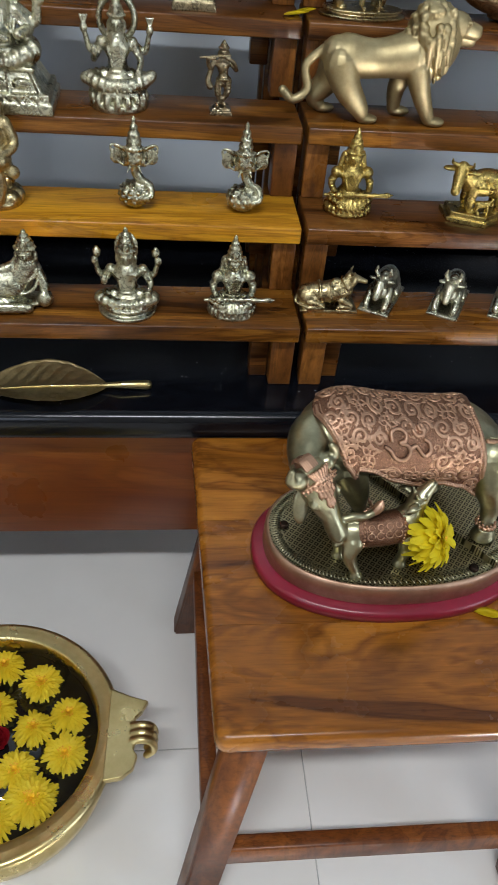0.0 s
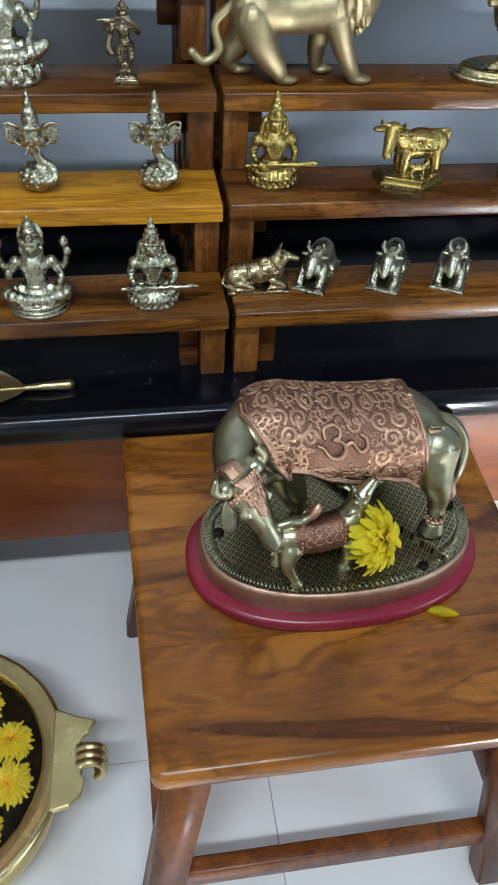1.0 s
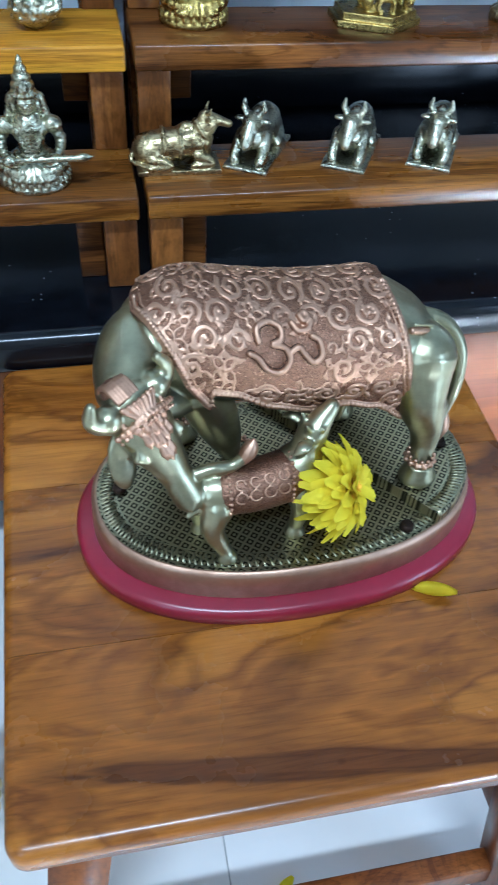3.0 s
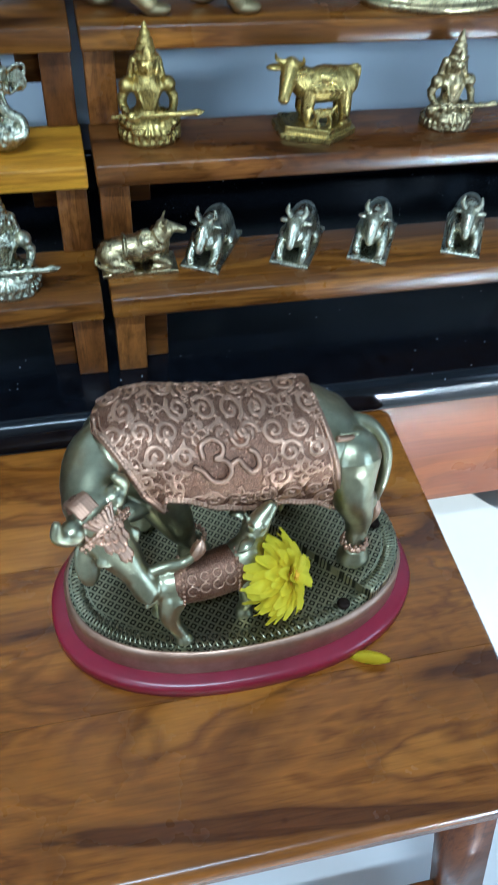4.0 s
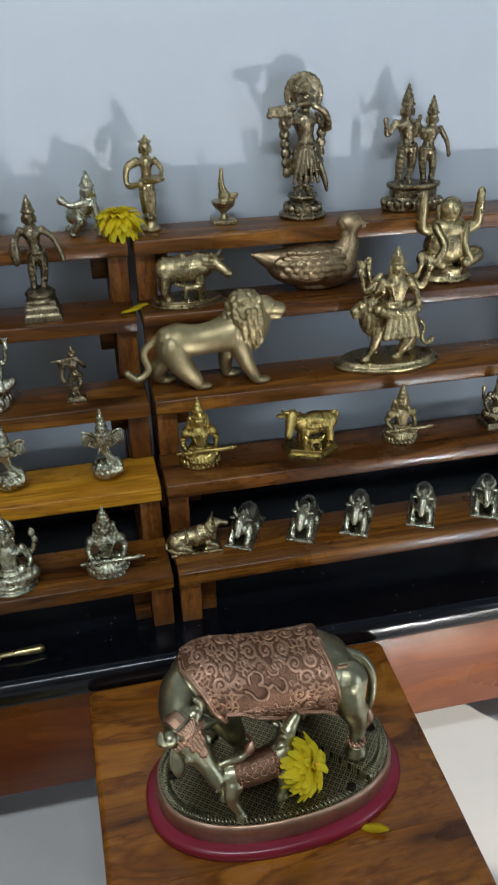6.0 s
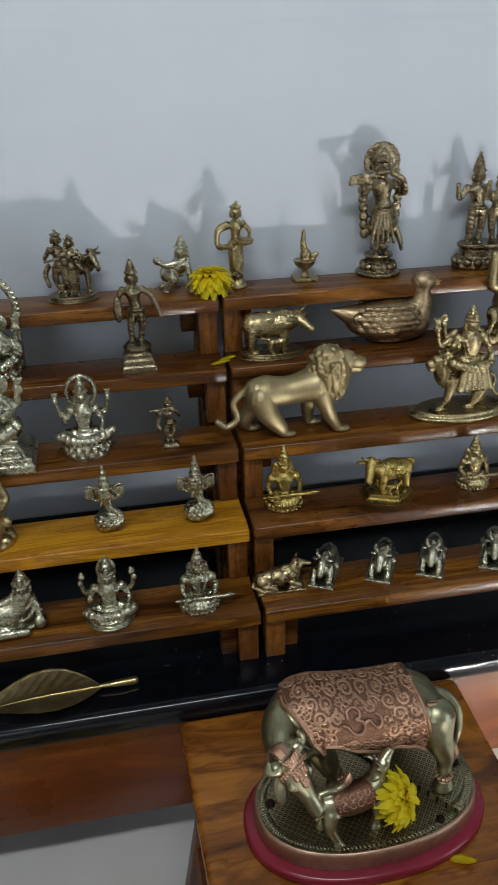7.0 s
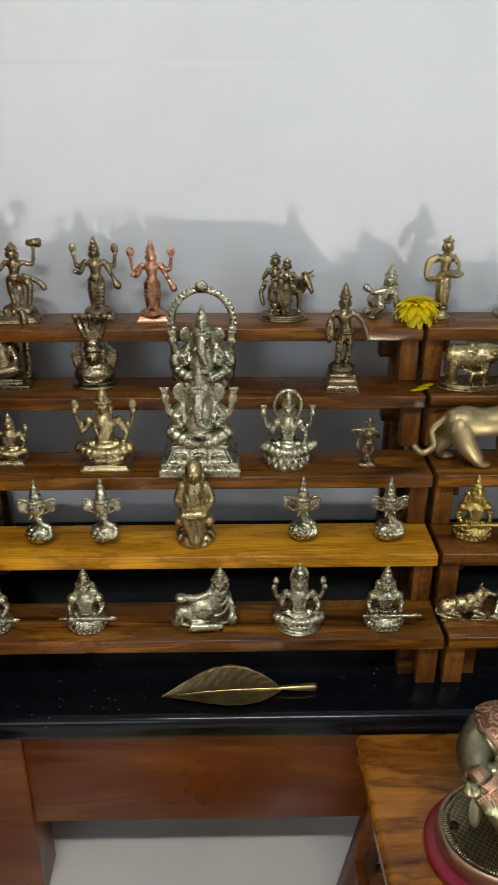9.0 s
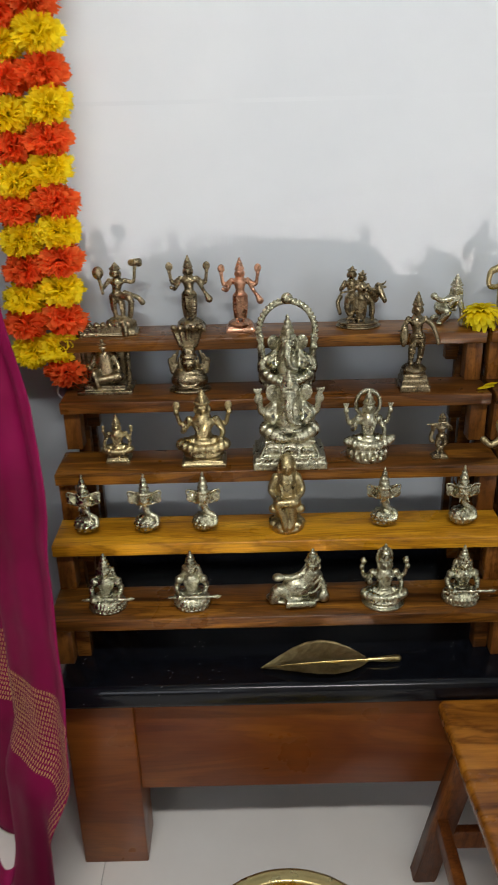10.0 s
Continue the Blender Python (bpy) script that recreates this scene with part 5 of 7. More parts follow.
def bird_lamp():
    c = Clay()
    c.block(-0.24, 0.24, -0.2, 0.2, 0, 0.08, 0.95)
    c.lathe([(0.1, 0), (0.06, 0.06), (0.06, 0.12), (0.1, 0.15), (0.2, 0.24), (0.23, 0.33), (0.12, 0.33)], (0, 0, 0.08))
    limb(c, [(0, 0, 0.36), (0.02, 0, 0.52), (-0.03, 0, 0.7), (-0.02, 0, 0.98)], 0.12, 0.035)
    c.ball((0.02, 0, 0.5), (0.12, 0.1, 0.12))
    c.ball((0.2, 0, 0.48), (0.1, 0.05, 0.06), (0, -30, 0))
    return c


MESHES = {}


def figurine(kind, make, mat, x, y_front, shelf, h, name, label, category="figurine", rz=0.0, widen=1.0, group="", z=None, voxel=None, smooth=2, squeeze=1.0):
    """Casts a figurine h high and stands it with its front edge at y_front on a shelf."""
    key = (kind, mat.name, round(h, 3), round(widen, 2))
    if key not in MESHES:
        c = make()
        allv = np.concatenate(c.v)
        top, low = allv[:, 2].max(), allv[:, 2].min()
        for v in c.v:
            v[:, 2] -= low
            v[:, 0] *= widen
            v[:, 1] *= squeeze
        MESHES[key] = c.cast(h / (top - low), voxel or max(0.0008, min(0.0013, h * 0.0095)), smooth)
        MESHES[key].materials.append(mat)
    me = MESHES[key]
    co = np.empty(len(me.vertices) * 3)
    me.vertices.foreach_get("co", co)
    co = co.reshape(-1, 3)
    low = co[co[:, 2] < co[:, 2].max() * 0.22]
    a = radians(rz)
    front = (low[:, 0] * math.sin(a) + low[:, 1] * math.cos(a)).min()
    ob = new(name, me)
    ob.matrix_world = pose(x, y_front - front, (TOPS[shelf] if z is None else z) - co[:, 2].min(), 0, 0, rz)
    return tagged(ob, label, category, group)


G = "figurines on the shelves"
F = figurine
# lowest left shelf
for x, y in ((-0.690, -0.007), (-0.546, -0.005), (-0.090, -0.007)):
    F("veena", veena_player, SILVER, x, y, 0, 0.106, "musician_figurine", "antique silver seated figurine playing a long lute", group=G)
F("recline", reclining, SILVER, -0.366, -0.004, 0, 0.103, "reclining_figurine", "antique silver crowned figurine reclining on its elbow", group=G)
F("lotus", lotus_goddess, SILVER, -0.222, -0.012, 0, 0.113, "seated_figurine", "antique silver four-armed seated figurine on a round base", group=G)
# golden shelf
for x, y in ((-0.731, 0.087), (-0.626, 0.087), (-0.525, 0.088), (-0.213, 0.09), (-0.077, 0.088)):
    F("lamp_head", elephant_lamp, SILVER, x, y, 1, 0.113, "elephant_head_figurine", "antique silver elephant head standing on a studded ball", group="elephant heads", widen=1.0)
F("sage", sage, BRASS_OLD, -0.381, 0.078, 1, 0.141, "sage_figurine", "pale brass seated sage figurine with crossed leg", group=G, widen=0.92)
# middle left shelf
F("small_seated", small_seated, BRASS_OLD, -0.679, 0.176, 2, 0.088, "seated_figurine", "small old brass four-armed seated figurine", group=G)
F("square_goddess", square_goddess, BRASS_OLD, -0.524, 0.149, 2, 0.136, "seated_figurine", "old brass four-armed figurine seated on a square base", group=G)
F("ganesh", ganesh, SILVER_SOFT, -0.373, 0.136, 2, 0.170, "elephant_headed_figurine", "pewter elephant-headed seated figurine on a carved pedestal", group=G)
F("halo", halo_goddess, SILVER_SOFT, -0.233, 0.150, 2, 0.127, "seated_figurine", "pewter four-armed seated figurine with a halo on a lotus base", group=G, widen=0.86)
F("flute", flute_player, BRONZE, -0.106, 0.166, 2, 0.086, "flute_player_figurine", "small dark bronze standing flute player", group=G)
# fourth left shelf
F("throne", throne_guru, BRONZE, -0.708, 0.271, 3, 0.124, "throne_figurine", "bronze seated figurine on a high-backed throne", group=G)
F("bust", hooded_bust, BRONZE, -0.551, 0.262, 3, 0.127, "bust", "bronze bust under a many-headed serpent hood", group=G)
F("arch", lambda: ganesh(False, True), SILVER, -0.370, 0.246, 3, 0.178, "elephant_headed_figurine", "antique silver elephant-headed figurine under a beaded arch", group=G)
F("prince", standing_prince, BRONZE, -0.140, 0.246, 3, 0.180, "standing_figurine", "slim bronze standing figurine on a stepped square base", group=G, widen=0.88)
# top left shelf
F("mace", mace_bearer, BRONZE, -0.679, 0.322, 4, 0.138, "standing_figurine", "bronze figurine lifting a hill and holding a mace", group=G)
F("four_arm", standing_four_arm, BRONZE, -0.549, 0.335, 4, 0.140, "standing_figurine", "bronze four-armed standing figurine", group=G)
F("four_arm", standing_four_arm, COPPER, -0.454, 0.322, 4, 0.136, "standing_figurine", "bright copper four-armed standing figurine", group=G)
F("family", family_with_cow, BRONZE, -0.233, 0.322, 4, 0.117, "couple_figurine", "bronze couple with a cow on an oval base", group=G, widen=0.85)
F("crawl", crawling_child, SILVER_SOFT, -0.060, 0.330, 4, 0.096, "child_figurine", "silvery crowned crawling child figurine", group=G, rz=-15)
# top right shelf
F("bowl", bowl_bearer, BRASS_OLD, 0.038, 0.336, 4, 0.143, "standing_figurine", "brass standing figurine carrying a bowl", group=G, widen=0.8)
F("bird", bird_lamp, BRASS_OLD, 0.157, 0.350, 4, 0.086, "bird_lamp", "small brass bird lamp on a square foot", group=G)
F("rich_flute", lambda: flute_player(True), BRONZE, 0.289, 0.330, 4, 0.217, "flute_player_figurine", "tall ornate bronze flute player on a lotus base", group=G)
F("couple", standing_couple, BRONZE, 0.481, 0.334, 4, 0.195, "couple_figurine", "dark bronze standing couple on an oval pedestal", group=G)
# fourth right shelf
F("cow_calf", cow_and_calf, BRASS_OLD, 0.079, 0.246, 3, 0.083, "cow_figurine", "old brass cow and calf on an oval base", group=G)
F("duck", duck, BRASS_DUCK, 0.289, 0.262, 3, 0.116, "duck_figurine", "brown bronze duck with feathered wings", group=G, voxel=0.0013)
F("monk", happy_monk, BRASS_OLD, 0.510, 0.246, 3, 0.146, "monk_figurine", "old brass round-bellied monk raising both arms", group=G)
# middle right shelf
F("lion", lion, BRASS_SATIN, 0.098, 0.150, 2, 0.142, "lion_figurine", "smooth satin brass walking lion", group=G, voxel=0.0011, smooth=6)
F("rider", lion_rider, BRASS_OLD, 0.378, 0.143, 2, 0.188, "rider_figurine", "old brass many-armed figurine riding a lion", group=G)
# second right shelf
F("veena", veena_player, BRASS_GOLD, 0.063, 0.091, 1, 0.107, "musician_figurine", "shining brass seated figurine playing a long lute", group=G)
F("temple_cow", temple_cow, BRASS_GOLD, 0.233, 0.078, 1, 0.082, "cow_figurine", "shining brass cow and calf on a pointed base", group=G)
F("veena", veena_player, BRASS_OLD, 0.378, 0.087, 1, 0.094, "musician_figurine", "small brass seated figurine playing a long lute", group=G)
F("small_seated", small_seated, BRONZE, 0.545, 0.095, 1, 0.095, "seated_figurine", "dark bronze four-armed seated figurine", group=G)
# lowest right shelf
F("bull", lying_bull, BRASS_OLD, 0.037, 0.018, 0, 0.056, "bull_figurine", "old brass lying bull on a plain plate", group="lying bulls", widen=1.15)
for x, y in ((0.116, 0.012), (0.208, 0.006), (0.291, 0.002), (0.395, -0.002), (0.5, -0.004)):
    F("bull_front", lambda: lying_bull(True), SILVER_SOFT, x, y, 0, 0.058, "bull_figurine", "silvery lying bull on a square plate, facing outwards", group="lying bulls", rz=-118, widen=1.25, squeeze=1.0)

# ---- cow and calf on a lacquered plinth ----


def oval(a, b, power=2.3, steps=72):
    out = []
    for i in range(steps):
        t = 2 * math.pi * i / steps
        c, s = math.cos(t), math.sin(t)
        x, y = a * math.copysign(abs(c) ** (2 / power), c), b * math.copysign(abs(s) ** (2 / power), s)
        nx, ny = math.copysign((abs(x) / a) ** (power - 1), x) / a, math.copysign((abs(y) / b) ** (power - 1), y) / b
        k = math.hypot(nx, ny)
        out.append((x, y, nx / k, ny / k))
    return out


# cross-sections of the trunk: x, middle height, rise to the spine, fall to the belly, half width
TRUNK = ((-0.114, 0.146, 0.018, 0.020, 0.018), (-0.108, 0.147, 0.028, 0.028, 0.027), (-0.094, 0.150, 0.037, 0.034, 0.036), (-0.068, 0.151, 0.042, 0.034, 0.042), (-0.033, 0.147, 0.040, 0.033, 0.044), (0.0, 0.144, 0.0385, 0.032, 0.045), (0.035, 0.144, 0.0375, 0.032, 0.045), (0.062, 0.145, 0.037, 0.034, 0.044), (0.082, 0.142, 0.031, 0.036, 0.038), (0.097, 0.138, 0.023, 0.030, 0.028), (0.106, 0.135, 0.012, 0.018, 0.015))
BODY_Y = 0.032


def trunk_at(x):
    for a, b in zip(TRUNK, TRUNK[1:]):
        if x <= b[0]:
            break
    k = TRUNK.index(a)
    e, g = TRUNK[max(k - 1, 0)], TRUNK[min(k + 2, len(TRUNK) - 1)]
    f = max(0.0, min(1.0, (x - a[0]) / (b[0] - a[0])))
    w = b[0] - a[0]
    out = []
    for i in range(1, 5):
        m0, m1 = w * (b[i] - e[i]) / (b[0] - e[0]), w * (g[i] - a[i]) / (g[0] - a[0])
        out.append((2 * f**3 - 3 * f * f + 1) * a[i] + (f**3 - 2 * f * f + f) * m0 + (3 * f * f - 2 * f**3) * b[i] + (f**3 - f * f) * m1)
    return out


def flank(x, q, lift=0.0, far=False):
    """A point over the trunk: q degrees up from the side, below 0 hanging straight down."""
    mid, rise, fall, half = trunk_at(x)
    r = half + lift
    if q >= 0:
        c, s = math.cos(radians(q)), math.sin(radians(q))
        y, z = r * max(0.0, c) ** 0.85, mid + (rise + lift) * s**0.85
    else:
        y, z = r * (1 - 0.12 * (q / 90) ** 2), mid + 0.05 * q / 90
    return (x, BODY_Y + (y if far else -y), z)


def blanket_hem(t):
    """Degrees at the lower edge; t from the breast to the rump."""
    return track(t, ((0.0, -36), (0.08, -14), (0.16, -15), (0.32, -33), (0.5, -41), (0.66, -35), (0.8, -46), (1.0, -86)))


def track(z, table):
    for (z0, a), (z1, b) in zip(table, table[1:]):
        if z <= z1:
            t = max(0.0, (z - z0) / (z1 - z0))
            t = t * t * (3 - 2 * t)
            return a + (b - a) * t
    return table[-1][1]


def blanket_front(q):
    return -0.104 + 0.042 * max(0.0, min(1.0, (78 - q) / 112)) ** 1.05


def blanket_rear(q):
    return 0.063 + 0.024 * max(0.0, min(1.0, (80 - q) / 160)) ** 1.1


def cow_statue():
    hide, ground, high, dark = Clay(2.4), Clay(1.6), Clay(1), Clay(1)
    # trunk
    n = 40
    vs, fs = [], []
    stations = [TRUNK[0][0] + (TRUNK[-1][0] - TRUNK[0][0]) * (0.5 - 0.5 * math.cos(math.pi * k / 44)) for k in range(45)]
    for x in stations:
        mid, rise, fall, half = trunk_at(x)
        for i in range(n):
            c, s = math.cos(2 * math.pi * i / n), math.sin(2 * math.pi * i / n)
            vs.append((x, BODY_Y + half * math.copysign(abs(c) ** 0.85, c), mid + (rise if s > 0 else fall) * math.copysign(abs(s) ** 0.85, s)))
    for k in range(44):
        fs += [(k * n + i, (k + 1) * n + i, (k + 1) * n + (i + 1) % n, k * n + (i + 1) % n) for i in range(n)]
    fs += [tuple(range(n)), tuple(range(45 * n - 1, 44 * n - 1, -1))]
    hide.add(vs, fs)
    # neck sweeping round towards the calf
    line = arc3([(-0.082, 0.034, 0.148), (-0.098, 0.022, 0.154), (-0.108, 0.003, 0.154), (-0.113, -0.014, 0.152)], 6)
    hide.tube(line, taper(0.034, 0.018, len(line)), 26)
    line = arc3([(-0.088, 0.03, 0.135), (-0.1, 0.012, 0.13), (-0.106, -0.006, 0.135)], 5)
    hide.tube(line, taper(0.027, 0.012, len(line)), 18)
    for i in range(4):
        line = arc3([(-0.1 + 0.006 * i, 0.012 - 0.004 * i, 0.178 - 0.004 * i), (-0.094 + 0.006 * i, -0.003, 0.15), (-0.088 + 0.006 * i, 0.002, 0.125)], 5)
        hide.tube(line, 0.0026, 8)
    # head
    A, B = Vector((-0.112, -0.025, 0.156)), Vector((-0.076, -0.055, 0.089))
    d = (B - A).normalized()
    wide = Vector((0.8, 0.55, 0.18))
    wide = (wide - d * wide.dot(d)).normalized()
    up = wide.cross(d)
    if up.y > 0:
        up = -up
    L = (B - A).length
    along = lambda t, a=0.0, b=0.0: tuple(A + d * (L * t) + wide * (a * 0.88) + up * (b * 0.94))
    n = 24
    vs, fs = [], []
    skull = ((-0.1, 0.012, 0.010), (-0.04, 0.0185, 0.016), (0.1, 0.0215, 0.0185), (0.26, 0.0215, 0.0185), (0.42, 0.0185, 0.0165), (0.58, 0.0145, 0.0142), (0.74, 0.0118, 0.0122), (0.88, 0.0125, 0.0118), (0.98, 0.0122, 0.0108), (1.05, 0.008, 0.007))
    for t, a, b in skull:
        for i in range(n):
            c, s = math.cos(2 * math.pi * i / n), math.sin(2 * math.pi * i / n)
            vs.append(along(t, a * math.copysign(abs(c) ** 0.88, c), b * s * (0.9 if s > 0 else 1.15)))
    for k in range(len(skull) - 1):
        fs += [(k * n + i, k * n + (i + 1) % n, (k + 1) * n + (i + 1) % n, (k + 1) * n + i) for i in range(n)]
    fs += [tuple(range(n)), tuple(range(len(skull) * n - 1, (len(skull) - 1) * n - 1, -1))]
    hide.add(vs, fs)
    for k in (-1, 1):
        h = [Vector(along(0.04, k * 0.016, 0.004)), Vector(along(0.02, k * 0.027, 0.006)), Vector(along(-0.06, k * 0.0325, 0.01)), Vector(along(-0.15, k * 0.029, 0.014))]
        hide.tube(arc3([tuple(p) for p in h], 5), taper(0.0082, 0.0036, 16), 14)
        hide.ball(tuple(h[0].lerp(h[1], 0.4)), 0.0094)
        # ear: a cupped leaf hanging back from the cheek
        e0, e1 = Vector(along(0.2, k * 0.017, -0.006)), Vector(along(0.62 if k < 0 else 0.42, k * (0.03 if k < 0 else 0.046), -0.016))
        way, mid = (e1 - e0), e0.lerp(e1, 0.5)
        turn = Matrix((way.normalized(), up.cross(way).normalized(), way.cross(up.cross(way)).normalized())).transposed().to_euler()
        hide.ball(tuple(mid), (way.length * 0.56, 0.0098, 0.0042), [math.degrees(a) for a in turn], 18, 12)
        hide.tube([tuple(e0), tuple(mid + up * 0.003), tuple(e1)], [0.0035, 0.002, 0.0012], 8)
        hide.ball(along(0.4, k * 0.0178, 0.0065), (0.0046, 0.0046, 0.0042))
        hide.tube(arc3([along(0.31, k * 0.0165, 0.0095), along(0.38, k * 0.0185, 0.0098), along(0.47, k * 0.0165, 0.0085)], 3), 0.0011, 6)
        hide.ball(along(1.0, k * 0.0062, 0.0055), (0.0032, 0.003, 0.003), seg=8, rings=6)
        # bridle line over the cheek
        hide.tube([along(0.34, k * 0.02, -0.006), along(0.52, k * 0.0165, 0.001), along(0.66, k * 0.0128, 0.004)], 0.001, 6)
    hide.tube([along(1.09, -0.008, -0.004), along(1.1, 0, -0.002), along(1.09, 0.008, -0.004)], 0.0024, 8)
    # legs with dewclaws and anklets
    plate, raised = 0.0425, 0.0515
    for top, knee, shin, foot, r0, z0 in (
        ((-0.062, 0.012, 0.125), (-0.049, 0.007, 0.092), (-0.042, 0.009, 0.07), (-0.034, 0.014, 0.05), 0.021, plate),
        ((-0.078, 0.05, 0.125), (-0.074, 0.052, 0.092), (-0.072, 0.054, 0.068), (-0.072, 0.054, 0.05), 0.02, plate),
        ((0.088, 0.008, 0.14), (0.089, -0.006, 0.115), (0.097, -0.012, 0.088), (0.093, -0.022, 0.06), 0.026, raised),
        ((0.078, 0.05, 0.14), (0.072, 0.056, 0.112), (0.07, 0.058, 0.088), (0.052, 0.054, 0.06), 0.026, raised),
    ):
        line = arc3([top, knee, shin, foot], 5)
        hide.tube(line, [r0 * (1 - 0.64 * min(1.0, i / 12.0) ** 0.9) for i in range(len(line))], 18)
        if r0 > 0.022:
            hide.ball((shin[0] + 0.007, shin[1] + 0.004, shin[2] + 0.016), (0.0075, 0.0085, 0.011))
        hide.lathe([(0.0125, 0), (0.0128, 0.004), (0.0095, 0.012), (0.0085, 0.016)], (foot[0], foot[1] - 0.003, z0), (1.12, 1.0), 18)
        for j in range(12):
            a = 2 * math.pi * j / 12
            high.ball((foot[0] + 0.0098 * math.cos(a), foot[1] + 0.0098 * math.sin(a), z0 + 0.0185), 0.0026, seg=7, rings=5)
            high.ball((foot[0] + 0.0092 * math.cos(a + 0.26), foot[1] + 0.0092 * math.sin(a + 0.26), z0 + 0.0225), 0.0018, seg=6, rings=5)
    hide.ball((0.048, BODY_Y - 0.012, 0.108), (0.02, 0.016, 0.013))
    for k in (-1, 1):
        hide.tube([(0.04, BODY_Y - 0.014 + 0.008 * k, 0.102), (0.036, BODY_Y - 0.018 + 0.008 * k, 0.09)], [0.004, 0.0025], 8)
    for y in (0.006, 0.058):
        hide.ball((0.083, y + 0.006 * (1 if y < 0.03 else -1), 0.13), (0.02, 0.016, 0.036), (0, -8, 0))
    # tail and its tuft
    line = arc3([(0.092, 0.034, 0.156), (0.11, 0.028, 0.152), (0.122, 0.018, 0.136), (0.123, 0.01, 0.11), (0.117, 0.006, 0.084)], 6)
    hide.tube(line, taper(0.0068, 0.0042, len(line)), 14)
    line = arc3([(0.117, 0.006, 0.086), (0.117, 0.003, 0.073), (0.114, 0.0, 0.058)], 5)
    high.tube(line, [0.0042, 0.005, 0.0058, 0.0064, 0.0066, 0.0064, 0.0058, 0.0048, 0.0036, 0.0025, 0.0015], 12)
    # crupper strap over the rump
    for i in range(16):
        t = i / 15
        p = flank(0.074 + 0.03 * t, 44 + 6 * t, 0.0012)
        high.ball(p, 0.0027, seg=8, rings=6)
        hide.ball((p[0] + 0.001, p[1] + 0.0005, p[2] + 0.0045), 0.0018, seg=6, rings=5)
    # blanket: a shell proud of the hide
    n, m = 36, 26
    vs, fs = [], []
    for i in range(n + 1):
        u = 2 * i / n - 1
        for k in range(m + 1):
            low = blanket_hem(k / m)
            q = 90 - abs(u) * (90 - low)
            x = blanket_front(q) + (blanket_rear(q) - blanket_front(q)) * k / m
            for lift in (0.0048, 0.0004):
                vs.append(flank(x, q, lift, u > 0))
    at = lambda i, k, b: (i * (m + 1) + k) * 2 + b
    for i in range(n):
        for k in range(m):
            fs.append((at(i, k, 0), at(i, k + 1, 0), at(i + 1, k + 1, 0), at(i + 1, k, 0)))
            fs.append((at(i, k, 1), at(i + 1, k, 1), at(i + 1, k + 1, 1), at(i, k + 1, 1)))
        for k, w in ((0, 0), (m, 1)):
            fs.append((at(i, k, w), at(i + 1, k, w), at(i + 1, k, 1 - w), at(i, k, 1 - w)))
    for k in range(m):
        for i, w in ((0, 1), (n, 0)):
            fs.append((at(i, k, w), at(i, k + 1, w), at(i, k + 1, 1 - w), at(i, k, 1 - w)))
    ground.add(vs, fs)
    # beaded borders between raised lines
    def edge(place, count, inward):
        pts = [place(j / count) for j in range(count + 1)]
        for x, q in pts:
            high.ball(flank(x, q, 0.0052), (0.0021, 0.0021, 0.0021), seg=7, rings=5)
        for off in inward:
            high.tube([flank(x + off[0], q + off[1], 0.005) for x, q in pts], 0.0008, 6)

    def hem_place(t, over=5):
        low = blanket_hem(t) + over
        return (blanket_front(low) + (blanket_rear(low) - blanket_front(low)) * (0.02 + 0.96 * t), low)

    edge(hem_place, 52, ((0, 5), (0, -4)))
    edge(lambda t: (blanket_front(90 - 122 * t) + 0.003, 90 - 122 * t), 32, ((0.0035, 0), (-0.0027, 0)))
    edge(lambda t: (blanket_rear(90 - 168 * t) - 0.003, 90 - 168 * t), 44, ((-0.0035, 0), (0.0027, 0)))
    # chased scrolls, leaves and rosettes
    R = 90 / 0.062

    def over(x, q, lift):
        return flank(x, 180 - q, lift, True) if q > 90 else flank(x, q, lift)

    def stroke(x0, q0, pts, r=0.00085):
        high.tube([over(x0 + u, q0 + w * R, 0.0046) for u, w in pts], r * 1.6, 5)

    def inside(x, q, room=0.006):
        t = (x - blanket_front(q)) / (blanket_rear(q) - blanket_front(q))
        return x > blanket_front(q) + room and x < blanket_rear(q) - room and q > blanket_hem(min(1, max(0, t))) + room * R

    rnd = random.Random(11)
    for row, q0 in enumerate((-34, -10, 14, 38, 62, 86, 110, 134)):
        for col in range(10):
            x0 = -0.09 + 0.0192 * col + (0.0096 if row % 2 else 0)
            if not inside(x0, min(q0, 90), 0.0085) or (abs(x0 + 0.010) < 0.03 and 10 < q0 < 60):
                continue
            size = 0.0092 * rnd.uniform(0.88, 1.08)
            if (2 * row + col) % 5 == 1:
                # rosette of four pointed leaves
                for k in range(4):
                    a = math.pi / 2 * k + (0.0 if col % 2 else math.pi / 4)
                    for w in (-1, 1):
                        stroke(x0, q0, [(size * s * math.cos(a) - w * size * 0.3 * math.sin(math.pi * s) * math.sin(a), size * s * math.sin(a) + w * size * 0.3 * math.sin(math.pi * s) * math.cos(a)) for s in (0.1, 0.35, 0.6, 0.85, 1.05)], 0.0007)
                high.ball(over(x0, q0, 0.0048), 0.0016, seg=7, rings=5)
            else:
                turn, ph = (1 if (row + col) % 2 else -1), rnd.uniform(0, 6.28)
                for rim in (1.0, 0.8):
                    stroke(x0, q0, [(rim * size * (1 - 0.72 * i / 20) * math.cos(ph + turn * 8.2 * i / 20), rim * size * (1 - 0.72 * i / 20) * math.sin(ph + turn * 8.2 * i / 20)) for i in range(21)], 0.00075)
                high.ball(over(x0, q0, 0.0046), 0.0018, seg=7, rings=5)
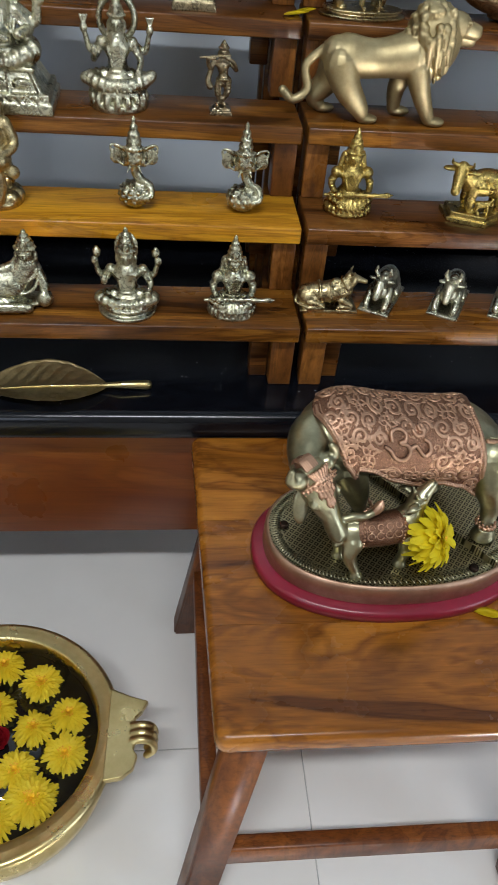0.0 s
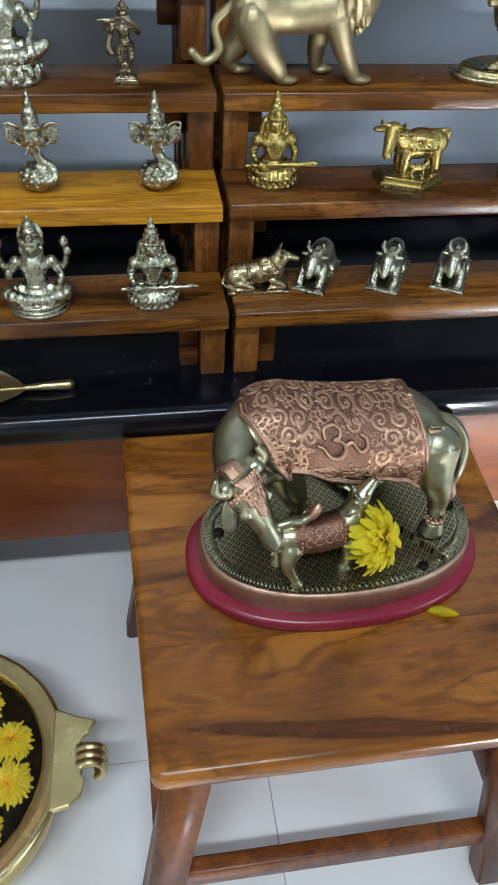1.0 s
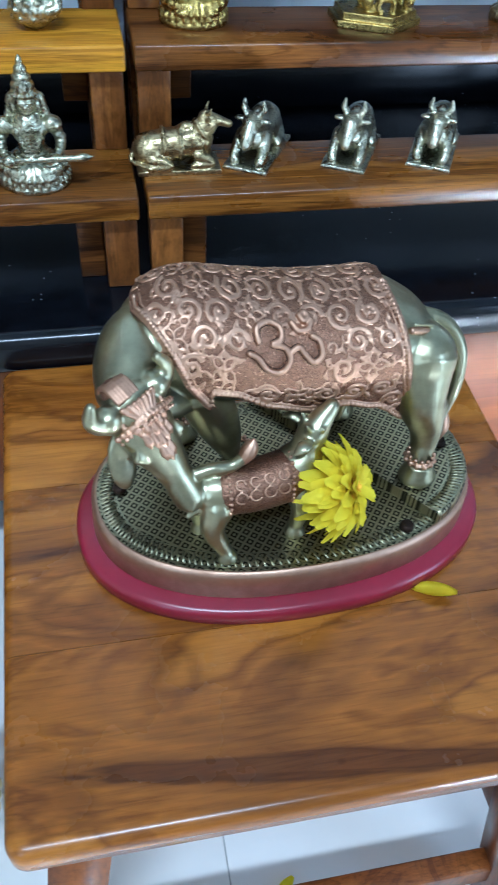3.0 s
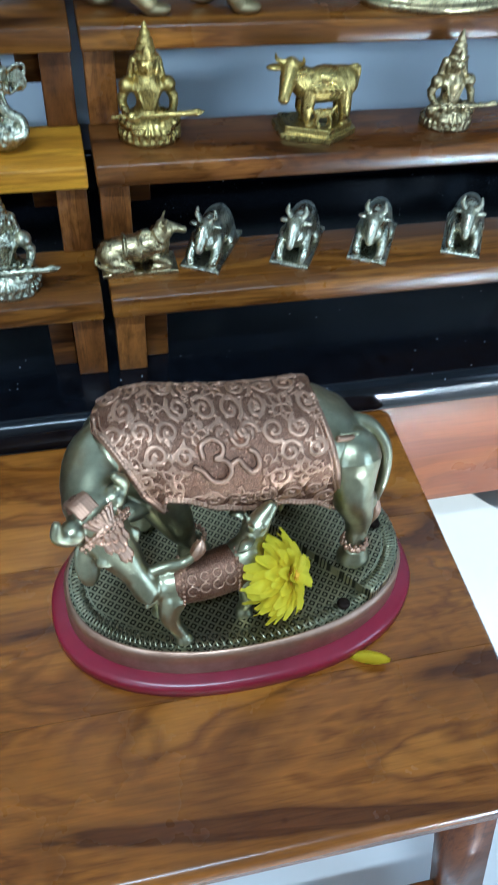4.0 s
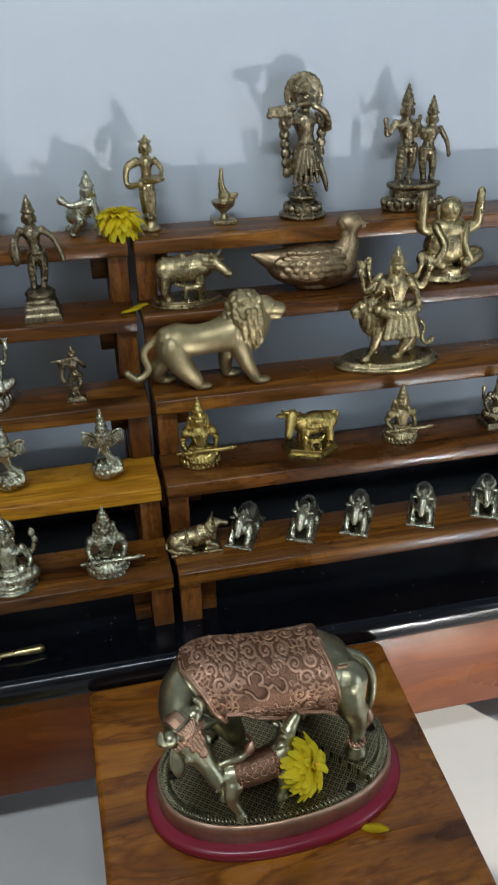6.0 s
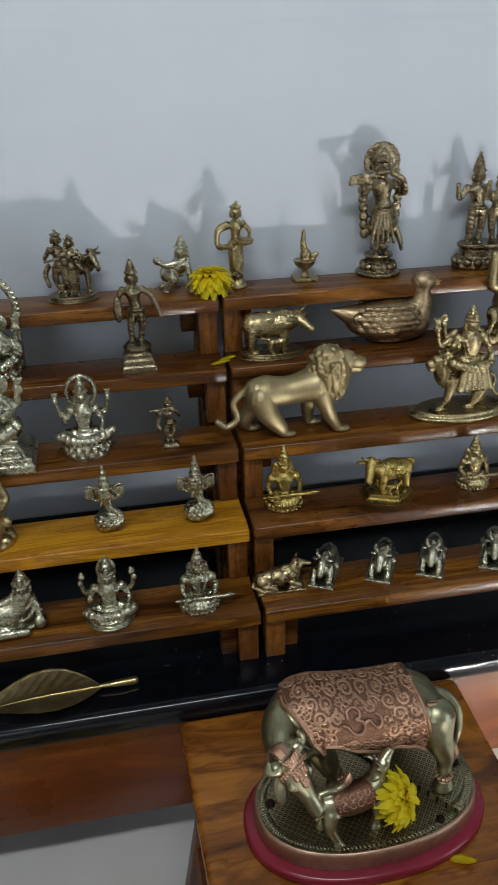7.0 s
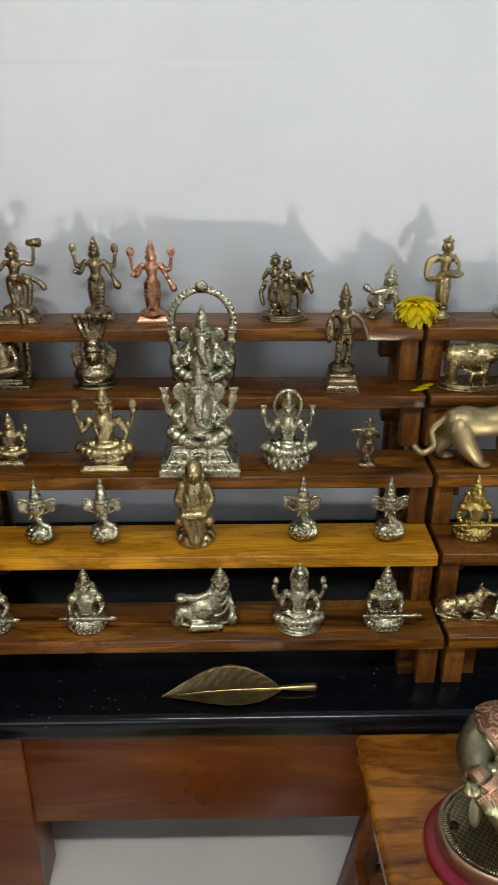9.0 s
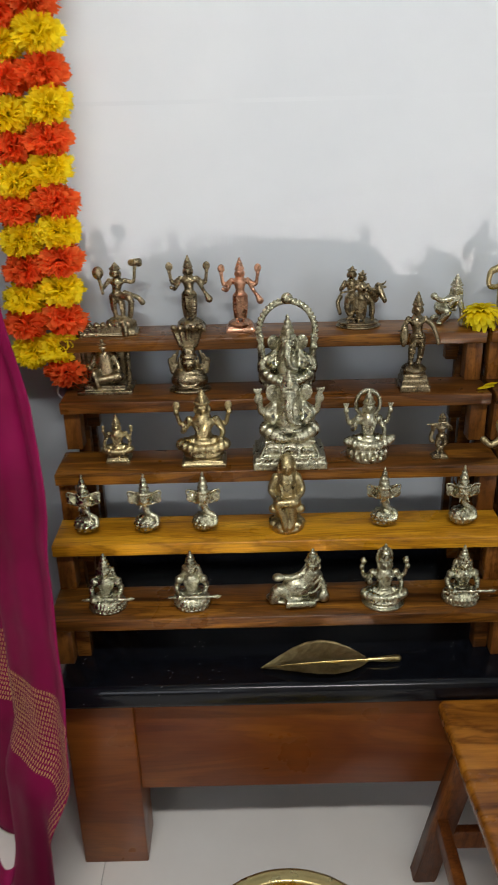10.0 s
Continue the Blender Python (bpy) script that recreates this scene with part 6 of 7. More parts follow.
                for k in range(3):
                    a = ph + math.pi + 0.75 * k * turn
                    px, pq = x0 + 1.22 * size * math.cos(a), q0 + 1.22 * size * math.sin(a) * R
                    if inside(px, min(pq, 90), 0.004):
                        stroke(px, pq, [(-0.0028 * math.sin(a), 0.0028 * math.cos(a)), (0.0022 * math.cos(a), 0.0022 * math.sin(a)), (0.0028 * math.sin(a), -0.0028 * math.cos(a)), (-0.0028 * math.sin(a), 0.0028 * math.cos(a))], 0.0007)
    # pits between the scrolls
    for i in range(1300):
        x, q = rnd.uniform(-0.1, 0.085), rnd.uniform(-60, 140)
        if inside(x, min(q, 90), 0.006):
            high.ball(over(x, q, 0.0044), 0.0009, seg=5, rings=4)
    # small hooked leaves filling the gaps
    for i in range(150):
        x, q, a, k = rnd.uniform(-0.1, 0.085), rnd.uniform(-60, 140), rnd.uniform(0, 6.28), rnd.choice((-1, 1))
        if inside(x, min(q, 90), 0.009) and not (abs(x + 0.01) < 0.028 and 12 < q < 62):
            stroke(x, q, [(0.0042 * math.cos(a + k * 0.6 * j) * (1 - 0.12 * j), 0.0042 * math.sin(a + k * 0.6 * j) * (1 - 0.12 * j)) for j in range(6)], 0.0007)
    sign = [
        [(-0.0205, 0.001), (-0.021, 0.0085), (-0.013, 0.0125), (-0.006, 0.009), (-0.0065, 0.003), (-0.012, 0.0), (-0.004, -0.0015), (-0.001, -0.008), (-0.006, -0.0145), (-0.015, -0.014), (-0.0215, -0.0075), (-0.0265, -0.0055)],
        [(-0.001, -0.004), (0.005, -0.001), (0.0095, -0.006), (0.0145, -0.0095), (0.0195, -0.0055), (0.0185, 0.002), (0.014, 0.005)],
        [(0.0015, 0.0125), (0.0055, 0.008), (0.0115, 0.009), (0.0145, 0.0135)],
        [(0.0075, 0.0165), (0.0105, 0.0185), (0.0125, 0.0155), (0.0095, 0.0135), (0.0075, 0.0165)],
    ]
    for mark in sign:
        fine = arc3([(x, z, 0) for x, z in mark], 6)
        high.tube([flank(-0.009 + x, 37 + z * 1.05 * R, 0.0062) for x, z, _ in fine], 0.0021, 8)
        # wider, darker tube edges the raised sign
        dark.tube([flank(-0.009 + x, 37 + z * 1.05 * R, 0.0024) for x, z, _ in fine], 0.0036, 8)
    # headdress: ribbed bun on the poll, fan, and a band of drop leaves across the brow
    for i in range(7):
        w = (i - 3) * 0.0026 - 0.003
        high.tube(arc3([along(-0.06, w, -0.014), along(-0.15, w, -0.007), along(-0.15, w, 0.005), along(-0.04, w, 0.012)], 4), 0.0022 - 0.0002 * abs(i - 3), 8)
    ground.ball(along(-0.08, -0.003, -0.001), (0.01, 0.009, 0.009))
    for k in range(-3, 4):
        high.tube([along(0.13, k * 0.0022, 0.0178), along(0.0, k * 0.0042, 0.0195 - 0.0004 * k * k)], [0.0012, 0.002], 7)
    for i in range(15):
        a = (i / 14 - 0.5) * 2
        high.ball(along(0.13 + 0.05 * a * a, 0.0235 * a, 0.019 - 0.011 * a * a), 0.0022, seg=7, rings=5)
        high.ball(along(0.18 + 0.05 * a * a, 0.0228 * a, 0.0185 - 0.011 * a * a), 0.0014, seg=6, rings=5)
    def brow(t, a):
        """Height of the face over its axis."""
        for (t0, a0, b0), (t1, a1, b1) in zip(skull, skull[1:]):
            if t <= t1:
                break
        f = (t - t0) / (t1 - t0)
        w, h = a0 + (a1 - a0) * f, 0.9 * (b0 + (b1 - b0) * f)
        return h * math.sqrt(max(0.1, 1 - (a / w) ** 2)) + 0.0004

    for reach, count, w in ((0.31, 7, 0.0054), (0.43, 5, 0.0046), (0.55, 3, 0.0036)):
        for i in range(count):
            k = i - (count - 1) / 2
            t = reach - 0.03 * abs(k)
            high.tube([along(u, k * w, brow(u, k * w)) for u in (t - 0.12, t - 0.05, t)], [0.0016, 0.0027, 0.0008], 8)
    # calf, reaching up to the udder
    line = arc3([(-0.062, -0.047, 0.088), (-0.04, -0.046, 0.087), (-0.016, -0.043, 0.089), (-0.002, -0.038, 0.096)], 5)
    hide.tube(line, taper(0.0155, 0.0165, len(line)), 20)
    line = arc3([(-0.052, -0.047, 0.088), (-0.034, -0.0455, 0.0875), (-0.012, -0.0425, 0.0905)], 6)
    ground.tube(line, taper(0.0172, 0.018, len(line)), 24)
    for x, y, z in ((-0.053, -0.047, 0.088), (-0.011, -0.0425, 0.091)):
        for i in range(15):
            a = radians(-28 + 200 * i / 14)
            high.ball((x, y - 0.0178 * math.cos(a), z + 0.0178 * math.sin(a)), 0.0016, seg=6, rings=5)
    for j in range(4):
        for w, a0 in ((0.0038, 24), (0.0032, 52)):
            x = -0.046 + 0.0095 * j
            y, z = -0.0465 + 0.0035 * j / 3, 0.0885 + 0.002 * j / 3
            high.ring((x, y - 0.0182 * math.cos(radians(a0)), z + 0.0182 * math.sin(radians(a0))), w, 0.0008, (90 - a0, 0, 0), 14, 5, (1, 1), (40 * j, 40 * j + 290))
    line = arc3([(-0.004, -0.04, 0.094), (0.001, -0.035, 0.105), (0.006, -0.03, 0.114)], 4)
    hide.tube(line, taper(0.0135, 0.0098, len(line)), 16)
    line = arc3([(0.003, -0.032, 0.112), (0.011, -0.027, 0.122), (0.019, -0.023, 0.131)], 4)
    hide.tube(line, [0.0098, 0.0105, 0.0102, 0.0094, 0.0086, 0.0078, 0.007, 0.0064, 0.0056], 16)
    for k in (-1, 1):
        hide.tube(arc3([(0.002, -0.031 + 0.008 * k, 0.117), (-0.004, -0.031 + 0.015 * k, 0.12), (-0.011, -0.031 + 0.018 * k, 0.116)], 4), [0.002, 0.0034, 0.0044, 0.005, 0.0052, 0.005, 0.0042, 0.003, 0.0012], 10, 0.5)
        hide.ball((0.01, -0.0275 + 0.009 * k, 0.124), 0.0022, seg=8, rings=6)
        hide.tube([(0.002, -0.031 + 0.004 * k, 0.122), (-0.001, -0.031 + 0.006 * k, 0.129)], [0.003, 0.0016], 8)
        for hip, mid, hoof, r in (((-0.06, -0.047 + 0.009 * k, 0.082), (-0.067 - 0.003 * k, -0.05 + 0.012 * k, 0.066), (-0.062 - 0.007 * k, -0.054 + 0.014 * k, 0.046), 0.0112), ((-0.004, -0.042 + 0.009 * k, 0.084), (0.002 + 0.004 * k, -0.042 + 0.01 * k, 0.064), (0.0 + 0.005 * k, -0.042 + 0.011 * k, 0.046), 0.0095)):
            line = arc3([hip, mid, hoof], 5)
            hide.tube(line, taper(r, 0.0048, len(line)), 12)
            hide.lathe([(0.0068, 0), (0.007, 0.002), (0.005, 0.007)], (hoof[0], hoof[1] - 0.001, plate - 0.001), (1.15, 1.0), 14)
    hide.tube(arc3([(-0.074, -0.047, 0.094), (-0.078, -0.048, 0.104), (-0.064, -0.047, 0.109), (-0.05, -0.045, 0.108), (-0.04, -0.043, 0.115)], 5), taper(0.0052, 0.004, 21), 12)
    high.tube(arc3([(-0.042, -0.0435, 0.112), (-0.038, -0.042, 0.119), (-0.036, -0.041, 0.125)], 4), [0.0044, 0.005, 0.0054, 0.0056, 0.0054, 0.005, 0.0044, 0.0034, 0.0018], 10)
    # rivets
    for x, y in ((-0.122, 0.002), (0.122, 0.006), (0.075, -0.062)):
        dark.lathe([(0.0052, 0), (0.0055, 0.003), (0.004, 0.0055)], (x, y, plate - 0.001 + (0.009 if x > 0.1 else 0)), (1, 1), 16)

    tilt = radians(2)
    def turned(outline):
        c, s = math.cos(tilt), math.sin(tilt)
        return [(x * c - y * s, x * s + y * c, nx * c - ny * s, nx * s + ny * c) for x, y, nx, ny in outline]

    base = rounded_slab(turned(oval(0.156, 0.099, 2.25)), [(0.0015, 0), (0, 0.0015), (0, 0.0105), (0.0006, 0.0125), (0.0024, 0.014), (0.004, 0.0146), (0.012, 0.0168), (0.016, 0.017)])
    rim = rounded_slab(turned(oval(0.1435, 0.0875, 2.25)), [(0.0, 0.0168), (0.0008, 0.038), (0.002, 0.0408), (0.0035, 0.0418), (0.0045, 0.042), (0.006, 0.0405)])
    plate_bm = rounded_slab(turned(oval(0.1385, 0.0825, 2.25)), [(0, 0.0396), (0, 0.0417)])
    # higher step of the plate under the hind hooves
    step = rounded_slab(turned(oval(0.1395, 0.0835, 2.25)), [(0, 0.0400), (0.0006, 0.0496), (0.002, 0.0508), (0.003, 0.051)])
    p0, p1 = Vector((0.09, -0.05, 0)), Vector((0.02, 0.041, 0))
    side = (p1 - p0).normalized()
    cut = bmesh.ops.bisect_plane(step, geom=step.verts[:] + step.edges[:] + step.faces[:], plane_co=p0, plane_no=(-side.y, side.x, 0), clear_outer=True)
    bmesh.ops.edgeloop_fill(step, edges=[e for e in cut["geom_cut"] if isinstance(e, bmesh.types.BMEdge)])
    # engraved border of short strokes between two lines
    border = bmesh.new()
    ring = turned(oval(0.137, 0.081, 2.25, steps=170))
    keep = lambda x, y: (x - p0.x) * side.y - (y - p0.y) * side.x < 0
    for x, y, nx, ny in ring:
        z = 0.0 if keep(x, y) else 0.0096
        tx, ty = -ny * 0.0007, nx * 0.0007
        a0, a1 = (x - nx * 0.0008, y - ny * 0.0008), (x - nx * 0.0105 - 4 * tx, y - ny * 0.0105 - 4 * ty)
        v = [border.verts.new((p[0] + s * tx, p[1] + s * ty, z + h)) for h in (0.0412, 0.0424) for p in (a0, a1) for s in (-1, 1)]
        for f in ((4, 5, 7, 6), (0, 4, 6, 2), (1, 3, 7, 5), (0, 1, 5, 4), (2, 6, 7, 3)):
            border.faces.new([v[i] for i in f])
    for inset in (0.0, 0.0118):
        for j in range(170):
            (x, y, nx, ny), (x2, y2, nx2, ny2) = ring[j], ring[(j + 1) % 170]
            z = 0.0425 if keep(x, y) else 0.0515
            border.faces.new([border.verts.new((px - mx * (inset + w), py - my * (inset + w), z)) for px, py, mx, my, w in ((x, y, nx, ny, 0), (x2, y2, nx2, ny2, 0), (x2, y2, nx2, ny2, 0.001), (x, y, nx, ny, 0.001))])
    out = bmesh.new()
    start = 0
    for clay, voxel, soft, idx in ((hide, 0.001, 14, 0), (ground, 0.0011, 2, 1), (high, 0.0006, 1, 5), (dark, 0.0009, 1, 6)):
        out.from_mesh(clay.cast(1.0, voxel, soft))
        out.faces.ensure_lookup_table()
        for f in out.faces[start:]:
            f.material_index, f.smooth = idx, True
        start = len(out.faces)
    for bm2, idx in ((base, 2), (rim, 3), (plate_bm, 4), (step, 4), (border, 0)):
        me2 = bpy.data.meshes.new("mesh")
        for f in bm2.faces:
            f.material_index, f.smooth = idx, len(f.verts) < 8
        bm2.to_mesh(me2)
        bm2.free()
        out.from_mesh(me2)
    me = bpy.data.meshes.new("mesh")
    out.to_mesh(me)
    out.free()
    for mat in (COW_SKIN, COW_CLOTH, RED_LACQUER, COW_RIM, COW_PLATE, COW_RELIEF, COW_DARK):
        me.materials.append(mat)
    return me


cow = new("cow_statue", cow_statue())
cow.matrix_world = pose(0.077, -0.270, ST)
tagged(cow, "greenish brass cow and calf with copper blanket on a red plinth", "statue")

# ---- leaf-shaped tray ----


def leaf_tray():
    bm = bmesh.new()
    rows, cols = 34, 10
    L, W = 0.185, 0.043
    grid = []
    for i in range(rows + 1):
        t = i / rows
        w = W * (math.sin(math.pi * t**1.3) ** 0.85 if 0 < t < 1 else 0) + 0.0015
        line = []
        for j in range(-cols, cols + 1):
            s = j / cols
            z = 0.004 + 0.012 * abs(s) ** 1.6 * math.sin(math.pi * t) + 0.004 * t**4
            vein = 0.003 * math.cos((t * 11 - abs(s) * 2.2) * 2 * math.pi) * (0.15 + abs(s)) * (1 - abs(s) ** 4) * math.sin(math.pi * t)
            wavy = 0.0006 * math.sin(t * 46) * max(0, abs(s) - 0.75) * 4 * math.sin(math.pi * t)
            line.append(bm.verts.new((-L + L * t, w * s + 0.006 * math.sin(math.pi * t), z + vein + wavy)))
        grid.append(line)
    for a, b in zip(grid, grid[1:]):
        for j in range(2 * cols):
            bm.faces.new((a[j], b[j], b[j + 1], a[j + 1]))
    bmesh.ops.solidify(bm, geom=bm.faces[:], thickness=0.0022)
    return bm


tray = thing("leaf_tray", pose(-0.248, -0.020, BENCH_TOP + 0.0012, 0, 0, 3), "old brass leaf-shaped tray with veins on the black granite", "tray")
part("leaf_blade", leaf_tray(), smooth_metal("tray_brass", (0.70, 0.58, 0.31), (0.36, 0.27, 0.12), 0.42), tray)
stem = Clay()
stem.tube(arc3([(-0.18, 0.0, 0.0045), (-0.1, 0.006, 0.0048), (-0.01, 0.002, 0.0075), (0.02, 0, 0.009), (0.05, 0.002, 0.0065)], 6), taper(0.0004, 0.002, 13) + taper(0.0036, 0.0066, 12), 10)
part("stem", stem.cast(1.0, 0.001, 1), BRASS_BOWL, tray, "yellow brass stem")

# ---- flowers ----


def bloom(R, rows, width, cup, seed, thick=0.0):
    """Rings of curved petals; rows: count, length, rise in degrees."""
    rnd = random.Random(seed)
    bm = bmesh.new()
    for count, length, rise, z0 in rows:
        off = rnd.uniform(0, 6.28)
        for i in range(count):
            a = off + 2 * math.pi * i / count + rnd.uniform(-0.12, 0.12)
            e = radians(rise + rnd.uniform(-9, 9))
            ln, w = R * length * rnd.uniform(0.86, 1.1), R * width * rnd.uniform(0.85, 1.15)
            ca, sa = math.cos(a), math.sin(a)
            rings = []
            p, el = Vector((0, z0 * R)), e
            for k, (tt, ww) in enumerate(((0.08, 0.5), (0.45, 0.95), (0.8, 1.0), (1.0, 0.45))):
                el2 = e - radians(cup) * tt
                r, z = ln * tt * math.cos(el2), z0 * R + ln * tt * math.sin(el2)
                lift = 0.22 * w * ww
                rings.append([bm.verts.new((r * ca - s * w * ww * sa / 2, r * sa + s * w * ww * ca / 2, z + lift * abs(s))) for s in (-1, 0, 1)])
            for q, r2 in zip(rings, rings[1:]):
                for j in (0, 1):
                    bm.faces.new((q[j], q[j + 1], r2[j + 1], r2[j]))
    return bm


MUM = mesh_of(bloom(0.036, [(30, 1.0, 6, 0.2), (30, 0.96, 20, 0.22), (26, 0.84, 34, 0.25), (22, 0.7, 48, 0.28), (16, 0.54, 62, 0.3), (10, 0.38, 78, 0.32)], 0.17, 24, 3))
MUM.materials.append(PETAL)
MUM_OPEN = mesh_of(bloom(0.041, [(16, 1.0, -14, 0.2), (20, 1.0, 6, 0.22), (20, 0.95, 22, 0.25), (18, 0.84, 38, 0.28), (14, 0.7, 54, 0.3), (10, 0.55, 68, 0.32), (6, 0.4, 80, 0.34)], 0.27, 34, 5))
MUM_OPEN.materials.append(PETAL_PALE)
MUM_CORE = mesh_of(bloom(0.012, [(14, 1.0, 40, 0.3), (10, 0.7, 70, 0.4)], 0.3, 20, 8))
MUM_CORE.materials.append(mottled("orange_core", (0.75, 0.38, 0.008), (0.85, 0.5, 0.012), 60.0, 0.6))
CALYX = Clay().ball((0, 0, 0.004), (0.011, 0.011, 0.008)).tube([(0, 0, 0), (0, 0, -0.012)], 0.003).cast(1.0, 0.001, 1)
CALYX.materials.append(GREEN)


def chrysanthemum(m, mesh, label, group=""):
    f = thing("chrysanthemum", m, label, "flower", group)
    part("petals", mesh, None, f)
    part("core", MUM_CORE, None, f, m=pose(0, 0, 0.012))
    part("calyx", CALYX, None, f)
    return f


chrysanthemum(pose(-0.012, 0.318, TOPS[4] + 0.018, -10, 4, 20), MUM_OPEN, "fresh yellow chrysanthemum lying on the wooden shelves")
chrysanthemum(pose(0.094, -0.322, ST + 0.082, 62, 8, 58) @ Matrix.Scale(0.88, 4), MUM_OPEN, "fresh yellow chrysanthemum leaning on the calf")


def petal(m, label):
    bm = bmesh.new()
    n, w, L = 8, 0.0062, 0.032
    g = []
    for i in range(n + 1):
        t = i / n
        k = w * math.sin(math.pi * (0.08 + 0.87 * t)) ** 0.7
        g.append([bm.verts.new((L * t, s * k, 0.0012 + 0.003 * s * s * (k / w) + 0.004 * t * t)) for s in (-1, -0.5, 0, 0.5, 1)])
    for a, b in zip(g, g[1:]):
        for j in range(4):
            bm.faces.new((a[j], b[j], b[j + 1], a[j + 1]))
    bmesh.ops.solidify(bm, geom=bm.faces[:], thickness=0.0006)
    ob = part("petal", bm, PETAL_PALE)
    ob.matrix_world = m
    return tagged(ob, label, "petal", "loose petals")


petal(pose(0.156, -0.3565, ST + 0.0006, 0, 0, -22), "single yellow petal lying on the stool")
petal(pose(-0.012, 0.262, TOPS[3] + 0.0006, 0, 0, 20), "yellow petal lying on the shelf")
petal(pose(-0.026, 0.25, TOPS[3] + 0.0006, 0, 0, 8), "yellow petal lying on the shelf")
petal(pose(0.065, -0.447, 0.0006, 0, 0, 40), "yellow petal fallen on the tiled floor")
petal(pose(-0.02, -0.52, 0.0006, 0, 0, 130), "yellow petal fallen on the tiled floor")

# ---- brass bowl of floating flowers ----
UX, UY, UR, UZ = -0.397, -0.333, 0.160, 0.15
bowl = thing("brass_bowl", pose(UX, UY, 0), "wide old brass bowl of dark water on the floor", "bowl")
part("bowl_body", sharp(lathe_bm([(0.001, 0.006), (0.06, 0.004), (0.09, 0.0), (0.1, 0.012), (0.128, 0.035), (0.148, 0.065), (0.153, 0.09), (0.147, 0.108), (0.141, 0.118), (0.15, 0.128), (0.163, 0.137), (0.166, 0.143), (0.163, 0.148), (0.158, 0.149), (0.156, 0.147), (0.150, 0.150), (0.148, 0.148), (0.1415, 0.150), (0.138, 0.146), (0.137, 0.12), (0.138, 0.1), (0.12, 0.05), (0.07, 0.03), (0.001, 0.03)], 96), 55), BRASS_BOWL, bowl)
part("water", sharp(lathe_bm([(0.001, 0.122), (0.1365, 0.122), (0.1365, 0.116), (0.001, 0.116)], 64), 40), WATER, bowl, "dark still water")


def bowl_handle():
    c = Clay()
    pts = [(-0.010, -0.062), (0.012, -0.058), (0.026, -0.046), (0.030, -0.03), (0.024, -0.022), (0.03, 0.0), (0.024, 0.02), (0.032, 0.028), (0.04, 0.044), (0.018, 0.05), (-0.010, 0.062)]
    n = len(pts)
    c.add([(x, y, z) for z in (0.140, 0.150) for x, y in pts], [tuple(range(n - 1, -1, -1)), tuple(range(n, 2 * n))] + [(i, (i + 1) % n, (i + 1) % n + n, i + n) for i in range(n)])
    for y in (-0.010, 0.0, 0.010):
        c.tube(arc3([(0.016, y, 0.144), (0.034, y, 0.150), (0.047, y, 0.143), (0.049, y, 0.124), (0.04, y, 0.11)], 5), 0.0052, 10)
    return c.cast(1.0, 0.0014, 2)


HANDLE = bowl_handle()
for a in (-2, 178):
    part("handle", HANDLE, BRASS_BOWL, bowl, m=pose(0.16 * math.cos(radians(a)), 0.16 * math.sin(radians(a)), 0, 0, 0, a))
rnd = random.Random(21)
for i, (x, y, s) in enumerate(((-0.341, -0.252, 0.9), (-0.300, -0.301, 0.85), (-0.343, -0.318, 0.85), (-0.300, -0.353, 0.9), (-0.392, -0.226, 0.85), (-0.392, -0.29, 0.8), (-0.358, -0.372, 0.85), (-0.335, -0.41, 1.05), (-0.375, -0.435, 0.85), (-0.45, -0.25, 0.9), (-0.455, -0.32, 0.95), (-0.49, -0.285, 0.8), (-0.44, -0.39, 0.9), (-0.49, -0.37, 0.85))):
    f = thing("chrysanthemum", pose(x, y, 0.1225, rnd.uniform(-8, 8), rnd.uniform(-8, 8), rnd.uniform(0, 360)) @ Matrix.Diagonal((s * 0.92, s * 0.92, s * 0.8, 1)), "yellow chrysanthemum floating on the water", "flower", "floating flowers")
    part("petals", MUM, None, f)
    part("core", MUM_CORE, None, f, m=pose(0, 0, 0.014))
ROSE = mesh_of(bloom(0.021, [(7, 1.0, 25, 0.1), (7, 0.9, 48, 0.15), (6, 0.75, 66, 0.2), (5, 0.55, 80, 0.25)], 0.95, -20, 9))
ROSE.materials.append(RED_PETAL)
rose = new("rose", ROSE)
rose.matrix_world = pose(-0.385, -0.336, 0.124)
tagged(rose, "dark red rose floating among yellow flowers", "flower")

# ---- garlands ----


def pompon(seed):
    rnd = random.Random(seed)
    bm = bmesh.new()
    for i in range(360):
        z = rnd.uniform(-0.95, 0.95)
        a = rnd.uniform(0, 6.28)
        k = math.sqrt(1 - z * z)
        d = Vector((k * math.cos(a), k * math.sin(a), z * 0.8)).normalized()
        t = d.cross(Vector((rnd.uniform(-1, 1), rnd.uniform(-1, 1), rnd.uniform(-1, 1)))).normalized()
        w, ln = rnd.uniform(0.0045, 0.0085), rnd.uniform(0.034, 0.050) * (1 - 0.26 * abs(d.z))
        up = d.cross(t)
        vs = [bm.verts.new(d * ln * p + t * w * q + up * 0.002 * rnd.uniform(-1, 1)) for p, q in ((0.2, -0.4), (0.2, 0.4), (0.75, -1), (0.75, 1), (1.0, -0.6), (0.93, 0.0), (1.02, 0.6))]
        for f in ((0, 1, 3, 2), (2, 5, 4), (2, 3, 5), (3, 6, 5)):
            bm.faces.new([vs[j] for j in f])
    me = bpy.data.meshes.new("mesh")
    bm.to_mesh(me)
    bm.free()
    return me


POMS = {}
for nm, mt in (("orange", ORANGE), ("yellow", YELLOW)):
    POMS[nm] = [pompon(s + (40 if nm == "orange" else 0)) for s in range(3)]
    for me in POMS[nm]:
        me.materials.append(mt)


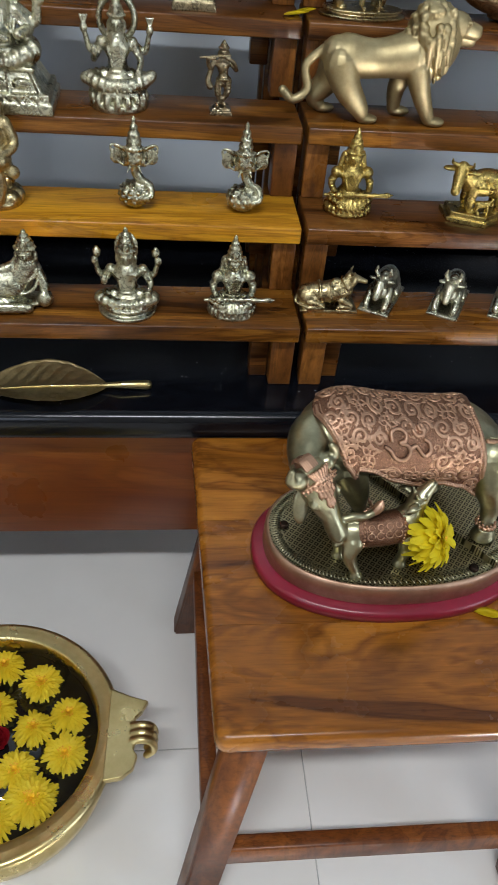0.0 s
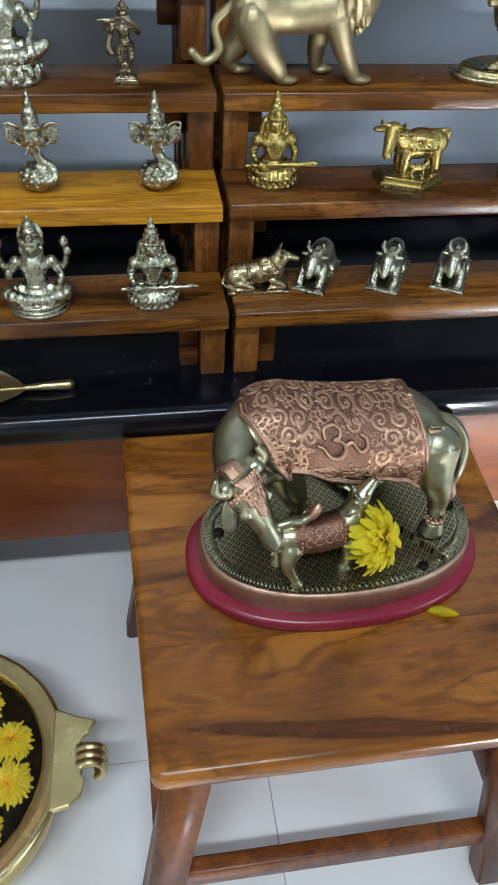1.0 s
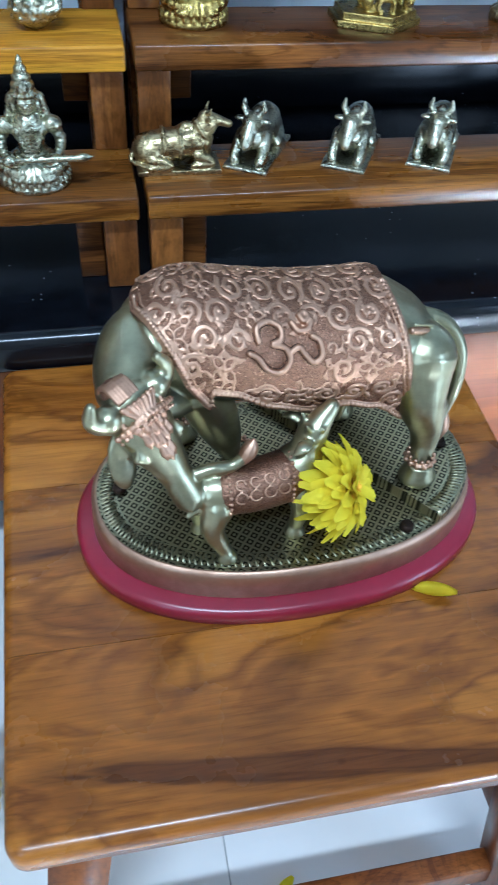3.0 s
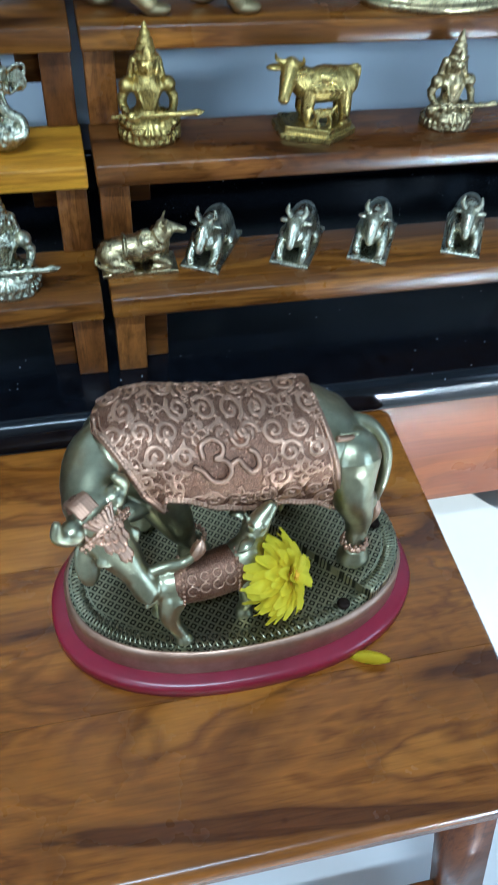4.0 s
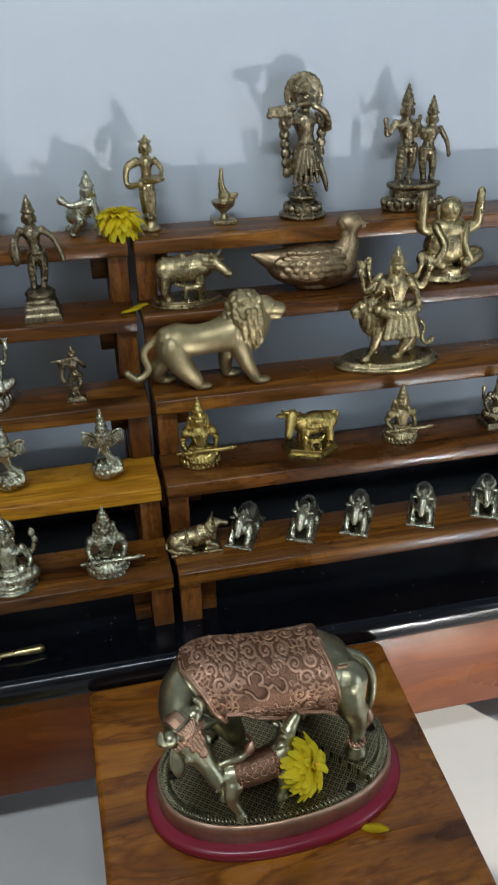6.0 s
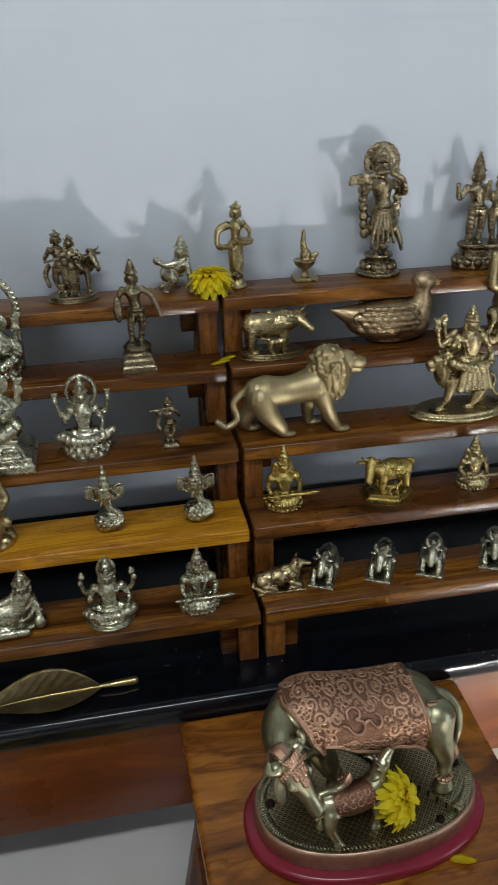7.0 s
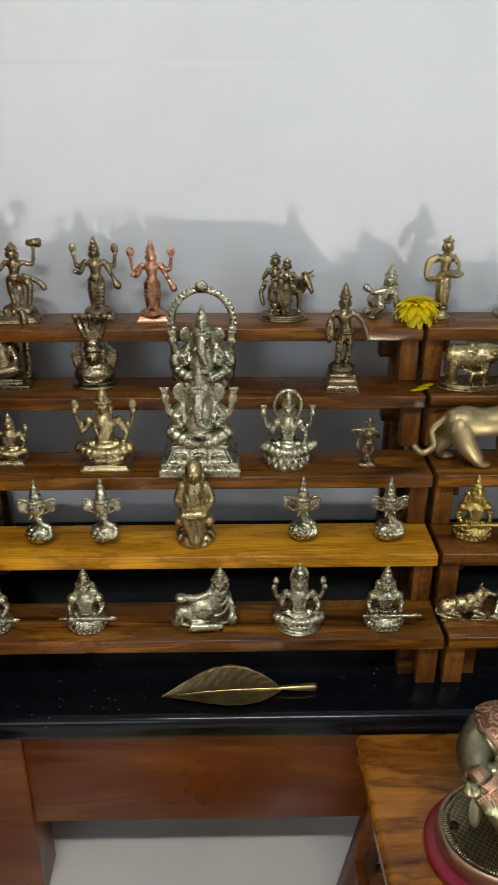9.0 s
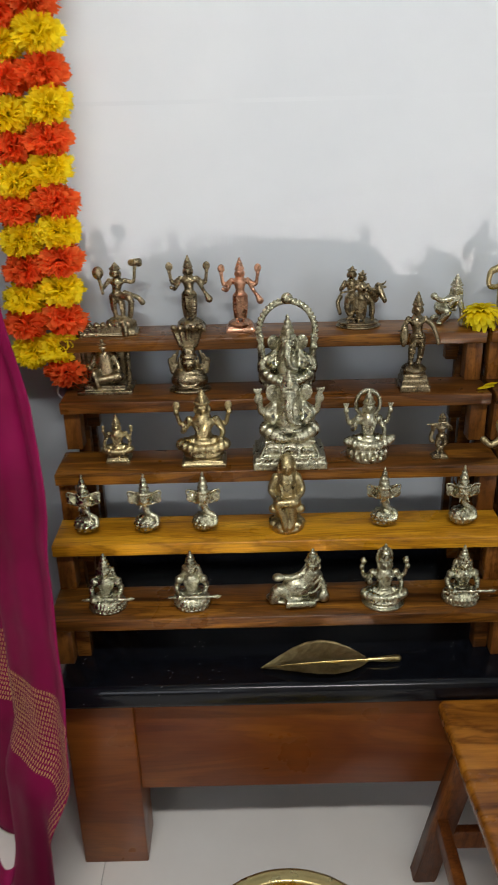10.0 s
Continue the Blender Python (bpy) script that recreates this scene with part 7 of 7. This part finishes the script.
def garland(x_top, x_low, y, first, z_low, z_top, label):
    g = thing("garland", pose(0, 0, 0), label, "garland", "garlands")
    n = int((z_top - z_low) / 0.0515)
    rnd = random.Random(int(abs(x_top) * 1000))
    for i in range(n + 1):
        t = i / n
        col = ("orange", "yellow")[(i + first) % 2]
        part("pompon", rnd.choice(POMS[col]), None, g, col + " tissue pompon", pose(x_low + (x_top - x_low) * t + rnd.uniform(-0.007, 0.007), y + rnd.uniform(-0.006, 0.006), z_low + 0.0515 * i + rnd.uniform(-0.003, 0.003), rnd.uniform(-14, 14), rnd.uniform(-14, 14), rnd.uniform(0, 360)))
    rope = Clay().tube([(x_low, y, z_low - 0.03), (x_low, y, z_low), (x_top, y, 2.88)], 0.0016, 6)
    me = bpy.data.meshes.new("mesh")
    me.from_pydata(np.concatenate(rope.v).tolist(), [], rope.f)
    part("string", me, GREEN, g)


garland(-0.735, -0.785, 0.325, 0, 0.872, 2.3, "hanging string of orange and yellow tissue pompons")
garland(-0.80, -0.848, 0.34, 1, 0.91, 2.3, "hanging string of orange and yellow tissue pompons")

hook = Clay().ring((0, 0, 0), 0.012, 0.0022, (80, 0, 0), 24, 8, (1, 1), (40, 330)).cast(1.0, 0.0009, 1)
hk = part("curtain_ring", hook, WHITE_RING)
hk.matrix_world = pose(-0.797, 0.33, 0.828)
tagged(hk, "small white open ring hanging at the garland's end", "ring")

# ---- draped silk cloth ----


def drape(nu, nv, f):
    bm = bmesh.new()
    uv = bm.loops.layers.uv.new("UVMap")
    g = [[bm.verts.new(f(i / nu, j / nv)) for i in range(nu + 1)] for j in range(nv + 1)]
    for j in range(nv):
        for i in range(nu):
            face = bm.faces.new((g[j][i], g[j][i + 1], g[j + 1][i + 1], g[j + 1][i]))
            for lp, (a, b) in zip(face.loops, ((i, j), (i + 1, j), (i + 1, j + 1), (i, j + 1))):
                lp[uv].uv = (a / nu, b / nv)
    return bm


EDGE_X = ((0.0, -0.80), (0.12, -0.775), (0.25, -0.775), (0.36, -0.738), (0.5, -0.735), (0.75, -0.745), (0.9, -0.775), (1.05, -0.84), (1.3, -0.93))
EDGE_Y = ((0.0, -0.24), (0.25, -0.19), (0.4, -0.15), (0.55, -0.12), (0.7, -0.08), (0.9, 0.05), (1.05, 0.18), (1.3, 0.27))


def hanging(u, v):
    """u: from the far end to the near edge; v: from the floor up."""
    z = 0.01 + 1.25 * v
    ex, ey = track(z, EDGE_X), track(z, EDGE_Y)
    x = -1.2 + (ex + 1.2) * u
    y = 0.30 + (ey - 0.30) * u**1.5
    low = max(0.0, 1 - z / 0.9)
    fold = (0.016 + 0.014 * low) * math.sin(u * 21 + 2.4 * v) + 0.007 * math.sin(u * 47 + 5 * v)
    inner = 1 - u**6
    return (x + fold * 0.5 * inner, y - 0.02 * u + fold * (0.3 + 0.7 * inner), z)


def fallen(u, v):
    """The loose end sweeping forward over the floor."""
    z = 0.012 + 0.34 * v
    pinch = 0.03 * math.exp(-(((v - 0.75) / 0.14) ** 2)) * u
    x = -1.08 + (0.275 + 0.02 * v) * u - pinch
    y = -0.27 - 0.10 * (1 - v) - 0.02 * u
    fold = 0.024 * math.sin(u * 15 + 3 * v) + 0.008 * math.sin(u * 37)
    return (x + fold * 0.3 * (1 - u**4), y + fold, z)


cloth = thing("silk_cloth", pose(0, 0, 0), "magenta silk cloth with gold woven border draped beside the bench", "cloth")
for nm, fn in (("hanging_fall", hanging), ("loose_end", fallen)):
    ob = part(nm, drape(90, 90, fn), SILK, cloth)
    sol = ob.modifiers.new("thickness", "SOLIDIFY")
    sol.thickness = 0.0012

# ---- floor tiles, laid one by one ----
TW = 0.765
TILE_MESH = flat_box(-TW / 2 + 0.0007, TW / 2 - 0.0007, -TW / 2 + 0.0007, TW / 2 - 0.0007, -0.01, 0, bevel=0.0006, segments=1)
floor = bpy.data.objects["floor"]
for i in range(-3, 4):
    for j in range(-4, 2):
        x, y = 0.0255 + TW * (i + 0.5), -0.289 + TW * (j + 0.5)
        if XL < x + TW / 2 and x - TW / 2 < XR and y + TW / 2 > YF - 1 and y - TW / 2 < YB:
            part("tile", TILE_MESH, TILE, floor, m=pose(x, y, 0))
